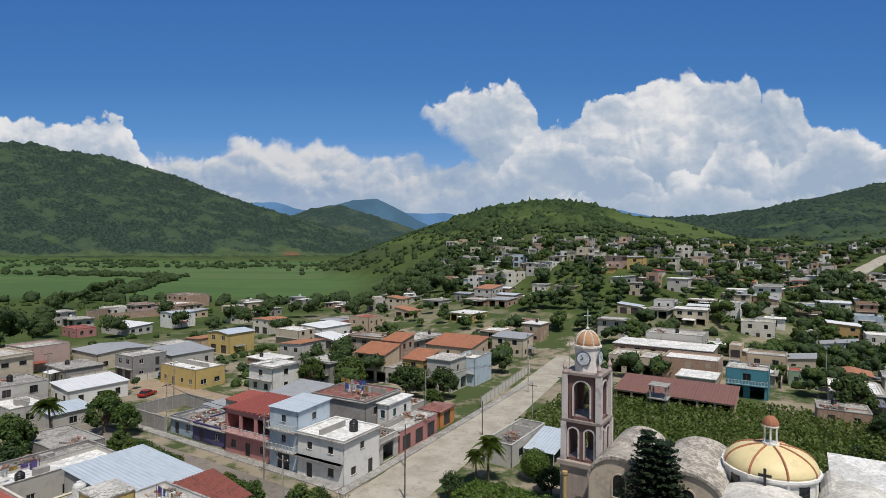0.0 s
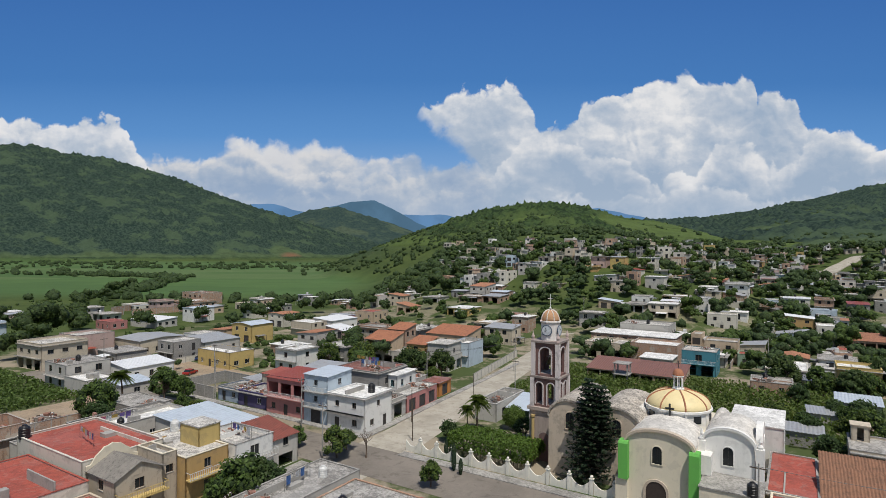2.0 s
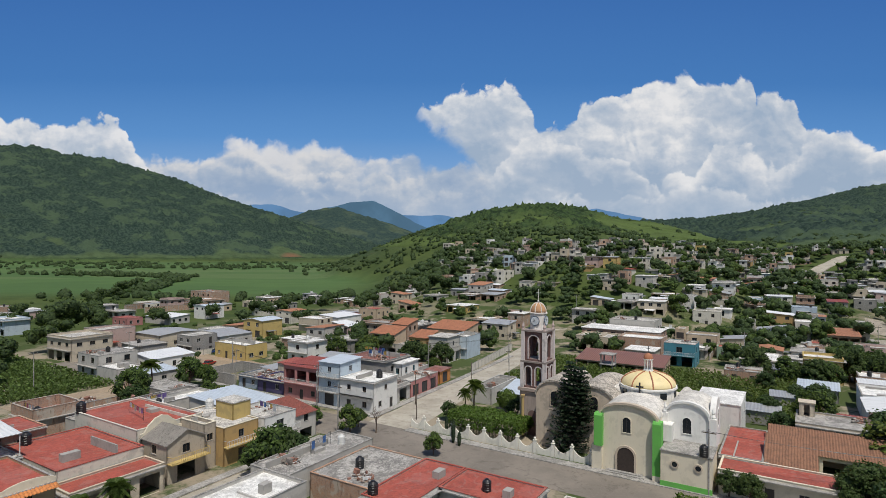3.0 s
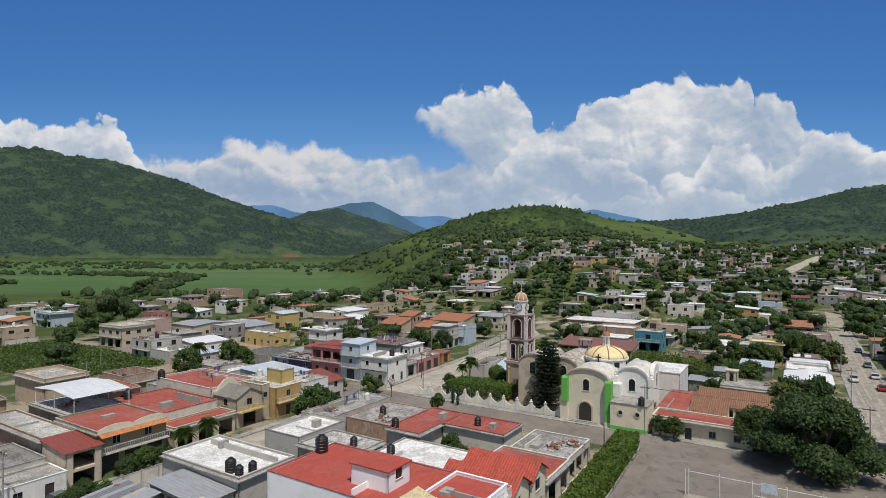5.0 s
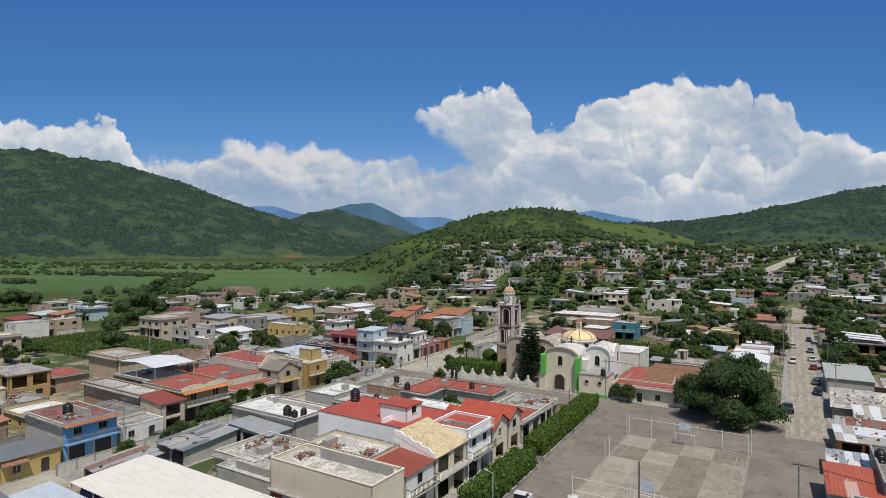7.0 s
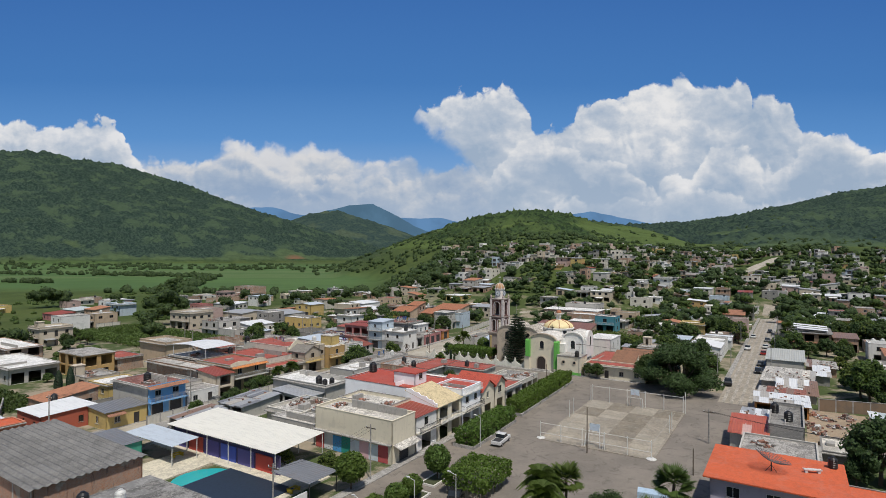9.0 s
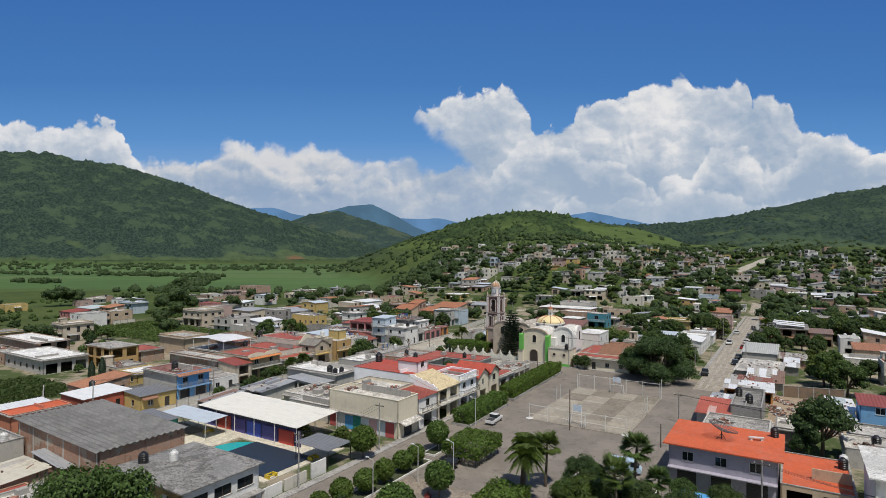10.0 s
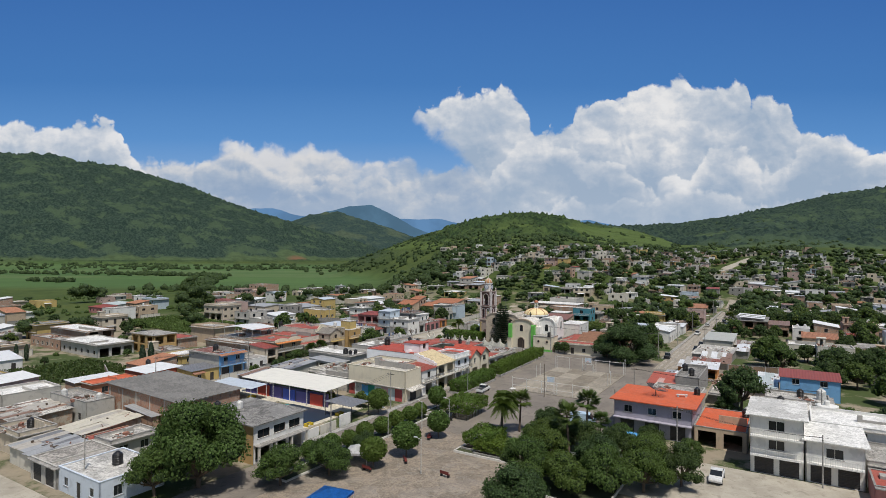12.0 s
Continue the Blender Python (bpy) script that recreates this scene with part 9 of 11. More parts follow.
        roof, rmat, rname = crowd.choices(ROOFS, ROOF_W)[0]
        far_house(u, v, lu, lv, crowd.uniform(5.2, 6) if two else crowd.uniform(2.6, 3.3), wall, rmat, two, crowd)
    far_houses.make("hillside_houses", "small houses crowded on the far hillside, many colours", "houses")


fill_town()
GROVES = random.Random(31)
for u0, u1, v0, v1, count, s0, s1 in ((118, 265, -41, 6, 190, 0.7, 1.25), (150, 300, -110, -52, 120, 0.7, 1.2), (40, 135, 96, 200, 110, 0.35, 0.8), (135, 230, 60, 130, 80, 0.5, 1.0), (-30, 40, 130, 190, 40, 0.4, 0.9)):
    for k in range(count):
        u, v = GROVES.uniform(u0, u1), GROVES.uniform(v0, v1)
        if not blocked(u - 1, u + 1, v - 1, v + 1, 0.3):
            tree_spots.append((u, v, GROVES.uniform(s0, s1)))
LABELS = ["leafy green tree between houses", "dark green shade tree in a yard", "pale green young tree in a yard"]
open_trees = [s for s in tree_spots if not (-75 < s[0] < 46 and -5 < s[1] < 56) and not any(s[0] > a - 0.5 and s[0] < b + 0.5 and s[1] > c - 0.5 and s[1] < d + 0.5 for a, b, c, d in TAKEN)]
# low roofs and yards beside the long street stand clear of trees; small trees only behind the parish house
open_trees = [(u, v, s * 0.78 if 84 < u < 130 and -46 < v < 0 else s) for u, v, s in open_trees if not (84 < u < 130 and -46 < v < 0 and (u > 108 or v < -22.5))]
open_trees = [(u, v, s * 0.6 if -75 < u < 20 and 60 < v < 140 else s) for i, (u, v, s) in enumerate(open_trees) if not (-75 < u < 20 and 60 < v < 140 and i % 4)]
# few and small trees among the last houses before the fields
open_trees = [(u, v, s * 0.7 if v > 95 and u < 240 else s) for i, (u, v, s) in enumerate(open_trees) if not (v > 95 and u < 240 and i % (5 if v > 172 else 3))]
open_trees.sort(key=lambda s: uv(s[0], s[1])[1])
for u, v, s in open_trees[:150]:
    k = TOWN.choice((0, 1, 1, 2, 3, 3, 4, 5, 5, 6))
    plant(TREES[k], u, v, s * 0.95, LABELS[1 if k in (1, 3, 5) else 2 if k == 2 else 0])


def tree_mass(name, spots, mat, body, label, leaves=110):
    """Further trees of the town in one mesh: lumpy lobed crowns with a fringe of leaf clumps, on trunks."""
    lobes, cs, ns, ss = [], [], [], []
    for u, v, s in spots:
        x, y = uv(u, v)
        z = ground_z(x, y)
        r, h = 2.8 * s, 5.4 * s
        k = 4 if s < 1.1 else 6
        turn = NPR.uniform(0, 6.28)
        for i in range(k):
            a = turn + 6.28 * i / k + NPR.uniform(-.5, .5)
            far = NPR.uniform(0.25, 0.6) * r
            lobes.append((x + far * math.cos(a), y + far * math.sin(a), z + h * NPR.uniform(0.42, 0.80), r * NPR.uniform(0.38, 0.62), h * NPR.uniform(0.16, 0.27)))
            m = leaves // k
            d = NPR.normal(size=(m, 3))
            d /= np.linalg.norm(d, axis=1, keepdims=True)
            l = lobes[-1]
            cs.append(np.array(l[:3]) + d * NPR.uniform(.80, 1.18, (m, 1)) * np.array([l[3], l[3], l[4]]))
            ns.append(d + NPR.normal(0, .33, (m, 3)))
            ss.append(np.full(m, 0.33 * s ** 0.5))
    me = leaf_mesh(name, np.concatenate(cs), np.concatenate(ns), np.concatenate(ss), mat)
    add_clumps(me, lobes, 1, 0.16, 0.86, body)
    tagged(new(name, me), label, "trees", kind="stuff")


rest = [(u, v, s * RNG.uniform(0.9, 1.35)) for i, (u, v, s) in enumerate(open_trees[150:]) if i % 2]
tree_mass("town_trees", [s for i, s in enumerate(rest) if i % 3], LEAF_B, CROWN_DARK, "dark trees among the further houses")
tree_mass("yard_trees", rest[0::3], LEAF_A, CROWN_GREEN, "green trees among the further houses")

# ---- woods and shrubs on the hills, hedgerows and tree lines in the fields ----
WOODS = np.random.RandomState(5)


def on_land(x, y):
    return [(a, b, float(c)) for a, b, c in zip(x, y, heights(x, y))]


def clumpy(x, y, scale, cut):
    return np.array([noise.noise((a / scale, b / scale, 7.7)) > cut for a, b in zip(x, y)])


n = 5200
x, y = WOODS.uniform(-200, 700, n), WOODS.uniform(400, 950, n)
h0 = heights(x, y)
keep = (h0 > np.where(x < 80, 6, 22)) & (clumpy(x, y, 70, 0.02) | (WOODS.rand(n) < 0.15))
keep &= ~((x > 150) & (h0 < 86) & (h0 > 40) & (WOODS.rand(n) < 0.8))
scatter_wood("hill_shrubs", on_land(x[keep], y[keep]), LEAF_SCRUB, "scrub and small trees over the green hill", (1.3, 3.4), 20)
lines = []
for (x0, y0), (x1, y1), k, wob in (((-222, 372), (-288, 600), 110, 5), ((-288, 600), (-420, 660), 60, 12), ((-430, 470), (-395, 455), 10, 6), ((-690, 690), (-320, 640), 60, 14),
                                   ((-560, 900), (-130, 1040), 120, 26), ((-1300, 1120), (-500, 1120), 120, 60), ((-260, 330), (0, 345), 60, 12), ((-20, 345), (60, 520), 130, 22), ((60, 520), (-60, 900), 130, 18), ((-60, 900), (-120, 1150), 80, 25)):
    k = int(k * 1.3)
    t = WOODS.rand(k)
    lines.append(np.stack([x0 + (x1 - x0) * t + WOODS.normal(0, wob, k), y0 + (y1 - y0) * t + WOODS.normal(0, wob, k)], 1))
# single trees and thickets strewn over the further fields
k = 2600
sx, sy = WOODS.uniform(-1500, -60, k), WOODS.uniform(640, 1350, k)
strewn = clumpy(sx, sy, 60, 0.16) & (WOODS.rand(k) < np.clip((sy - 560) / 500, 0.08, 1)) & (heights(sx, sy) < 40)
lines.append(np.stack([sx[strewn], sy[strewn]], 1))
lines = np.concatenate(lines)
# tall dark trees where the town meets the fields
edge_trees = []
for x0, y0, s in ((-139, 79, 1.25), (-109, 100, 1.2), (-118, 122, 1.2), (-124, 143, 1.3), (-135, 172, 1.2), (-146, 204, 1.3), (-153, 67, 1.1), (-161, 70, 1.0), (-36, 146, 1.1), (-24, 152, 1.2), (-12, 169, 1.3), (-27, 160, 1.1), (-145, 179, 1.4), (-142, 190, 1.2), (-160, 225, 1.3), (-181, 258, 1.4),
                  (-188, 277, 1.3), (-194, 296, 1.4), (-210, 330, 1.4), (-224, 367, 1.5), (-44, 263, 1.3), (-35, 276, 1.5), (-24, 284, 1.6), (-14, 290, 1.5), (-5, 300, 1.5), (-61, 263, 1.2), (-72, 268, 1.1), (2, 282, 1.3), (-62, 208, 1.1), (-85, 231, 1.2), (-20, 310, 1.6), (8, 325, 1.5), (-235, 400, 1.5), (-245, 430, 1.5), (-144, 180, 2.1), (-224, 220, 1.9), (-139, 184, 1.7), (-216, 214, 1.5), (-230, 212, 1.6), (-128, 262, 1.2), (-170, 190, 1.1), (-185, 214, 1.2), (-118, 208, 1.2), (-104, 226, 1.1), (-92, 244, 1.2), (-78, 250, 1.3)):
    x1, y1 = x0 + WOODS.uniform(-4, 4), y0 + WOODS.uniform(-4, 4)
    edge_trees.append((x1 * CA + y1 * SA, -x1 * SA + y1 * CA, s * 1.3))
tree_mass("edge_trees", edge_trees, LEAF_B, CROWN_DARK, "tall dark spreading trees at the edge of the fields", 380)
scatter_wood("field_trees", on_land(lines[:, 0], lines[:, 1]), LEAF_B, "dark tree lines and hedgerows between the fields", (2.0, 4.6), 30)
n = 3200
x, y = WOODS.uniform(0, 420, n), WOODS.uniform(170, 560, n)
h0 = heights(x, y)
keep = (h0 > 4) & clumpy(x, y, 45, 0.05)
scatter_wood("hillside_scrub", on_land(x[keep], y[keep]), LEAF_B, "green scrub between the houses on the hillside", (1.5, 3.0), 16)
n = 3600
x, y = WOODS.uniform(-260, 380, n), WOODS.uniform(-40, 330, n)
us, vs = x * CA + y * SA, -x * SA + y * CA
keep = clumpy(x, y, 30, 0.12) & np.array([not blocked(a - 1, a + 1, b - 1, b + 1, 0.2) for a, b in zip(us, vs)])
scatter_wood("yard_scrub", on_land(x[keep], y[keep]), LEAF_A, "weeds and shrubs in yards and empty lots", (0.6, 1.6), 16)


def corn(name, u0, u1, v0, v1, label, mat=None, tall=2.2):
    """Rows of tall maize blades."""
    cs = []
    for a in np.arange(u0, u1, 0.9):
        for b in np.arange(v0, v1, 0.55):
            if any(a > p - .5 and a < q + .5 and b > r - .5 and b < s + .5 for p, q, r, s in TAKEN):
                continue
            cs.append(uv(a + WOODS.normal(0, .12), b + WOODS.normal(0, .12)))
    cs = np.repeat(np.array(cs), 5, 0)
    z = WOODS.uniform(0.2 * tall, tall, len(cs))
    c = np.concatenate([cs + WOODS.normal(0, .15, cs.shape), z[:, None]], 1)
    nn = WOODS.normal(0, 1, (len(cs), 3)) + np.array([0, 0, 0.6])
    tagged(new(name, leaf_mesh(name, c, nn, 0.30, mat or LEAF_MAIZE)), label, "maize", kind="stuff")


corn("maize_field", 92, 132, -22, 44, "tall green maize behind the church")
corn("maize_plot", 14, 44, 121, 188, "green weedy plot between houses", LEAF_MAIZE, 1.3)
for run in (((-33, 46.6, -12, 46.8)), ((-11.5, 46.8, 3.6, 46.8))):
    wall_run(*run, 1.7, OFFWHITE, "stained pale wall along the street")
for run in ((132, 281, 160, 289), (131, 268, 132, 281), (132, 262, 154, 258)):
    wall_run(*run, 3.0, BRICK, "long bare brick wall at the edge of the fields")
wall_run(103.5, 56.2, 140, 61.4, 2.0, OFFWHITE, "stained white wall of a yard along the street")
# yards behind the balcony street and beside the pink house
for run, hh, mat, word in (((20.4, 87, 20.4, 112), 2.2, BRICK, "long bare brick wall of a rubble yard"), ((20.6, 100, 44, 100), 2.4, BRICK, "bare brick wall across a rubble yard"), ((12.5, 96, 20.2, 112), 1.9, BRICK, "leaning bare brick yard wall"),
                           ((58.2, 95.8, 58.2, 108), 2.6, BLOCK, "bare block wall of an empty lot"), ((58.4, 108, 70, 108), 2.6, BLOCK, "bare block wall of an empty lot"), ((70, 96, 70, 107.8), 2.6, BLOCK, "bare block wall of an empty lot"), ((44, 112.5, 44, 121), 1.8, BRICK, "low brick wall beside the maize"),
                           ((-78, 27, -70, 27), 2.0, BRICK, "pierced brick wall beside a shed"), ((-70.2, 14, -64.8, 14), 2.2, BRICK, "brick wall below the hall"), ((-66.6, 11, -66.6, 14), 2.0, OFFWHITE, "pale yard wall"), ((-34, 64.5, -23, 64.5), 2.2, BLOCK, "block wall behind the blue house"), ((-48, 70, -42, 84), 1.8, BRICK, "brick wall of an overgrown lot")):
    wall_run(*run, hh, mat, word)
for u, v in ((23, -61.5), (26, -64), (30, -61), (34, -60.6), (36.5, -64), (41, -62.5), (44.5, -66), (39, -67), (31, -66), (22.5, -69.5), (47, -71), (44, -60.8), (36, -51), (36.6, -55), (36.4, -58)):
    rubble(place(u, v, 0.04, 37 * u))
for i in range(14):
    rubble(place(TOWN.uniform(22, 42), TOWN.uniform(93, 111), 0.0, TOWN.uniform(0, 90)) @ Matrix.Diagonal((1.4, 1.4, 1.5, 1)))
bm = BMS()
for k in range(2):
    box(bm, -1.6 + k * 0.4, 1.6 + k * 0.3, -1.1, 1.1, 0.5 * k, 0.5 + 0.3 * k)
thing("tarpaulin", bm, plain("blue tarpaulin", (0.02, 0.16, 0.52), 0.5), place(24, 97, 0.0, 12), "bright blue tarpaulin over a stack in a rubble yard", "tarpaulin")
wall_run(48.8, -61.4, 51.4, -73.2, 2.5, SAND_BROWN, "long stained earth-brown wall of a lot")
stand = root("tank_stand", place(121.5, 24.5, 0.0), "weathered concrete tank stand among the maize", "tank stand")
for a in (-1.5, 1.5):
    for b in (-1.5, 1.5):
        bm = BMS()
        box(bm, a - 0.15, a + 0.15, b - 0.15, b + 0.15, -0.3, 5.2)
        part("post", bm, CONCRETE, stand)
for z in (2.6, 5.203):
    bm = BMS()
    box(bm, -1.9, 1.9, -1.9, 1.9, z, z + 0.2)
    part("deck", bm, CONCRETE, stand)
corn("weed_lot", -62, -36, 78, 104, "overgrown green lot", LEAF_B, 0.9)

# ---- ball court ----
def court():
    c = root("ball_court", place(15.5, -28.2, 0.0), "fenced concrete ball court with white posts and rails", "court")
    lu, lv = 15.3, 9.4
    bm = BMS()
    box(bm, -lu - 0.4, lu + 0.4, -lv - 0.4, lv + 0.4, -0.2, 0.16)
    part("slab", bm, slab((0.31, 0.27, 0.215), 0.3), c)
    tones = (slab((0.37, 0.325, 0.255), 0.25), slab((0.235, 0.20, 0.15), 0.3), slab((0.35, 0.31, 0.245), 0.25), slab((0.32, 0.28, 0.22), 0.3))
    rng = random.Random(3)
    for i in range(5):
        for j in range(4):
            x0, y0 = -lu + i * 2 * lu / 5, -lv + j * 2 * lv / 4
            bm = BMS()
            box(bm, x0 + 0.03, x0 + 2 * lu / 5 - 0.03, y0 + 0.03, y0 + 2 * lv / 4 - 0.03, 0.14, 0.176)
            k = 1 if (i, j) in ((2, 1), (3, 1), (1, 1), (4, 2), (3, 3), (4, 0)) else rng.choice((0, 2, 3))
            part("concrete_panel", bm, tones[k], c)
    white = plain("chipped white paint", (0.66, 0.65, 0.62), 0.6)

    def post(x, y, h=3.0):
        bm = BMS()
        rod(bm, (x, y, -0.1), (x, y, h), 0.075, n=8)
        part("post", bm, white, c)

    def rail(x0, y0, x1, y1, z):
        bm = BMS()
        rod(bm, (x0, y0, z), (x1, y1, z), 0.045, n=6)
        part("rail", bm, white, c)
    ys = [lv - i * 2 * lv / 5 for i in range(6)]
    for x in (-lu, lu):
        for y in ys:
            post(x, y, 3.1 if x < 0 else 3.6)
        for a, b in zip(ys, ys[1:]):
            for z in ((1.2, 2.9) if x < 0 else (3.3,)):
                rail(x, a, x, b, z)
    for x in (0.0, 2.5):
        post(x, -lv, 3.4), post(x, lv, 3.4)
    post(lu, -lv - 0.4, 4.4), post(lu, lv + 0.4, 3.4)
    for x in (-lu, -lu * 0.98):
        bm = BMS()
        lathe(bm, [(0.75, 0.0), (0.8, 0.16), (0.5, 0.3)], 10, (x, -lv if x == -lu else lv))
        part("post_footing", bm, white, c)
    for s in (-1, 1):
        g = -lu + 1.0 if s < 0 else lu - 1.0
        for y in (-1.55, 1.55):
            bm = BMS()
            rod(bm, (g, y, 0.1), (g, y, 2.15), 0.06, n=8)
            rod(bm, (g + s * 0.9, y, 0.1), (g, y, 2.1), 0.045, n=6)
            part("goal_post", bm, white, c)
        bm = BMS()
        rod(bm, (g, -1.55, 2.15), (g, 1.55, 2.15), 0.06, n=8)
        part("crossbar", bm, white, c)
        bm = BMS()
        for y in (-0.8, 0.8):
            rod(bm, (g + s * 0.8, y * 1.4, 0.1), (g + s * 0.1, y, 3.4), 0.06, n=6)
        part("hoop_stand", bm, white, c)
        bm = BMS()
        box(bm, g - 0.03, g + 0.03, -0.9, 0.9, 2.75, 3.95)
        board = part("backboard", bm, plain("pale blue backboard", (0.55, 0.63, 0.72), 0.5), c)
        bm = BMS()
        for i in range(12):
            a, b = 2 * math.pi * i / 12, 2 * math.pi * (i + 1) / 12
            rod(bm, (g - s * 0.35 + 0.23 * math.cos(a), 0.23 * math.sin(a), 3.05), (g - s * 0.35 + 0.23 * math.cos(b), 0.23 * math.sin(b), 3.05), 0.02, n=4, cap=False)
        part("hoop", bm, plain("orange hoop", (0.55, 0.12, 0.03), 0.5), board)
    bm = BMS()
    n = 28
    for i in range(n):
        for a, b in ((i, i + 1),):
            x0, x1 = -lu + 2 * lu * a / n, -lu + 2 * lu * (a + 1) / n
    for y in (-lv + 1.4, lv - 1.4):
        box(bm, -lu + 1.4, lu - 1.4, y - 0.04, y + 0.04, 0.177, 0.181)
    for x in (-lu + 1.4, 0, lu - 1.4):
        box(bm, x - 0.04, x + 0.04, -lv + 1.45, lv - 1.45, 0.177, 0.181)
    part("court_lines", bm, plain("worn white line", (0.34, 0.32, 0.28), 0.8), c)
    return c


court()


def pole(u, v, h, label, mat=None, r=0.12, arm=False, name="utility_pole", lamp=False, turn=0):
    ob = root(name, place(u, v, None, turn), label, "lamp post" if lamp else "pole", "lamp posts" if lamp else "utility poles")
    bm = BMS()
    rod(bm, (0, 0, -0.3), (0, 0, h), r, r * 0.7, 8)
    part("shaft", bm, mat or CONCRETE, ob)
    if arm:
        bm = BMS()
        box(bm, -0.05, 0.05, -0.9, 0.9, h - 0.6, h - 0.48)
        part("crossarm", bm, WOOD_POLE, ob)
        for y in (-0.8, 0.0, 0.8):
            bm = BMS()
            lathe(bm, [(0.05, h - 0.48), (0.07, h - 0.4), (0.03, h - 0.3)], 7, (0, y))
            part("insulator", bm, WHITE_METAL, ob)
    if lamp:
        bm = BMS()
        rod(bm, (0, 0, h - 0.1), (0.9, 0, h + 0.15), 0.035, n=6)
        part("arm", bm, mat or WHITE_METAL, ob)
        bm = BMS()
        box(bm, 0.75, 1.25, -0.11, 0.11, h + 0.1, h + 0.22)
        part("lamp_head", bm, WHITE_METAL, ob)
    return ob


POLES = [(-24, -60, 7.5), (-28.8, -80, 7.5), (0.5, -81, 8.0), (13.5, -44.4, 6.0), (53.4, -8.2, 9.0), (96, 41.5, 8.5), (54, 64.5, 9.5), (45, 50.5, 9), (-21.5, 50.2, 8.5), (-48, 50.0, 8.5), (60, -41.0, 8.5), (95, -41.0, 8.5),
         (130, -41.2, 8.5), (165, -51.6, 8.5), (80, -51.8, 8.5), (115, -51.8, 8.5), (-85, 5.6, 8.0), (-30, -4.9, 8.0), (-48, -4.9, 8), (92, 62.5, 9.0), (120, 53, 8.5), (150, 66.5, 8.5), (150, 54, 8.5), (200, 60, 8.5), (58, 95, 9), (70, 112, 9), (107, 40, 8.0), (205, -41, 8.5), (160, -5, 9.0), (240, -41, 8.5), (30, 130, 9), (60, 145, 9), (10, 96, 9)]
for u, v, h in POLES:
    pole(u, v, h, "concrete power pole with a crossarm", arm=True, turn=90 if abs(v) > 60 else 0)
pole(-2.4, -28.0, 7.6, "dark wooden pole at the edge of the court", WOOD_POLE, 0.11, name="wooden_pole")
for u, v, h in ((68.5, 50.2, 6.5), (60, 44, 6.5), (88, 47.6, 6.0), (-3, -44.2, 4.0), (35, -6.2, 6.0), (-15, -48.2, 5)):
    pole(u, v, h, "dark wooden street pole", WOOD_POLE, 0.10, name="wooden_pole")
for u, v in ((-55, -29.4), (-37.2, -17.6), (-24.6, -13.2), (-9.5, -11.9), (-44.8, -15.5), (-33, -21)):
    pole(u, v, 5.2, "white plaza lamp post with one arm", plain("pale lamp post", (0.55, 0.55, 0.53), 0.5), 0.07, name="street_lamp", lamp=True, turn=90)


def cable(a, b, sag=0.7):
    (u0, v0, z0), (u1, v1, z1) = a, b
    p0, p1 = Vector((*uv(u0, v0), z0 + ground_z(*uv(u0, v0)))), Vector((*uv(u1, v1), z1 + ground_z(*uv(u1, v1))))
    bm = BMS()
    k = 10
    pts = [p0.lerp(p1, i / k) - Vector((0, 0, sag * 4 * (i / k) * (1 - i / k))) for i in range(k + 1)]
    tube(bm, pts, 0.018)
    thing("power_cable", bm, IRON, Matrix(), "thin black power cable slung between poles", "cable", "cables")


for (u0, v0, h0), (u1, v1, h1) in (((-24, -60, 7.5), (-28.8, -80, 7.5)), ((13.5, -44.4, 6), (0.5, -81, 8)), ((54, 64.5, 9.5), (58, 95, 9)), ((58, 95, 9), (70, 112, 9)), ((45, 50.5, 9), (54, 64.5, 9.5)), ((-21.5, 50.2, 8.5), (-48, 50, 8.5)),
                                   ((60, -41, 8.5), (95, -41, 8.5)), ((95, -41, 8.5), (130, -41.2, 8.5)), ((80, -51.8, 8.5), (115, -51.8, 8.5)), ((53.4, -8.2, 9), (60, -41, 8.5)), ((-30, -4.9, 8), (-48, -4.9, 8)), ((92, 62.5, 9), (120, 53, 8.5)), ((120, 53, 8.5), (150, 54, 8.5))):
    for d in (-0.7, 0.0, 0.7):
        cable((u0, v0 + d, h0 - 0.35), (u1, v1 + d, h1 - 0.35))

# ---- hedges and trees of the plaza ----
hedge(-2.2, -9.4, 18, 3.6, 2.9, "long clipped hedge in a concrete planter", turn=2)
hedge(28, -8.0, 34, 3.4, 3.0, "very long clipped hedge in a concrete planter", turn=2)
hedge(-24.5, -19.5, 8.5, 6.5, 3.3, "broad clipped block of fig trees", False, z0=1.4)
hedge(-39.5, -32.0, 6.5, 5.0, 2.9, "clipped fig block beside the garden path", True, z0=1.2)
hedge(-41.5, -35.5, 4.5, 6.5, 2.4, "low clipped fig block", True, z0=0.9)
for u, v in ((-31.9, -13.6), (-35.5, -13.7), (-40.3, -13.9), (-44.3, -13.8), (-48.9, -13.6), (-52.5, -13.2), (-56.5, -13.0), (-60.5, -12.2), (-65.0, -11.6)):
    plant(BALL, u, v, RNG.uniform(0.9, 1.15), "round clipped bush in the kerb strip", "clipped_bush", category="bush", group="clipped bushes")
BALL_TREE = ball_meshes(1.75, 1.1, 3200)
for u, v, s in ((-34.2, -4.9, 1.25), (-24.7, -13.0, 1.1), (-50.2, -23.3, 1.35), (-56.9, -21.9, 1.2), (-39.7, -22.8, 1.15)):
    plant(BALL_TREE, u, v, s, "clipped round tree on a short trunk", "clipped_tree", category="tree", group="clipped trees")
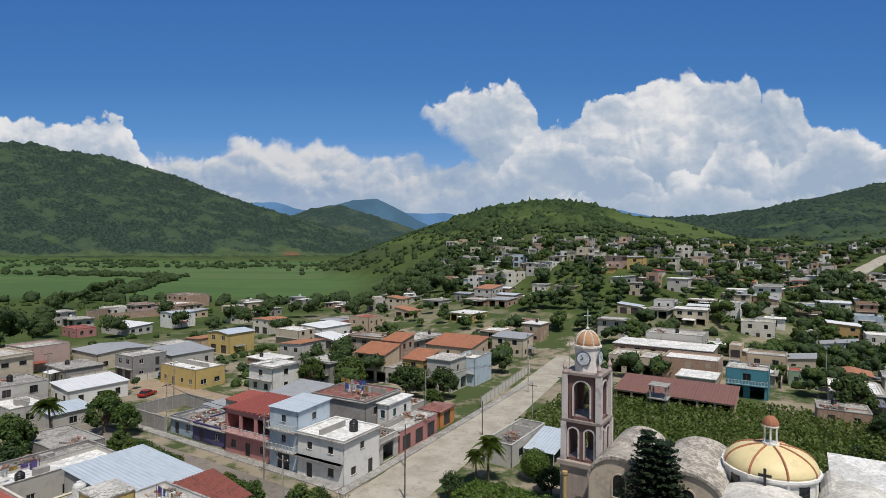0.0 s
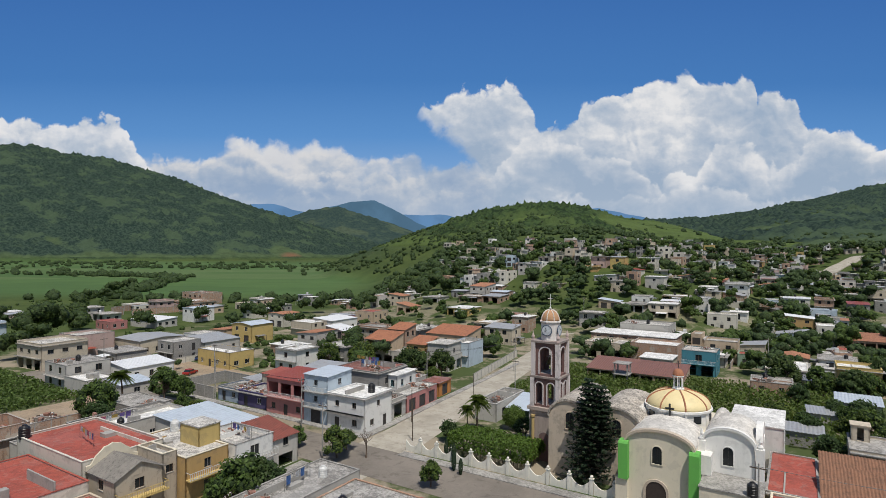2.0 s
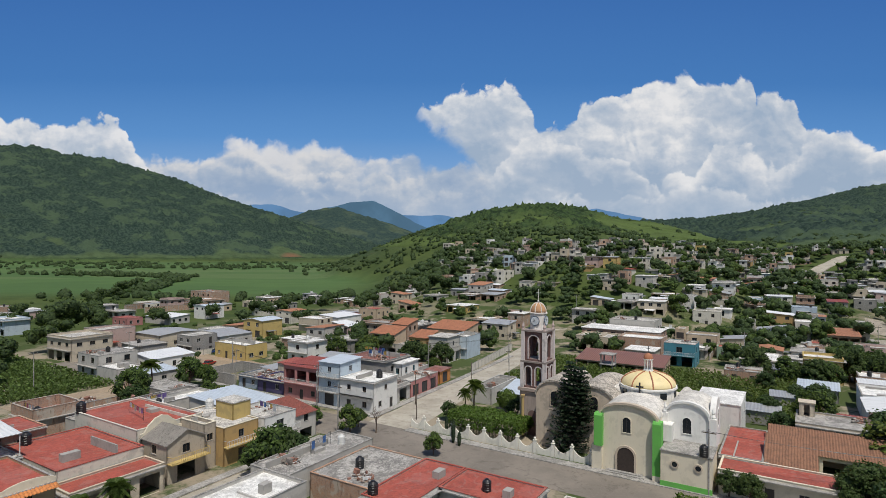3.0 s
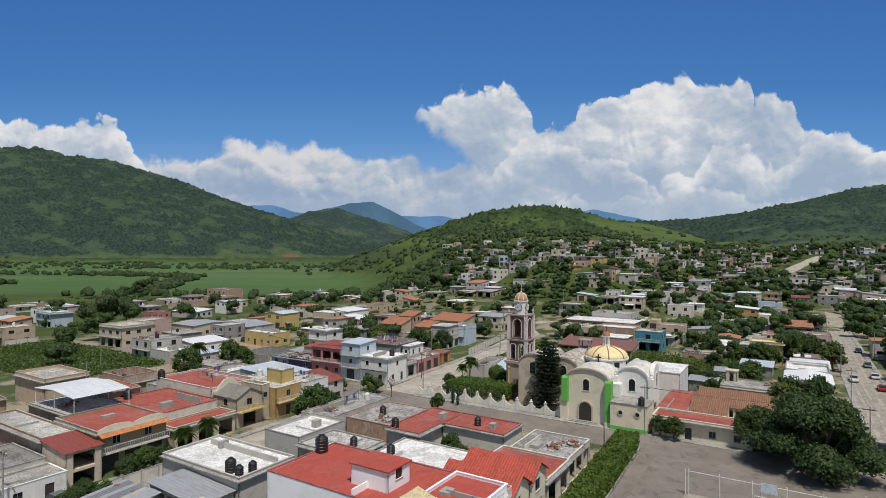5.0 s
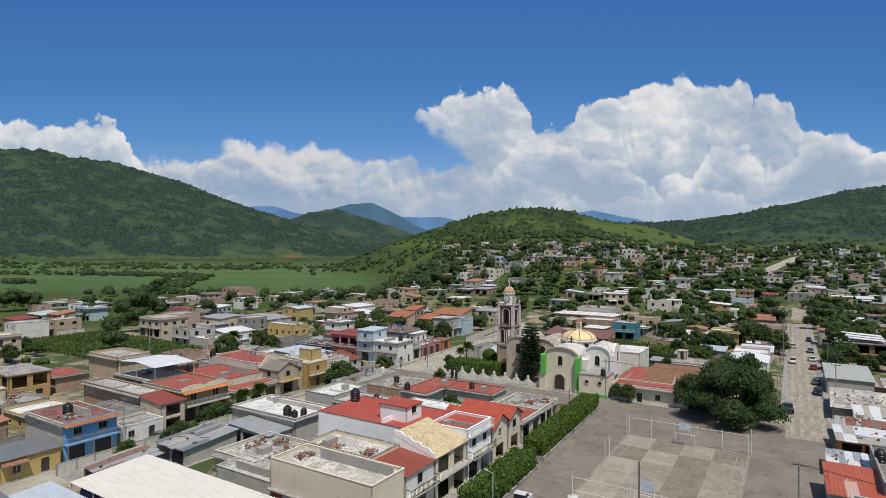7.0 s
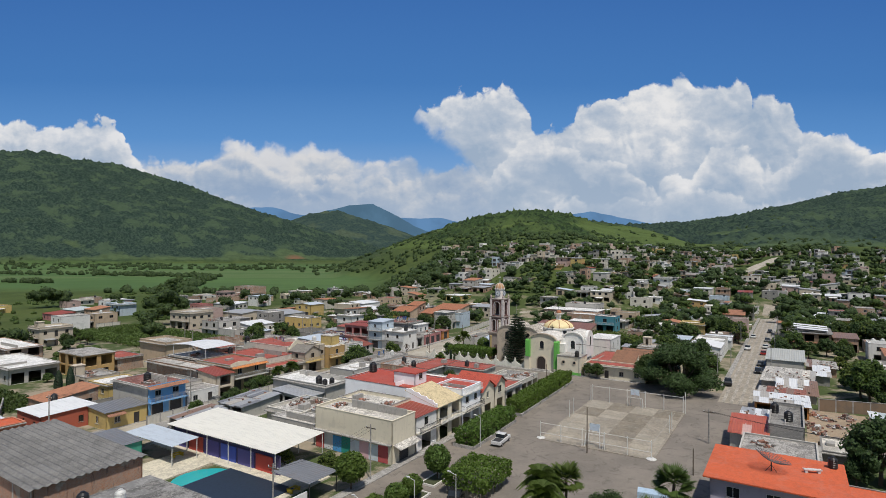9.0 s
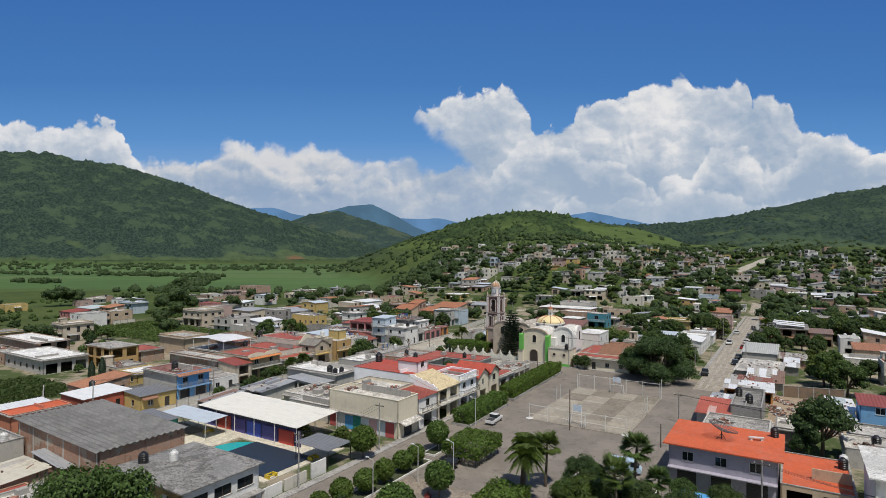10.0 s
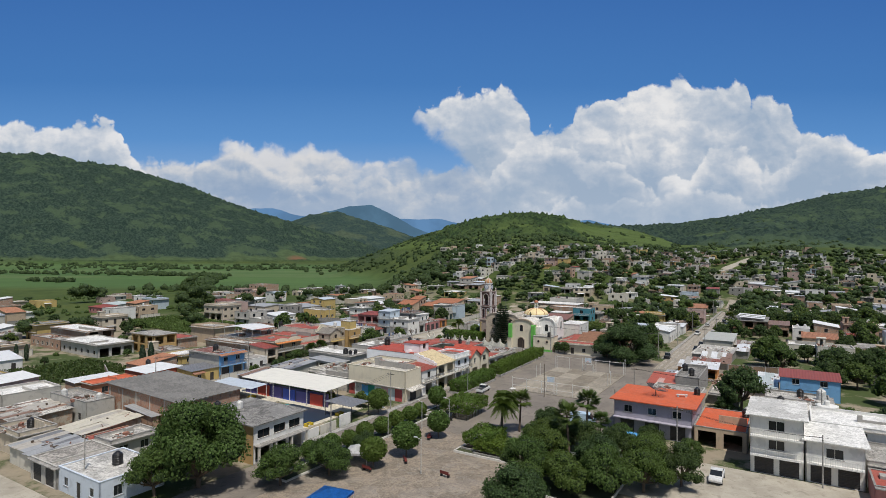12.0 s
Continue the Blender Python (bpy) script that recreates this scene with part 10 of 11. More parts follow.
for m, u, v, s in ((PLUME_PALM, -31.2, -31.3, 1.05), (FAN_PALM, -28.7, -33.6, 1.0), (FAN_PALM, -24.5, -45.0, 1.1), (PLUME_PALM, 70.5, 37, 0.85), (PLUME_PALM, 68.6, 38, 0.65), (PLUME_PALM, 6.5, 50.6, 0.75), (PLUME_PALM, 2.5, 50.4, 0.7), (PLUME_PALM, 45, 108, 1.0), (FAN_PALM, 130, -55, 1.2),
                   (PLUME_PALM, 62, -33, 1.0), (FAN_PALM, -30, -49, 0.8), (FAN_PALM, -36.5, -45.5, 1.05), (PLUME_PALM, -35.5, -33.5, 1.0), (PLUME_PALM, 56, 111.5, 0.8), (PLUME_PALM, 54.5, 109, 0.65)):
    plant(m, u, v, s, "palm with a bare trunk", "palm", category="palm", group="palms")
GARDEN = random.Random(9)
for u, v, s in ((-36, -42, 0.8), (-33, -47, 0.85), (-44, -45, 0.95), (-50, -44, 1.0), (-50, -49.5, 1.05), (-47, -54.5, 1.05), (-42.5, -52, 0.95), (-44, -59, 1.05), (-39, -58.5, 0.95), (-39, -63, 0.8), (-27, -62.6, 0.55), (-25, -56, 0.6), (-24, -51, 0.55), (-55, -46, 0.8),
                (-62, -48, 1.1), (-29, -41, 0.7), (-26.5, -38, 0.65), (-33, -38, 0.6), (-34, -53, 0.8), (-30, -57, 0.7), (-63, -18.5, 0.9), (-61, -16, 0.7), (-69, -15, 0.95), (-54, -17.5, 0.55)):
    plant(GARDEN_TREES[GARDEN.randrange(3)], u, v, s * 0.95, "broad leafy tree in the plaza garden", group="garden trees")
def bare_tree(u, v, height, label):
    """A leafless tree: a short trunk that forks again and again."""
    rng = random.Random(12)
    bm = BMS()

    def fork(p, d, length, r, depth):
        q = p + d * length
        rod(bm, p, q, r, r * 0.65, 6 if depth < 2 else 4)
        if depth < 5:
            for k in range(3 if depth < 2 else 2):
                e = (d + Vector((rng.uniform(-.8, .8), rng.uniform(-.8, .8), rng.uniform(-.1, .5)))).normalized()
                fork(q, e, length * rng.uniform(0.6, 0.85), r * 0.62, depth + 1)
    fork(Vector((0, 0, -0.2)), Vector((0.05, 0, 1)), height * 0.28, 0.16, 0)
    ob = root("bare_tree", place(u, v), label, "tree")
    part("trunk", bm, BARK, ob)


for i in range(13):
    plant(TREES[(2, 0, 4)[i % 3]], 47.8 + RNG.uniform(-.5, .5), 76 + 1.9 * i if i < 10 else 58.5 + 2.8 * (i - 10), RNG.uniform(0.40, 0.56), "low leafy tree in a row along the street", group="street row trees")
bare_tree(49.5, 45.5, 5.5, "leafless grey tree at the street corner")
plant(GARDEN_TREES[1], -80.6, -3.6, 0.95, "leafy green tree before a low corner house")
BIG = broad_tree(12.8, 8.9, 17000, 0.24, LEAF_B, 77, 0.12, 0.14)
plant(BIG, 50, -33.5, 1.0, "huge dark spreading tree beside the court")
MID = broad_tree(8.0, 5.2, 7000, 0.21, LEAF_B, 78, 0.12, 0.16)
plant(MID, 56, -26, 0.95, "dark spreading tree beside the parish house")
plant(broad_tree(11.5, 7.4, 17000, 0.19, LEAF_A, 79, 0.12, 0.12), -75.6, -5.8, 0.98, "large bright green tree before a brick hall")
plant(CONIFER, 59.0, 13.0, 1.14, "tall dark tiered conifer beside the church", "conifer")
for u, v in ((55.5, 33), (56.3, 34), (56.8, 35.2), (52.5, 31.2), (51.8, 29.6)):
    plant(CYPRESS, u, v, RNG.uniform(0.5, 0.75), "small narrow cypress by the churchyard wall", "cypress", category="cypress", group="cypresses")
for u, v, s in ((-30, 82, 1.5), (-31.5, 84, 1.4), (-33, 81, 1.45), (-47, 118, 1.2), (-48.5, 121, 1.1)):
    plant(CYPRESS, u, v, s, "tall narrow dark cypress tree", "cypress", category="cypress", group="cypresses")
for u, v, s in ((54.5, -10.5, 0.55), (53.4, -13, 0.6)):
    plant(TREES[1], u, v, s, "small dark round tree before the parish house")
for u, v, s in ((63, 38.5, 0.45), (66, 33, 0.4), (46, 31, 0.55), (47, 49.3, 0.7), (28.5, 47.3, 1.0), (25.5, 46.4, 0.9), (31.5, 47, 0.7), (50.5, 50.5, 0.45), (71, 28, 0.5)):
    k = RNG.randrange(7)
    plant(TREES[k], u, v, s, "leafy tree in the churchyard garden" if u > 52 else "leafy street tree at the corner", group="garden trees")
hedge(60.5, 28.5, 6, 14, 3.5, "clipped block of bright green churchyard trees", False, z0=1.3)
plant(ball_meshes(2.1, 0.5, 3200), 75, 32, 1.0, "round clipped dark tree behind the churchyard", "clipped_tree", category="tree", group="clipped trees")
for u, v, s in ((100, 73, 1.0), (104, 66, 0.85), (97, 64, 0.7), (99, 88, 1.15), (103, 96, 1.1), (96, 98, 0.9), (92, 84, 0.8), (-13, 43.8, 0.5), (-15.4, 44.4, 0.58), (-17.6, 43.6, 0.45), (-24.2, 44.4, 0.4), (-25.6, 43.6, 0.3), (-4.5, 49.4, 0.6), (-7.5, 48.8, 0.5), (-1.6, 49.4, 0.45), (24, 14.5, 0.6), (22.5, 12, 0.45), (53.5, 100, 0.9), (52, 104, 0.8), (36, 100, 0.9), (34, 96, 0.8),
                (60.7, -71, 1.45), (66, -70, 1.2), (56.5, -74, 1.0), (76, -71, 0.9), (85, -73, 0.7), (113, -54, 0.75), (119, -53, 0.8), (126, -57, 0.9), (118, -61, 0.85), (110, -70, 0.9), (125, -66, 0.8), (102, -68, 0.6), (131, -71, 0.8), (7.4, -67.4, 1.15), (5.2, -64.4, 0.6), (42, -84, 1.0), (46, -90, 1.15), (52, -86, 1.2), (57, -92, 1.1), (62, -86, 1.2), (66, -96, 1.2), (50, -98, 1.1), (90, -20, 0.65), (98, -14, 0.7), (88, -28, 0.6), (112, -18, 0.7), (121, -12, 0.75), (84, -17, 0.5), (82, -33, 0.6)):
    k = RNG.randrange(7)
    plant(TREES[k], u, v, s, "leafy tree in a yard beside the street")

# ---- pool yard ----
def pool_yard():
    p = root("swimming_pool", place(-43, 10, 0.0), "small swimming pool half covered by a dark tarpaulin", "pool")
    bm = BMS()
    for a in ((-6.5, -5.2, -9.5, 18), (4.5, 10.5, -9.5, 26), (-5.2, 4.5, 9.6, 18), (-5.2, 4.5, -9.5, -8.2)):
        box(bm, *a, -0.1, 0.22)
    part("deck", bm, slab((0.62, 0.57, 0.45), 0.3), p, "cream paved deck")
    bm = BMS()
    outline = [(-4.8, -8.2), (4.4, -8.2), (4.4, 4.8)] + [(-0.2 + 4.6 * math.cos(radians(a)), 4.8 + 4.6 * math.sin(radians(a))) for a in range(10, 171, 16)] + [(-4.8, 4.8)]
    bm.faces.new([bm.verts.new((x, y, 0.10)) for x, y in outline])
    water = material("pool water", lambda n, b: (n.put(b.inputs["Base Color"], (0.03, 0.38, 0.40, 1)), n.put(b.inputs["Roughness"], 0.06), bump(n, b, n.noise(local(n), 1.4, 3), 0.1)))
    part("water", bm, water, p, "turquoise water")
    bm = BMS()
    box(bm, -5.1, 4.5, -8.25, 5.2, 0.24, 0.30)
    part("tarpaulin", bm, plain("dark blue tarpaulin", (0.022, 0.034, 0.055), 0.55), p, "dark blue tarpaulin cover")
    yellow = plain("yellow steel", (0.62, 0.44, 0.02), 0.5)
    for x, y in ((3.2, 16.5), (-4.6, -8.9), (3.9, -8.9)):
        bm = BMS()
        for dx in (-0.7, 0.7):
            box(bm, x + dx - 0.08, x + dx + 0.08, y - 0.5, y + 0.5, 0.2, 0.75)
        box(bm, x - 0.8, x + 0.8, y - 0.5, y - 0.35, 0.6, 0.76), box(bm, x - 0.8, x + 0.8, y + 0.35, y + 0.5, 0.6, 0.76)
        thing("pool_bench", bm, yellow, place(-43, 10, 0.0), "yellow steel bench beside the pool", "bench", "pool benches")
    for u0, u1, mat, name in ((-55, -50, WHITE, "low white wall toward the street"), (-49.6, -45.5, OFFWHITE, "low pale wall toward the street"), (-44.5, -41.5, WHITE, "tall white wall panel beside the pool")):
        bm = BMS()
        box(bm, u0, u1, -3.9, -3.7, -0.1, 2.2 if u0 > -45 else 1.6)
        thing("yard_wall", bm, mat, place(0, 0, 0.0), name, "wall", kind="structure")
    for i, col in enumerate(((0.50, 0.07, 0.05), (0.10, 0.09, 0.28), (0.06, 0.10, 0.45), (0.08, 0.07, 0.25), (0.45, 0.08, 0.06), (0.09, 0.08, 0.27))):
        bm = BMS()
        box(bm, -36.62, -36.47, 8.2 + i * 4.1, 11.8 + i * 4.1, 0.1, 2.6)
        thing("painted_panel", bm, plaster(col, 0.2), place(0, 0, 0.0), "brightly painted wall panel under the white roof", "mural", "painted panels", kind="structure")


pool_yard()
for u, v, s in ((-33.6, 16, 0.42), (-33.4, 9, 0.45), (-31.8, 1.5, 0.5)):
    plant(TREES[2], u, v, s, "small bare-stemmed tree by the pool")

# ---- churchyard wall: scalloped panels between posts with balls ----
WALL_WHITE = plaster((0.70, 0.68, 0.60), 0.4)


def church_wall():
    w = root("churchyard_wall", place(55.7, 0.0, 0.0), "cream scalloped churchyard wall with ball-topped posts", "wall", kind="structure")
    y = 8.4
    while y < 41:
        bm = BMS()
        k = 10
        top = [(y + 0.3 + 2.5 * i / k, 1.75 - 0.85 * math.sin(math.pi * i / k)) for i in range(k + 1)]
        prism(bm, [(y + 0.3, -0.3)] + top + [(y + 2.8, -0.3)], "x", -0.1, 0.1)
        part("wall_panel", bm, WALL_WHITE, w)
        bm = BMS()
        box(bm, -0.22, 0.22, y - 0.25, y + 0.25, -0.3, 2.1)
        box(bm, -0.28, 0.28, y - 0.31, y + 0.31, 2.1, 2.2)
        lathe(bm, [(0.08, 2.2), (0.2, 2.32), (0.22, 2.45), (0.12, 2.62)], 8, (0, y))
        part("wall_post", bm, WALL_WHITE, w)
        y += 3.1


church_wall()
house(77, 90, 36.6, 41.2, 2.9, GREYWALL, roof_mat=R_BLACK, S="b", label="low grey shed beside the churchyard")
canopy(80, 88.4, 31, 36.2, 2.9, T_BLUE, "blue-grey sheet canopy beside the churchyard", 0.0, "-u", 0.15)

# ---- vehicles ----
TYRE = plain("tyre rubber", (0.02, 0.02, 0.02), 0.85)
CARGLASS = plain("car glass", (0.02, 0.025, 0.03), 0.08)
CHROME = plain("wheel metal", (0.45, 0.45, 0.46), 0.35, 0.7)


def vehicle(u, v, turn, paint, kind, label):
    """A parked vehicle, nose along +x."""
    c = root("car" if kind == "car" else "pickup_truck" if kind == "pickup" else "van", place(u, v, None, turn), label, "car" if kind == "car" else "truck")
    w = 0.86
    if kind == "car":
        side = [(-2.05, 0.35), (2.05, 0.35), (2.1, 0.62), (1.95, 0.82), (0.95, 0.93), (-1.55, 0.95), (-2.05, 0.88), (-2.1, 0.6)]
        cab = [(0.95, 0.92), (0.35, 1.42), (-1.05, 1.44), (-1.7, 0.94)]
        wheels = (1.3, -1.3)
    elif kind == "pickup":
        side = [(-2.5, 0.42), (2.45, 0.42), (2.5, 0.72), (2.35, 0.98), (1.25, 1.06), (-0.45, 1.06), (-0.45, 1.0), (-2.5, 1.0)]
        cab = [(1.3, 1.05), (0.75, 1.68), (-0.35, 1.7), (-0.5, 1.05)]
        wheels = (1.55, -1.55)
    else:
        side = [(-2.4, 0.4), (2.2, 0.4), (2.3, 0.85), (1.95, 1.2), (1.2, 2.1), (-2.4, 2.15)]
        cab = [(1.95, 1.2), (1.35, 1.95), (0.7, 1.95), (0.7, 1.22)]
        wheels = (1.4, -1.4)
    bm = BMS()
    prism(bm, side, "y", -w, w)
    bmesh.ops.bevel(bm, geom=bm.edges[:], offset=0.06, segments=2, affect="EDGES", profile=0.6)
    part("body", bm, paint, c, smooth=False)
    bm = BMS()
    in_w = w - 0.1 if kind != "van" else w + 0.012
    prism(bm, cab, "y", -in_w, in_w)
    part("glass", bm, CARGLASS, c)
    if kind != "van":
        bm = BMS()
        roof = [(cab[1][0] + 0.02, cab[1][1] - 0.06), (cab[1][0], cab[1][1] + 0.03), (cab[2][0], cab[2][1] + 0.03), (cab[2][0] - 0.05, cab[2][1] - 0.06)]
        prism(bm, roof, "y", -in_w - 0.01, in_w + 0.01)
        part("roof", bm, paint, c)
    if kind == "pickup":
        bm = BMS()
        box(bm, -2.4, -0.55, -0.72, 0.72, 1.002, 1.012)
        part("bed", bm, plain("dark truck bed", (0.04, 0.04, 0.042), 0.8), c)
    for x in wheels:
        for s in (-1, 1):
            bm = BMS()
            rod(bm, (x, s * (w - 0.16), 0.32), (x, s * (w + 0.03), 0.32), 0.32, n=14)
            t = part("wheel", bm, TYRE, c)
            bm = BMS()
            rod(bm, (x, s * (w + 0.0), 0.32), (x, s * (w + 0.045), 0.32), 0.18, n=10)
            part("rim", bm, CHROME, t)
    for s in (-1, 1):
        bm = BMS()
        f = side[1][0] + 0.03
        box(bm, f - 0.08, f + 0.05, s * 0.6 - 0.16, s * 0.6 + 0.16, 0.6, 0.74)
        part("headlight", bm, plain("lamp lens", (0.6, 0.6, 0.58), 0.2), c)
    return c


WHITE_PAINT = plain("white car paint", (0.68, 0.68, 0.67), 0.25)
RED_PAINT = plain("red car paint", (0.36, 0.03, 0.02), 0.25)
BLUE_PAINT = plain("blue car paint", (0.03, 0.06, 0.16), 0.25)
GREY_PAINT = plain("grey car paint", (0.16, 0.165, 0.17), 0.25, 0.3)
BLACK_PAINT = plain("black car paint", (0.02, 0.02, 0.022), 0.2)
vehicle(-33.6, -67.0, 180, WHITE_PAINT, "pickup", "white pickup truck parked in the side street")
vehicle(-5.6, -13.9, 4, WHITE_PAINT, "pickup", "old white pickup parked beside the hedge")
vehicle(-17.3, -41.9, -80, plain("pale blue van paint", (0.45, 0.58, 0.70), 0.3), "van", "pale blue and white delivery van in the plaza")
vehicle(-28.6, -18.4, 20, BLACK_PAINT, "car", "dark car in the shade of a clipped fig")
vehicle(64.4, -42.9, 4, BLACK_PAINT, "pickup", "dark pickup parked on the long street")
for u, v, k, paint, lab in ((97, -48.7, "car", GREY_PAINT, "grey car parked on the long street"), (118, -48.6, "car", RED_PAINT, "red car parked on the long street"),
                            (126, -43.6, "pickup", WHITE_PAINT, "white pickup parked on the long street"), (133, -48.6, "car", WHITE_PAINT, "white car parked on the long street"), 
                            (150, -48.6, "car", GREY_PAINT, "grey car parked on the long street"), (158, -43.6, "car", WHITE_PAINT, "white car parked on the long street"),
                            (178, -48.6, "car", BLACK_PAINT, "black car parked on the long street"), (85, -48.6, "car", BLACK_PAINT, "black car parked on the long street")):
    vehicle(u, v, TOWN.choice((0, 180)), paint, k, lab)
vehicle(70, 122, 20, RED_PAINT, "car", "red car on a bare earth lot")
vehicle(82.6, 138, 70, BLUE_PAINT, "car", "blue car on a bare earth lot")
vehicle(-15.5, 49.2, 0, GREY_PAINT, "car", "grey car before a low white house")

# ---- roof dish, roof clutter, tents and planters ----
d = root("satellite_dish", place(-13.2, -54.5, 6.17), "large mesh satellite dish on an orange-red roof", "satellite dish")
bm = BMS()
rod(bm, (0, 0, 0), (0, 0, 1.1), 0.07, n=8)
for k in range(3):
    a = 2 * math.pi * k / 3
    rod(bm, (0.7 * math.cos(a), 0.7 * math.sin(a), 0), (0, 0, 0.8), 0.03, n=5)
part("mast", bm, IRON, d)
MESH = plain("dark wire mesh", (0.10, 0.10, 0.11), 0.6)
tilt = pose(0, 0, 1.2, 18, 8, 0) @ Matrix.Diagonal((1.4, 1.4, 1.4, 1))
for k in range(24):
    a = 2 * math.pi * k / 24
    bm = BMS()
    pts = [tilt @ Vector((r * math.cos(a), r * math.sin(a), 0.22 * r * r)) for r in (0, .35, .7, 1.05, 1.45)]
    tube(bm, pts, 0.03)
    part("rib", bm, MESH, d)
for r in (0.3, 0.5, 0.7, 0.9, 1.1, 1.28, 1.45):
    bm = BMS()
    pts = [tilt @ Vector((r * math.cos(2 * math.pi * k / 24), r * math.sin(2 * math.pi * k / 24), 0.22 * r * r)) for k in range(24)]
    tube(bm, pts + pts[:1], 0.026)
    part("ring", bm, MESH, d)
bm = BMS()
box(bm, -0.25, 0.25, -1.0, 1.0, 0.35, 0.47)
for y in (-0.7, 0.7):
    box(bm, -0.2, 0.2, y - 0.15, y + 0.15, 0.0, 0.35)
thing("roof_heater", bm, WHITE_METAL, place(-11.2, -58.8, 6.17, 20), "white slab heater on blocks on a roof", "heater")
water_tank(-8, -61, 6.17, 1.0)


CLOTH = [plain("cloth %d" % i, c, 0.9) for i, c in enumerate(((0.70, 0.70, 0.70), (0.52, 0.16, 0.26), (0.22, 0.16, 0.40), (0.10, 0.22, 0.50), (0.62, 0.60, 0.56), (0.55, 0.40, 0.12)))]


def washing_line(u, v, z, length, turn, seed):
    """A line between two rods with clothes and sheets hung over it."""
    rng = random.Random(seed)
    ob = root("washing_line", place(u, v, z, turn), "washing line with coloured clothes on a roof", "washing line", "washing lines")
    for x in (-length / 2, length / 2):
        bm = BMS()
        rod(bm, (x, 0, 0), (x, 0, 1.9), 0.025, n=6)
        part("post", bm, IRON, ob)
    bm = BMS()
    tube(bm, [Vector((-length / 2 + length * i / 8, 0, 1.85 - 0.5 * (i / 8) * (1 - i / 8))) for i in range(9)], 0.012)
    part("line", bm, IRON, ob)
    x = -length / 2 + 0.3
    while x < length / 2 - 0.6:
        w, drop = rng.uniform(0.4, 0.9), rng.uniform(0.5, 1.2)
        bm = BMS()
        cols = []
        for i in range(5):
            px = x + w * i / 4
            top = 1.85 - 0.5 * ((px + length / 2) / length) * (1 - (px + length / 2) / length)
            cols.append([bm.verts.new((px, 0.05 * math.sin(i * 1.7) * k, top + 0.014 - drop * k)) for k in (0, 0.5, 1)])
        for p, q in zip(cols, cols[1:]):
            for k in (0, 1):
                bm.faces.new((p[k], q[k], q[k + 1], p[k + 1]))
        bmesh.ops.solidify(bm, geom=bm.faces[:], thickness=0.012)
        part("cloth", bm, rng.choice(CLOTH), ob)
        x += w + rng.uniform(0.1, 0.4)


for i, (u, v, z, length, turn) in enumerate(((79, 70, 7.0, 7, 92), (76, 66, 7.0, 6, 92), (35, 57, 5.2, 5, 85), (20, 70, 6.3, 6, 80), (30, 83.2, 3.7, 7, 0), (14, 91, 4.6, 5, 90), (30, 40, 3.9, 5, 10))):
    washing_line(u, v, z, length, turn, i)


def tent(u, v, w, h, mat, label, turn=0):
    t = root("tent", place(u, v, 0.06, turn), label, "tent")
    bm = BMS()
    base = [bm.verts.new((sx * w / 2, sy * w / 2, h)) for sx, sy in ((-1, -1), (1, -1), (1, 1), (-1, 1))]
    tip = bm.verts.new((0, 0, h + 0.9))
    for i in range(4):
        bm.faces.new((base[i], base[(i + 1) % 4], tip))
    low = [bm.verts.new((q.co.x, q.co.y, h - 0.3)) for q in base]
    for i in range(4):
        bm.faces.new((base[i], low[i], low[(i + 1) % 4], base[(i + 1) % 4]))
    bmesh.ops.solidify(bm, geom=bm.faces[:], thickness=0.02)
    part("cloth", bm, mat, t)
    for sx in (-1, 1):
        for sy in (-1, 1):
            bm = BMS()
            rod(bm, (sx * w / 2 * 0.97, sy * w / 2 * 0.97, 0), (sx * w / 2 * 0.97, sy * w / 2 * 0.97, h), 0.03, n=6)
            part("pole", bm, WHITE_METAL, t)


tent(-71.5, -26.6, 4.5, 2.2, plain("blue tarpaulin", (0.02, 0.16, 0.52), 0.5), "bright blue market tent in the plaza", 10)
tent(-57.2, -19.2, 3.6, 2.3, plain("white tent cloth", (0.72, 0.72, 0.72), 0.7), "white market tent beside the bushes", 25)
bm = BMS()
box(bm, -29.0, -25.4, -54.2, -51.2, 0.0, 0.06)
for v0, v1 in ((-54.2, -54.1), (-51.3, -51.2)):
    box(bm, -29.0, -25.4, v0, v1, 0.06, 2.2)
box(bm, -25.5, -25.4, -54.1, -51.3, 0.06, 2.2)
kiosk = root("street_kiosk", place(0, 0, 0.03), "small white street kiosk with a sky blue roof", "kiosk")
part("walls", bm, WHITE_PAINT, kiosk)
bm = BMS()
box(bm, -29.5, -25.2, -54.4, -51.0, 2.202, 2.3)
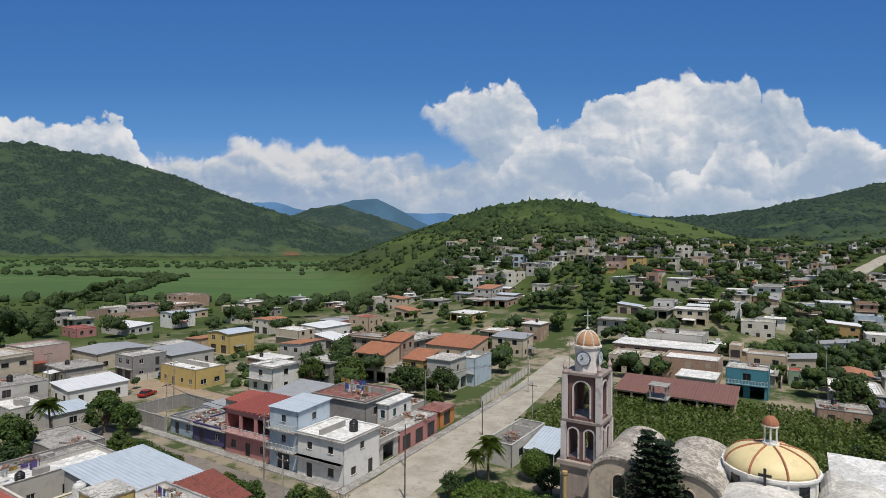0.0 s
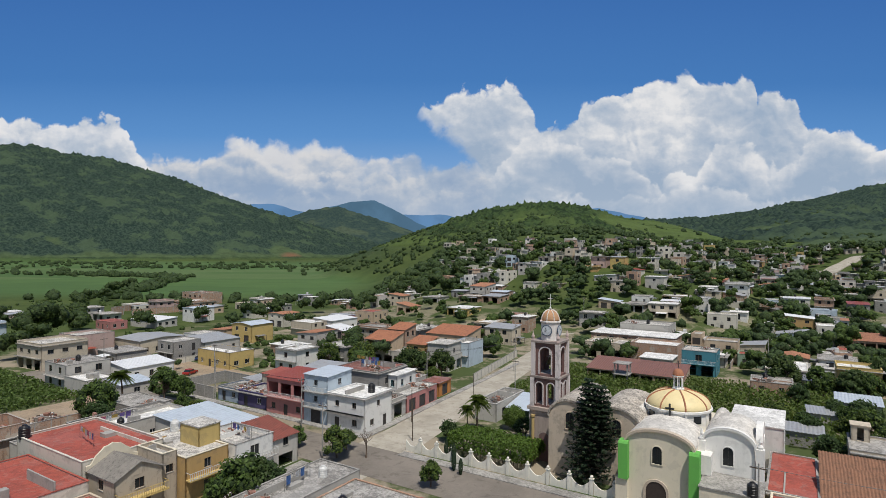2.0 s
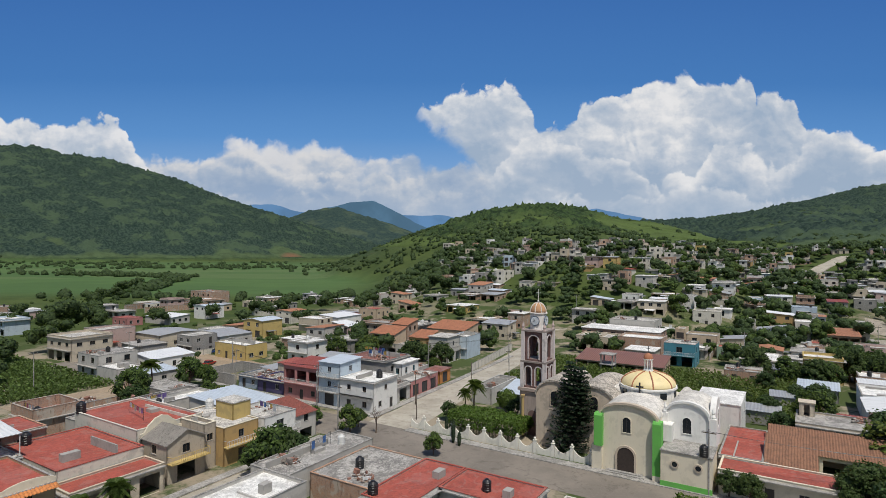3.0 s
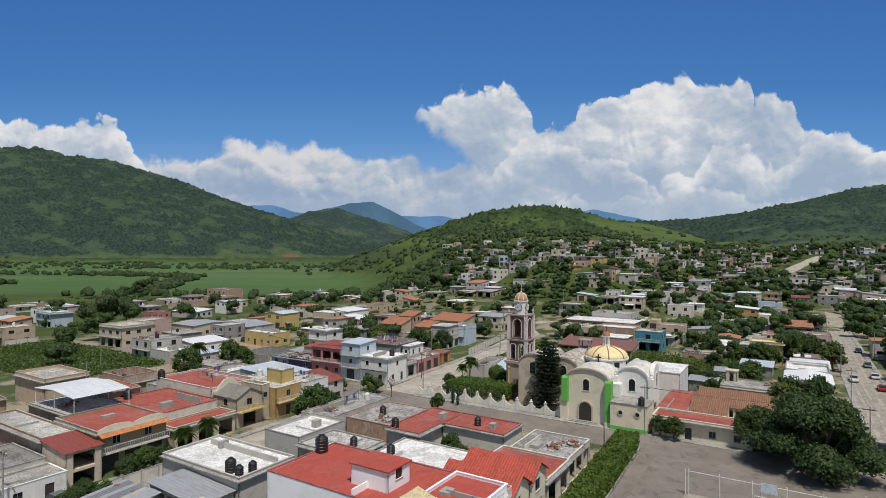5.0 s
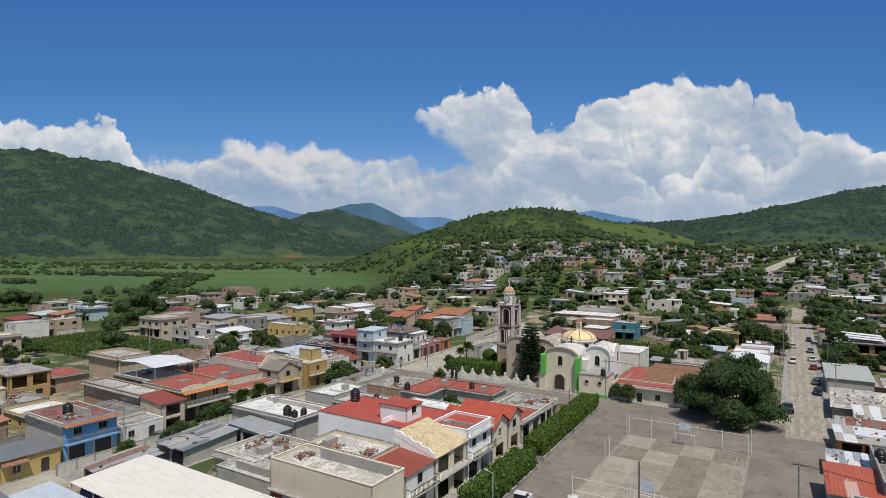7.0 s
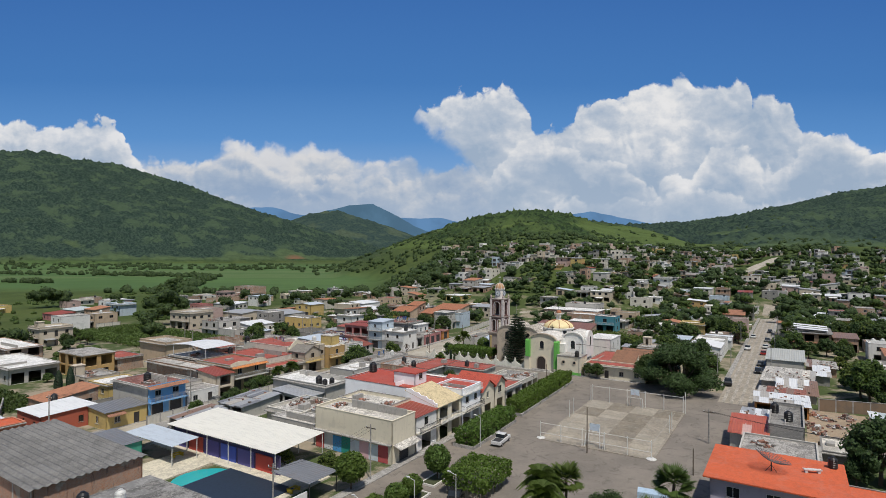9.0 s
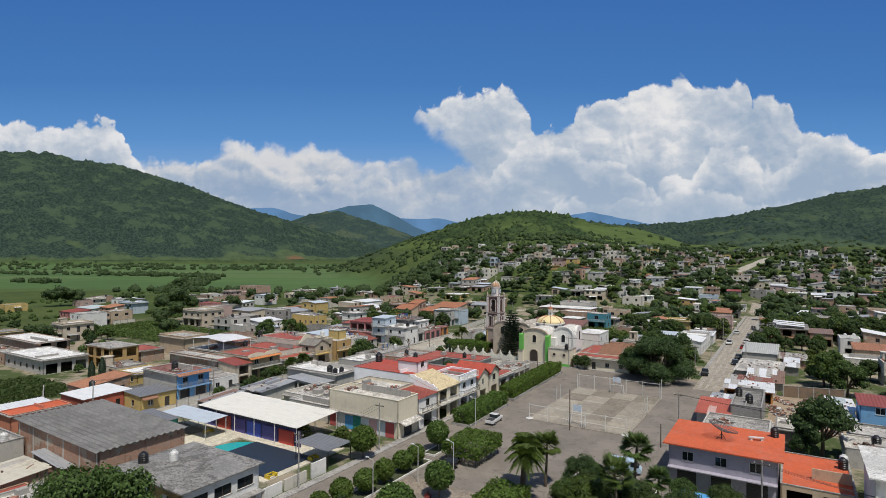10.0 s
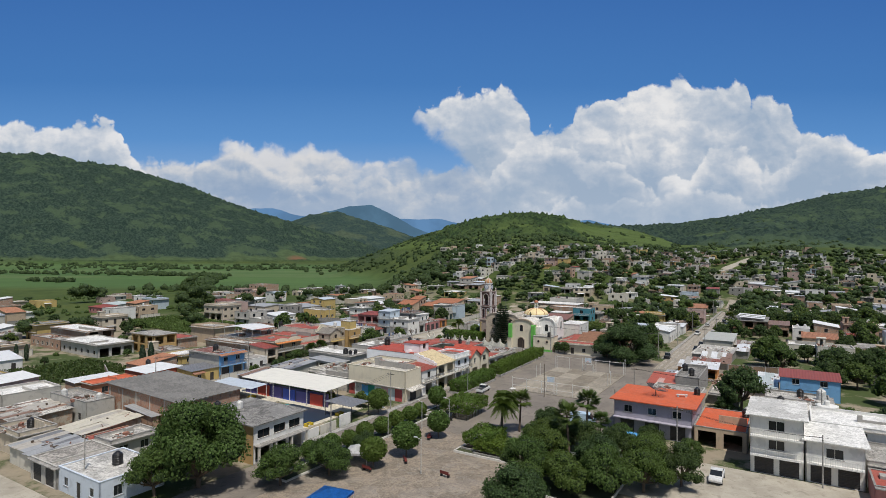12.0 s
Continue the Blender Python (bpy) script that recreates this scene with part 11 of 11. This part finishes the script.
part("roof", bm, plain("sky blue kiosk roof", (0.10, 0.36, 0.70), 0.5), kiosk, "sky blue sheet roof")
bm = BMS()
box(bm, -29.1, -28.95, -54.1, -51.3, 0.06, 1.1)
part("counter", bm, WHITE_PAINT, kiosk)


def planter(u0, u1, v0, v1, label, h=0.35):
    ob = root("planter", place((u0 + u1) / 2, (v0 + v1) / 2, 0.05), label, "planter", "plaza planters")
    a, b = (u1 - u0) / 2, (v1 - v0) / 2
    for c in ((-a, a, -b, -b + 0.2), (-a, a, b - 0.2, b), (-a, -a + 0.2, -b + 0.2, b - 0.2), (a - 0.2, a, -b + 0.2, b - 0.2)):
        bm = BMS()
        box(bm, *c, -0.2, h)
        part("kerb", bm, plaster((0.60, 0.58, 0.54), 0.5), ob)
    bm = BMS()
    box(bm, -a + 0.2, a - 0.2, -b + 0.2, b - 0.2, -0.2, h - 0.1)
    part("soil", bm, plain("planted soil", (0.055, 0.065, 0.028), 0.95), ob)


planter(-68, -29.5, -15.0, -12.2, "long kerbed strip planted with round bushes", 0.25)
planter(-27.5, -21, -14.2, -11.8, "small kerbed strip with a clipped tree", 0.25)
planter(-44.5, -36, -38.5, -28.8, "kerbed garden bed with clipped figs")
planter(-53, -38, -56, -44, "kerbed garden bed under leafy trees")
planter(-35, -22, -47.5, -36, "kerbed garden bed with palms")
for u, v in ((-52.5, -24.8), (-58.5, -22.0), (-41.2, -22.0), (-54, -33)):
    b = root("bench", place(u, v, 0.06, RNG.uniform(0, 90)), "dark red park bench on the plaza", "bench", "plaza benches")
    red = plain("dark red bench", (0.16, 0.03, 0.025), 0.6)
    for y0, nm, bx in ((0, "seat", (-0.8, 0.8, -0.22, 0.22, 0.42, 0.47)), (0, "backrest", (-0.8, 0.8, 0.2, 0.25, 0.5, 0.9))):
        bm = BMS()
        box(bm, *bx)
        part(nm, bm, red, b)
    for x in (-0.65, 0.65):
        bm = BMS()
        box(bm, x - 0.05, x + 0.05, -0.2, 0.25, 0, 0.42)
        part("leg", bm, IRON, b)
